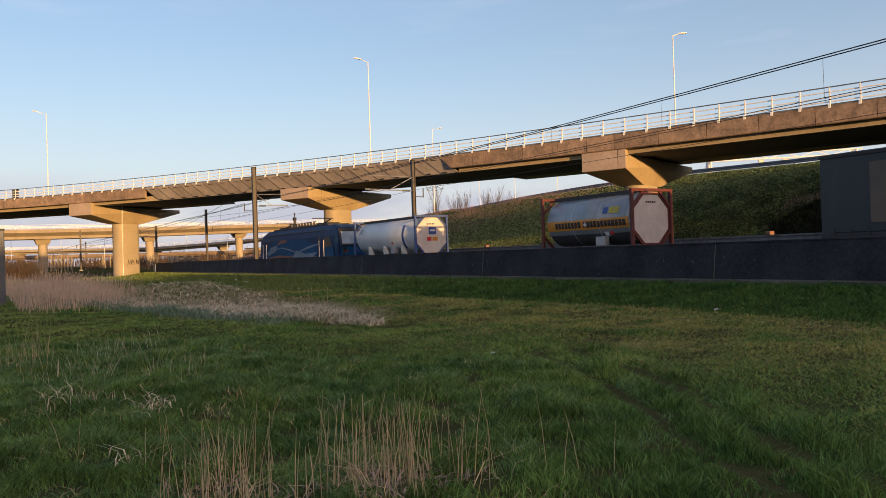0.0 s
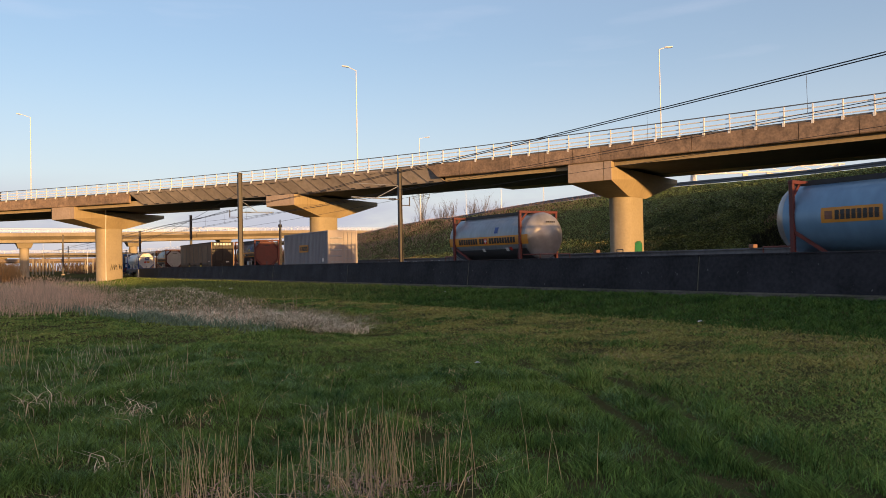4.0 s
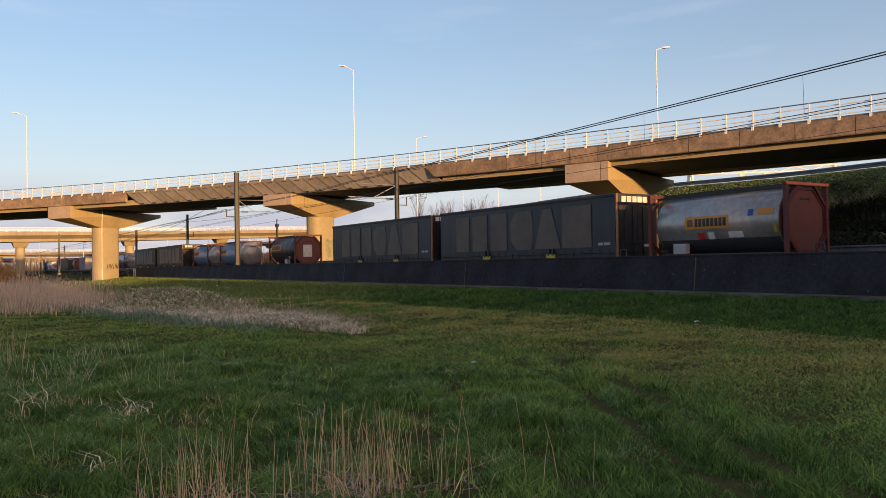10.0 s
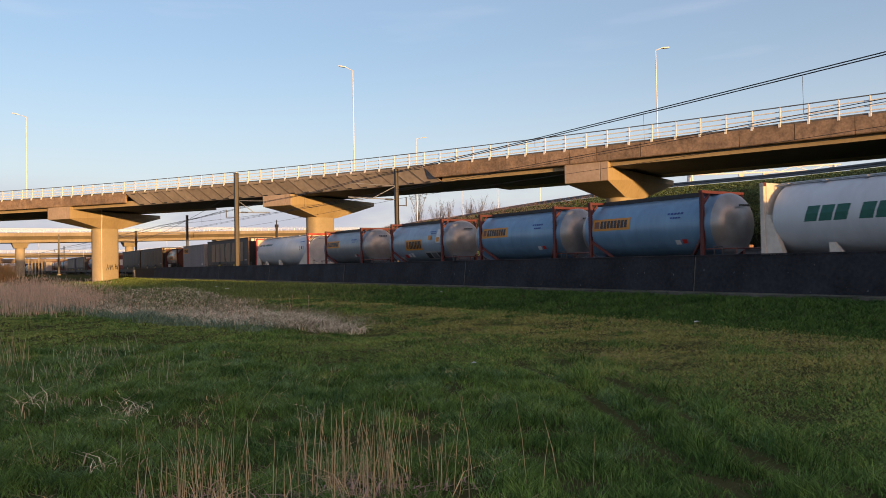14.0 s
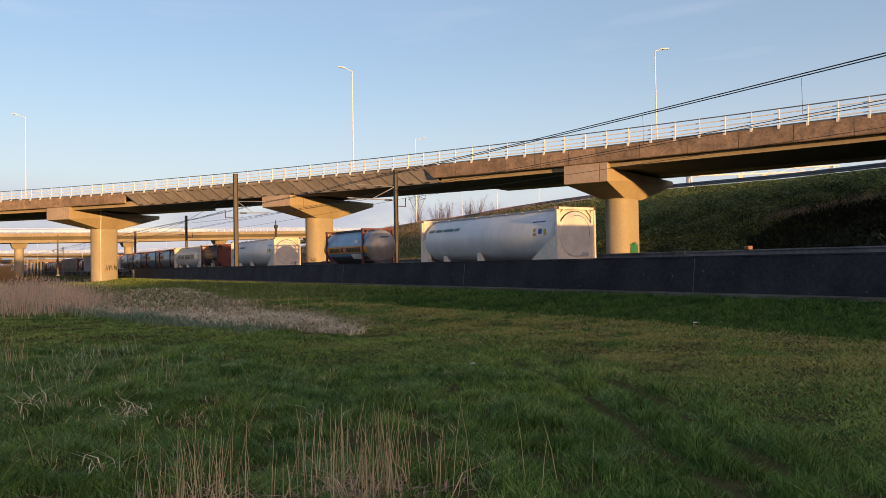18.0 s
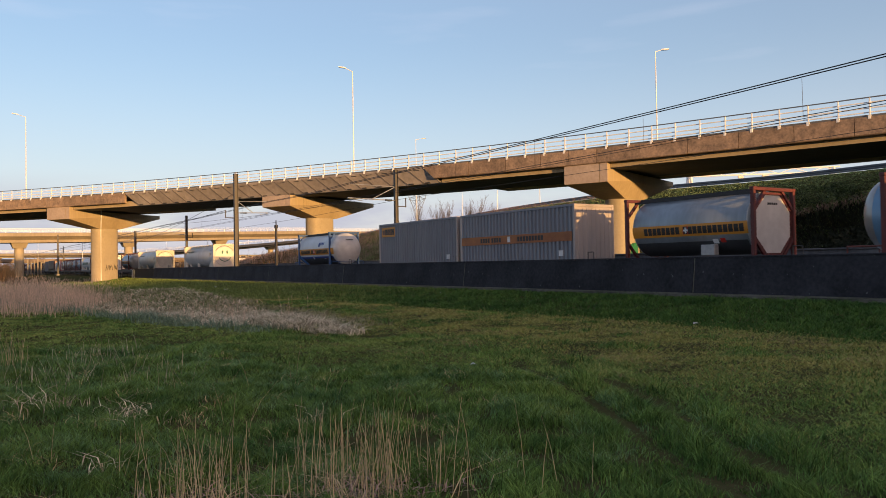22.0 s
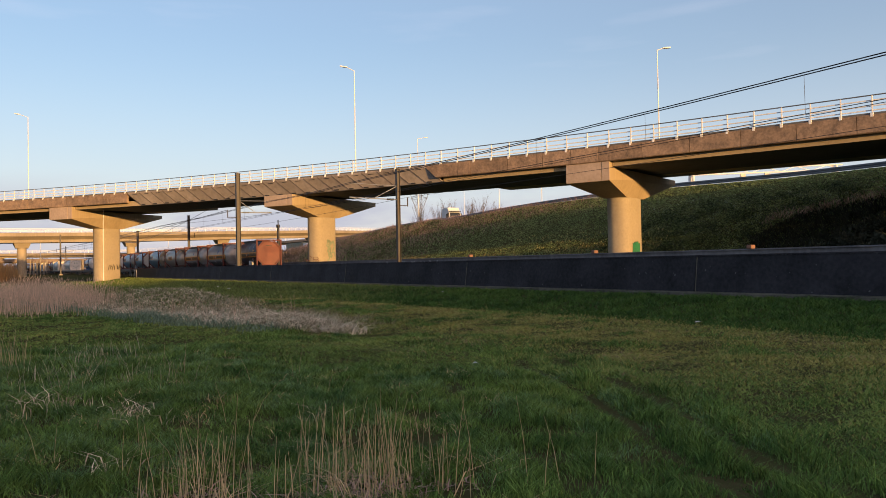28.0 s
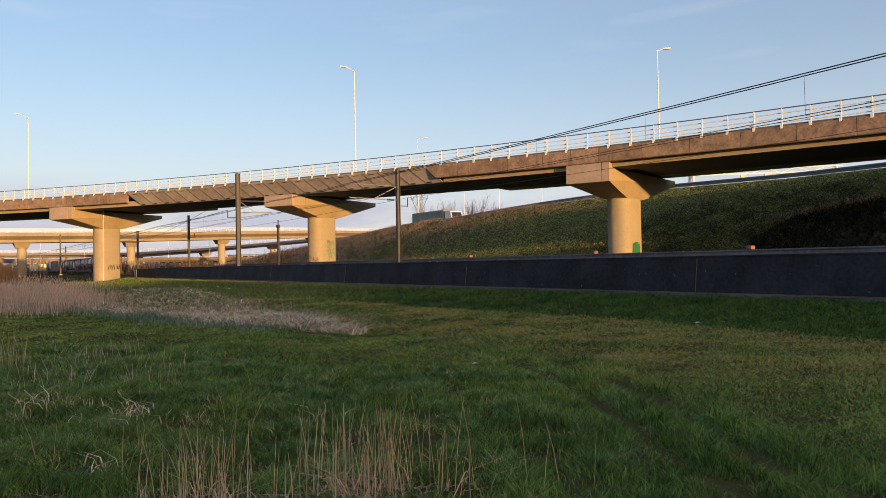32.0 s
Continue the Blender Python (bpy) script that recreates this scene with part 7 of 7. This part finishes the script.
def lawns():
    wedge = in_view
    rough = lambda x, y, g: wedge(x, y) & (rough_line(x, y) > g.normal(0, 0.35, len(x))) & (g.uniform(0, 1, len(x)) < 0.06 + 0.94 * clumps(x * 3.6 + 1, y * 3.4) ** 1.4)
    p = scatter(1300000, -24, -1.2, -3, 9, 1, rough, 8.0)
    v, f = blades(p, 0.108, 0.0080, 0.5, 0.4, 11, 7.0, 0.6)
    cloud("long_grass", v, f, BLADE, "long uneven dark green grass", "grass")
    g = np.random.default_rng(81)
    c = np.stack([g.uniform(-17, -2, 1500), g.uniform(-0.6, 7, 1500)], -1)
    c = c[(rough_line(c[:, 0], c[:, 1]) > 0) & in_view(c[:, 0], c[:, 1]) & (c[:, 0] < -5.2 + g.normal(0, 0.6, len(c)))]
    for name, part_of, material, label in (("light_tufts", c[::2], BLADE_LIGHT, "lighter blue-green tufts in the long grass"), ("yellow_tufts", c[1::4], BLADE_LAWN, "yellowish green tufts in the long grass")):
        p = tufts([tuple(q) for q in part_of], [90] * len(part_of), 0.11, 82)
        v, f = blades(p, 0.115, 0.0075, 0.7, 0.6, 83, 7.0, 0.5)
        cloud(name, v, f, material, label, "grass")
    p = scatter(1300000, -48, -2, -3, 16.5, 2, lambda x, y, g: wedge(x, y) & (rough_line(x, y) < g.normal(0.2, 0.5, len(x))) & (y < 15.5 + 0.5 * np.sin(x * 0.31) + g.normal(0, 0.6, len(x))), 10.0)
    g = np.random.default_rng(17)
    worn = g.uniform(0, 1, len(p)) < 0.08 + 0.92 * ease(7.4, 10.8, p[:, 1] + 0.5 * np.sin(p[:, 0] * 0.6) + 0.12 * np.minimum(p[:, 0] + 12, 0) * -1) * (0.6 + 0.4 * clumps(p[:, 0] * 0.5, p[:, 1] * 0.9))
    for name, q, material, label in (("mown_grass", p[worn], BLADE_MOWN, "short mown yellowish green grass"), ("lawn_grass", p[~worn], BLADE_LAWN, "short mown green grass")):
        v, f = blades(q, 0.048, 0.0165, 1.0, 0.5, 12, 10.0)
        cloud(name, v, f, material, label, "grass")
    # longer tussocks and thatch in the mown strip
    g = np.random.default_rng(91)
    c = np.stack([g.uniform(-34, -2.5, 480), g.uniform(2, 14.5, 480)], -1)
    c = c[(rough_line(c[:, 0], c[:, 1]) < 0.3) & in_view(c[:, 0], c[:, 1]) & (clumps(c[:, 0] * 0.45 + 2, c[:, 1] * 0.8) > 0.4)]
    p = tufts([tuple(q) for q in c], [110] * len(c), 0.2, 92)
    v, f = blades(p, 0.095, 0.009, 0.7, 0.5, 93, 9.0, 0.5)
    cloud("tussocks", v, f, BLADE, "darker green tussocks in the mown grass", "grass")
    p = scatter(150000, -30, -3, 6.5, 15.2, 94, lambda x, y, g: in_view(x, y) & (rough_line(x, y) < -1) & (g.uniform(0, 1, len(x)) < 1.6 * (clumps(x * 0.7 + 3, y * 1.3) - 0.45)), 12.0)
    v, f = blades(p, 0.05, 0.010, 1.6, 0.9, 95, 10.0)
    cloud("thatch", v, f, THATCH, "brown dead thatch showing in the mown grass", "dead grass")
    p = scatter(50000, -40, 30, -30, 18.5, 6, lambda x, y, g: ~wedge(x, y) | (x > -2))
    v, f = blades(p, 0.10, 0.06, 0.8, 0.5, 16)
    near = scatter(52000, -12, 8, -9, 12, 7, lambda x, y, g: ~wedge(x, y) | (x > -2))
    v2, f2 = blades(near, 0.09, 0.04, 1.0, 0.5, 18)
    v, f = np.concatenate([v, v2]), np.concatenate([f, f2 + len(v)])
    cloud("meadow_grass", v, f, BLADE_LAWN, "short meadow grass all round", "grass")
    p = scatter(300000, -60, -5, 14.6, 19.66, 3, lambda x, y, g: wedge(x, y) & (g.uniform(0, 1, len(x)) < ease(-46, -24, x)) & (y > 15.1 + 0.5 * np.sin(x * 0.31) + g.normal(0, 0.6, len(x))), 15.0)
    v, f = blades(p, 0.12, 0.019, 0.7, 0.5, 13, 16.0, 0.45)
    cloud("bank_grass", v, f, BLADE_BANK, "darker green grass on the bank below the wall", "grass")
    p = scatter(200000, -110, -22, -2, 19.6, 4, lambda x, y, g: wedge(x, y) & ((x < -36) | (y > 14.5)) & (g.uniform(0, 1, len(x)) < 1 - ease(-46, -24, x)), 40.0)
    v, f = blades(p, 0.14, 0.04, 0.6, 0.3, 14, 40.0)
    cloud("far_grass", v, f, BLADE_FAR, "green grass farther along the bank", "grass")
    p = scatter(470000, -150, 0, 48, 69, 5, lambda x, y, g: wedge(x, y) & (g.uniform(0, 1, len(x)) < 0.3 + 0.7 * ease(-105, -68, x)), 70.0)
    v, f = blades(p, 0.075, 0.095, 1.2, 0.9, 15, 60.0, 0.2)
    cloud("embankment_grass", v, f, BLADE_SLOPE, "rough green grass on the embankment slope", "grass")


lawns()


def stems(xy, h, r, lean, seed, plume=0.0):
    """Thin upright stems, each a three-sided rod in two pieces, some with a plume."""
    g = np.random.default_rng(seed)
    n = len(xy)
    z = land(xy[:, 0], xy[:, 1])
    a = g.uniform(0, 2 * np.pi, n)
    hh = h * g.uniform(0.5, 1.2, n)
    out = np.stack([np.cos(a), np.sin(a), np.zeros(n)], -1) * (lean * g.uniform(0.1, 1.4, n) * hh)[:, None]
    base = np.stack([xy[:, 0], xy[:, 1], z - 0.02], -1)
    up = np.array([0, 0, 1.0])
    pts = [base, base + out * 0.4 + up * (hh * 0.55)[:, None], base + out + up * hh[:, None]]
    rr = [r, r * 0.75, r * 0.35]
    if plume:
        pts += [base + out * 1.15 + up * (hh * 1.06)[:, None], base + out * 1.35 + up * (hh * 1.15)[:, None]]
        rr += [plume, plume * 0.2]
    v = []
    for p, q in zip(pts, rr):
        for k in range(3):
            t = 2 * np.pi * k / 3
            v.append(p + np.array([np.cos(t), np.sin(t), 0]) * q)
    v = np.stack(v, 1)
    m = v.shape[1]
    f = []
    for j in range(len(pts) - 1):
        for k in range(3):
            f.append([3 * j + k, 3 * j + (k + 1) % 3, 3 * j + 3 + (k + 1) % 3, 3 * j + 3 + k])
    f = np.array(f)
    return v.reshape(-1, 3), (np.arange(n)[:, None, None] * m + f[None]).reshape(-1, 4)


def leaf_heaps(centres, r, per, size, seed):
    """Heaps of small leaves, one face each, standing on the ground."""
    g = np.random.default_rng(seed)
    n = len(centres) * per
    c = np.repeat(np.asarray(centres), per, 0)
    d = g.normal(0, 1, (n, 3))
    d = d / np.linalg.norm(d, axis=1)[:, None] * (g.uniform(0.35, 1.05, n) * r)[:, None]
    p = np.stack([c[:, 0] + d[:, 0], c[:, 1] + d[:, 1], land(c[:, 0], c[:, 1]) + 0.55 * r + d[:, 2] * 0.85], -1)
    a = g.normal(0, size, (n, 3))
    b = g.normal(0, size, (n, 3))
    v = np.stack([p - a * 0.6, p + b, p + a], 1).reshape(-1, 3)
    return v, np.arange(3 * n).reshape(-1, 3)


def dry_plants():
    # tall reeds by the ditch
    p = scatter(17000, -62, -25, 1.0, 9.5, 21, lambda x, y, g: (g.uniform(0, 1, len(x)) < 0.25 + 0.75 * clumps(x * 0.9, y * 1.1)) & (y > 1.2) & (y < 3.4 + (-28 - x) * 0.26 + 0.6 * np.sin(x)) & (x < -27.5 - 0.25 * np.abs(y - 3) - 4.0 * g.uniform(0, 1, len(x)) ** 0.5) & (g.uniform(0, 1, len(x)) < 0.1 + 0.8 * (1 - ease(3.6, 7.2, y + 0.1 * (x + 40)))))
    v, f = stems(p, 0.92 * (0.55 + 0.6 * clumps(p[:, 0] * 0.55 + 2, p[:, 1] * 0.9)), 0.0055, 0.3, 22, 0.011)
    cloud("reeds", v, f, REED, "tall dry tan reeds with feathery plumes", "reeds")
    p = scatter(600, -36, -21, 3.4, 9.5, 25, lambda x, y, g: np.abs(y - (9.2 + (x + 17.8) * 0.38)) < 0.9 + 0.04 * (-18 - x))
    v, f = stems(p, 0.6, 0.006, 0.35, 26, 0.010)
    cloud("sparse_reeds", v, f, REED, "thin scattered dry reeds by the ditch", "reeds")
    # pale flattened grass along the ditch
    def strip(x, y, g):
        lo = np.where(x < -18.0, 6.75 + (x + 18.0) * 0.17, 6.75 + (x + 18.0) * 0.6)
        hi = 8.4 - (x + 16.8) * 0.155
        return (x < -16.2) & (y > lo) & (y < hi) & (g.uniform(0, 1, len(x)) < (0.35 + 0.65 * clumps(x * 1.1, y * 1.5)) * (0.2 + 0.8 * ease(-36, -24, x)))
    p = scatter(300000, -62, -16.2, 0, 19, 23, strip, 32.0)
    v, f = blades(p, 0.24, 0.02, 2.2, 1.3, 24, 18.0, 0.75)
    cloud("pale_grass", v, f, PALE_GRASS, "pale flattened dead grass beside the ditch", "grass")
    p = scatter(60000, -44, -16, 0, 12, 27, lambda x, y, g: (x < -17.6) & (np.abs(y - (5.95 + (x + 20.5) * 0.19)) < 0.45 + 0.25 * np.sin(x * 0.7) + g.normal(0, 0.25, len(x))), 26.0)
    v, f = blades(p, 0.27, 0.016, 0.7, 0.5, 28, 18.0, 0.4)
    cloud("blue_green_grass", v, f, BLUE_BLADE, "tall blue-green grass at the near edge of the ditch", "grass")
    p = scatter(26000, -58, -17.5, 3.5, 12, 96, lambda x, y, g: (y > 6.6 + (x + 20.5) * 0.16) & (y < 9.8 - (x + 17.8) * 0.12) & (g.uniform(0, 1, len(x)) < 0.35 + 0.65 * clumps(x * 0.8 + 2, y * 1.2)), 30.0)
    v, f = blades(p, 0.26, 0.02, 1.0, 0.7, 97, 20.0, 0.5)
    cloud("ditch_plants", v, f, DITCH_BUSH, "dull green and brown low plants in the ditch", "plants")
    # dry stems in the near grass
    g = np.random.default_rng(31)
    c1 = [(-5.0, 2.4), (-4.8, 2.15), (-4.6, 2.55), (-5.3, 2.6), (-4.5, 2.3), (-4.9, 2.8), (-5.6, 2.35), (-4.5, 1.25), (-4.7, 1.35), (-5.4, 1.4), (-5.0, 1.3), (-14.7, 0.75), (-14.0, 0.6), (-4.4, 2.85), (-4.3, 3.1), (-5.8, 1.6)]
    p = tufts(c1, [19, 17, 23, 13, 18, 10, 10, 17, 18, 13, 14, 18, 16, 3, 3, 6], 0.19, 32)
    v, f = stems(p, 0.58, 0.0032, 0.17, 33)
    cloud("dry_stems", v, f, STRAW, "thin dry straw-coloured stems in the grass", "dry stems")
    p = tufts(c1, [9, 8, 10, 6, 9, 5, 5, 8, 9, 6, 8, 8, 8, 2, 2, 3], 0.22, 38)
    v, f = blades(p, 0.26, 0.008, 0.9, 0.9, 39)
    cloud("dry_leaves", v, f, STRAW, "bent dry leaves among the straw stems", "dry stems")
    p = tufts(c1[:10], [90] * 10, 0.22, 70)
    v, f = blades(p, 0.10, 0.014, 1.8, 1.2, 71)
    cloud("dead_litter", v, f, SCRUB, "brown dead leaves lying under the straw stems", "dead leaves")
    c2 = np.stack([g.uniform(-13, -3, 30), g.uniform(-0.5, 4.2, 30)], -1)
    c2 = c2[rough_line(c2[:, 0], c2[:, 1]) > 0.5]
    p = tufts([tuple(q) for q in c2], [2] * len(c2), 0.1, 34)
    v, f = stems(p, 0.42, 0.0026, 0.55, 35)
    cloud("loose_stems", v, f, STRAW, "scattered dry stems in the grass", "dry stems")
    # grey dead stems and flecks among the long grass
    c4 = [(g.uniform(-15.5, -10.5), g.uniform(0.5, 2.9)) for i in range(34)]
    p = tufts(c4, [4] * 34, 0.25, 61)
    v, f = stems(p, 0.32, 0.003, 0.5, 62)
    cloud("grey_dead_stems", v, f, PALE_GRASS, "thin grey dead stems in the long grass", "dry stems")
    p = tufts([(-9.65, 0.95), (-9.5, 1.1), (-9.8, 0.8), (-9.4, 0.75)], [24, 18, 18, 12], 0.13, 63)
    v, f = blades(p, 0.24, 0.011, 0.7, 0.7, 64)
    cloud("whitish_tuft", v, f, PALE_GRASS, "whitish dead plant tuft in the grass", "grass")
    p = scatter(26000, -20, -2.5, -1, 7, 65, lambda x, y, g: in_view(x, y) & (rough_line(x, y) > 0.2) & (clumps(x * 2.1 + 4, y * 2.4) > 0.72) & (x + 0.9 * y < -0.9), 8.0)
    v, f = blades(p, 0.11, 0.007, 0.9, 0.6, 66, 8.0)
    cloud("dead_flecks", v, f, STRAW, "short dead leaves among the green grass", "grass")
    c3 = [(-8.6, 1.55), (-8.2, 1.65), (-8.9, 1.5), (-6.6, 1.0), (-7.4, 3.2), (-6.2, 2.6)]
    p = tufts(c3, [30, 22, 20, 20, 14, 14], 0.12, 36)
    v, f = blades(p, 0.19, 0.012, 1.0, 0.8, 37)
    cloud("dead_grass_tufts", v, f, PALE_GRASS, "dead pale grass tufts among the green", "grass")
    # brown scrub on the far embankment
    p = scatter(62000, -222, -56, 50, 69, 41, lambda x, y, g: g.uniform(0, 1, len(x)) < np.clip((-90 + 34 * ease(57, 68, y) - x) / 34.0, 0.0, 1) * (0.2 + 0.8 * clumps(x * 0.35, y * 0.5)))
    v, f = stems(p, 0.55, 0.011, 0.9, 42)
    cloud("scrub", v, f, SCRUB, "brown leafless scrub on the embankment", "scrub")
    ridge = lambda x: 60.4 + np.minimum(x + 37.5, 8) * 0.28
    p = scatter(16000, -44, 10, 57, 65, 43, lambda x, y, g: (np.abs(y - 0.5 - ridge(x)) < 0.6 + g.normal(0, 0.3, len(x))) & (x > -41))
    v, f = blades(p, 0.6, 0.04, 0.8, 0.6, 44)
    cloud("brown_bracken", v, f, SCRUB, "brown dead plants along the slope", "scrub")
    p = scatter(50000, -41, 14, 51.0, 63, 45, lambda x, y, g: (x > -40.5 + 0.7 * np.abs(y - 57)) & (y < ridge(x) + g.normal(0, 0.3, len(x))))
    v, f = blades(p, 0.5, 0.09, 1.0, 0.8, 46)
    cloud("bramble_thicket", v, f, SHADE_BRAMBLE, "bramble thicket at the foot of the slope, coloured dark for shade", "bramble")
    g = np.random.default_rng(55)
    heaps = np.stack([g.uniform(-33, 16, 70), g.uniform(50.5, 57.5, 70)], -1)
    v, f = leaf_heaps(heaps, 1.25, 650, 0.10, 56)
    # unseen hedge added right of the view to shade the slope foot
    unseen_hedge = np.stack([g.uniform(-27, 16, 70), g.uniform(50.5, 56.5, 70)], -1)
    v2, f2 = leaf_heaps(unseen_hedge, 1.9, 900, 0.2, 59)
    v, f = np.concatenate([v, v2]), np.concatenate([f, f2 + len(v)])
    cloud("tall_thicket", v, f, SHADE_BRAMBLE, "tall thicket below the slope, coloured almost black for shade, partly unseen", "bramble")
    p = scatter(75000, -62, -34, 52.5, 66, 57, lambda x, y, g: (g.uniform(0, 1, len(x)) < 0.1 + 0.8 * clumps(x * 0.8, y * 0.9)) & (x > -59 + 0.9 * np.abs(y - 58) + g.normal(0, 1.2, len(x))) & (y < 65 + 0.15 * (x + 45) + g.normal(0, 0.8, len(x))))
    v, f = blades(p, 0.16, 0.07, 1.1, 0.7, 58)
    cloud("leafy_ground_cover", v, f, IVY, "dark glossy leafy ground cover on the slope", "plants")
    p = scatter(1900, -76, -50, 54.6, 59.4, 47, lambda x, y, g: (x + 1.6 * y > 19.5 + g.normal(0, 3, len(x))) & (g.uniform(0, 1, len(x)) < 0.1 + 0.9 * clumps(x * 0.9, y * 1.3) ** 2))
    v, f = blades(p, 0.20, 0.065, 0.4, 0.5, 48)
    cloud("daffodils", v, f, DAFFODIL, "pale yellow flowers at the foot of the slope", "flowers")
    p = scatter(90000, -150, -50, 51.0, 57.2, 101, lambda x, y, g: (y < 54.6 + 1.5 * np.sin(x * 0.21) * np.sin(x * 0.09 + 1) + 2.2 * ease(-85, -62, x) + g.normal(0, 0.5, len(x))) & (g.uniform(0, 1, len(x)) < 0.1 + 0.9 * clumps(x * 0.7, y * 1.1)))
    v, f = blades(p, 0.14, 0.07, 1.2, 0.9, 102)
    cloud("foot_grass", v, f, FOOT_GRASS, "dry tan and olive grass along the slope foot, tinted warm for sun", "grass")
    p = scatter(2400, -60, -34, 54, 65, 49, lambda x, y, g: g.uniform(0, 1, len(x)) < clumps(x * 0.6, y * 0.7))
    v, f = blades(p, 0.18, 0.065, 1.1, 0.7, 50)
    cloud("pale_leaves", v, f, PALE_LEAF, "pale leafy plants scattered on the slope", "plants")
    # low scrub and hedges in the distance
    p = scatter(26000, -330, -118, -45, 60, 51, lambda x, y, g: (np.abs(y - 24) > 4.5) & (clumps(x * 0.09, y * 0.14) > 0.7) & ((y < 6) | (y > 31)))
    v, f = stems(p, 2.6, 0.05, 0.4, 52)
    cloud("far_scrub", v, f, SHRUB, "distant brown leafless scrub", "scrub")
    p = scatter(2600, -175, -130, 3.0, 8.5, 67, lambda x, y, g: g.uniform(0, 1, len(x)) < 0.2 + 0.8 * clumps(x * 0.3, y * 0.5))
    v, f = stems(p, 2.9, 0.018, 0.5, 68)
    cloud("bare_bushes", v, f, TWIG, "bare brown bushes behind the reeds", "bushes")
    p = scatter(9000, -900, -480, -350, 500, 53, lambda x, y, g: (np.abs(y - 24) > 8) & (clumps(x * 0.02, y * 0.03) > 0.45))
    v, f = stems(p, 9, 0.3, 0.4, 54)
    cloud("far_trees", v, f, SHRUB, "distant leafless woods on the horizon", "trees")


dry_plants()

for i, (x, y, w) in enumerate(((-9.04, 6.24, 0.1), (-11.9, 14.6, 0.12), (-52, 15.6, 0.3), (-57, 16.4, 0.25), (-27.5, 17.6, 0.16))):
    m = Mesh().add([(0, 0, 0.02), (w, 0.02, 0.04), (w * 1.1, w * 0.5, 0.025), (w * 0.1, w * 0.4, 0.045), (w * 0.7, w * 0.2, 0.055)], [(0, 1, 4), (1, 2, 4), (2, 3, 4), (3, 0, 4), (3, 2, 1, 0)])
    tagged(part("litter", m, LITTER, at=pose(x, y, float(land(x, y)) + 0.085, 0, 0, 40 * i)), "crumpled white scrap of litter in the grass", "litter", "litter in the grass")


# ---- what moves ----
def motions():
    times = [2.0 * i for i in range(17)]
    for ob, off, z in MOVING:
        walk(ob, [(t, pose(off - gone(t), TRACK_Y, z)) for t in times])
    for ob, place in ((LORRY_A, lambda t: -103.6 + 20.6 * (t - 29) + (1.45 * (t - 29) ** 2 if t > 29 else 1.3 * max(t - 29, -2) ** 2)), (LORRY_B, lambda t: -139.0 + 16.8 * (t - 31))):
        rows = []
        for t in [1.0 * i for i in range(33)]:
            x = place(t)
            rows.append((t, pose(x, 76.0, float(land(x, 75)) + 0.06)))
        walk(ob, rows)
    for ob, s0, t0, v in ((CAR_A, -57.0, 9.0, 19.0), (CAR_B, -69.0, 19.0, 19.0)):
        rows = []
        for t in [1.0 * i for i in range(33)]:
            s = min(max(s0 + v * (t - t0), -122), 56)
            x, y, h = edge(s, 10.8)
            rows.append((t, pose(x, y, DECK_Z, 0, 0, math.degrees(h))))
        walk(ob, rows)


motions()
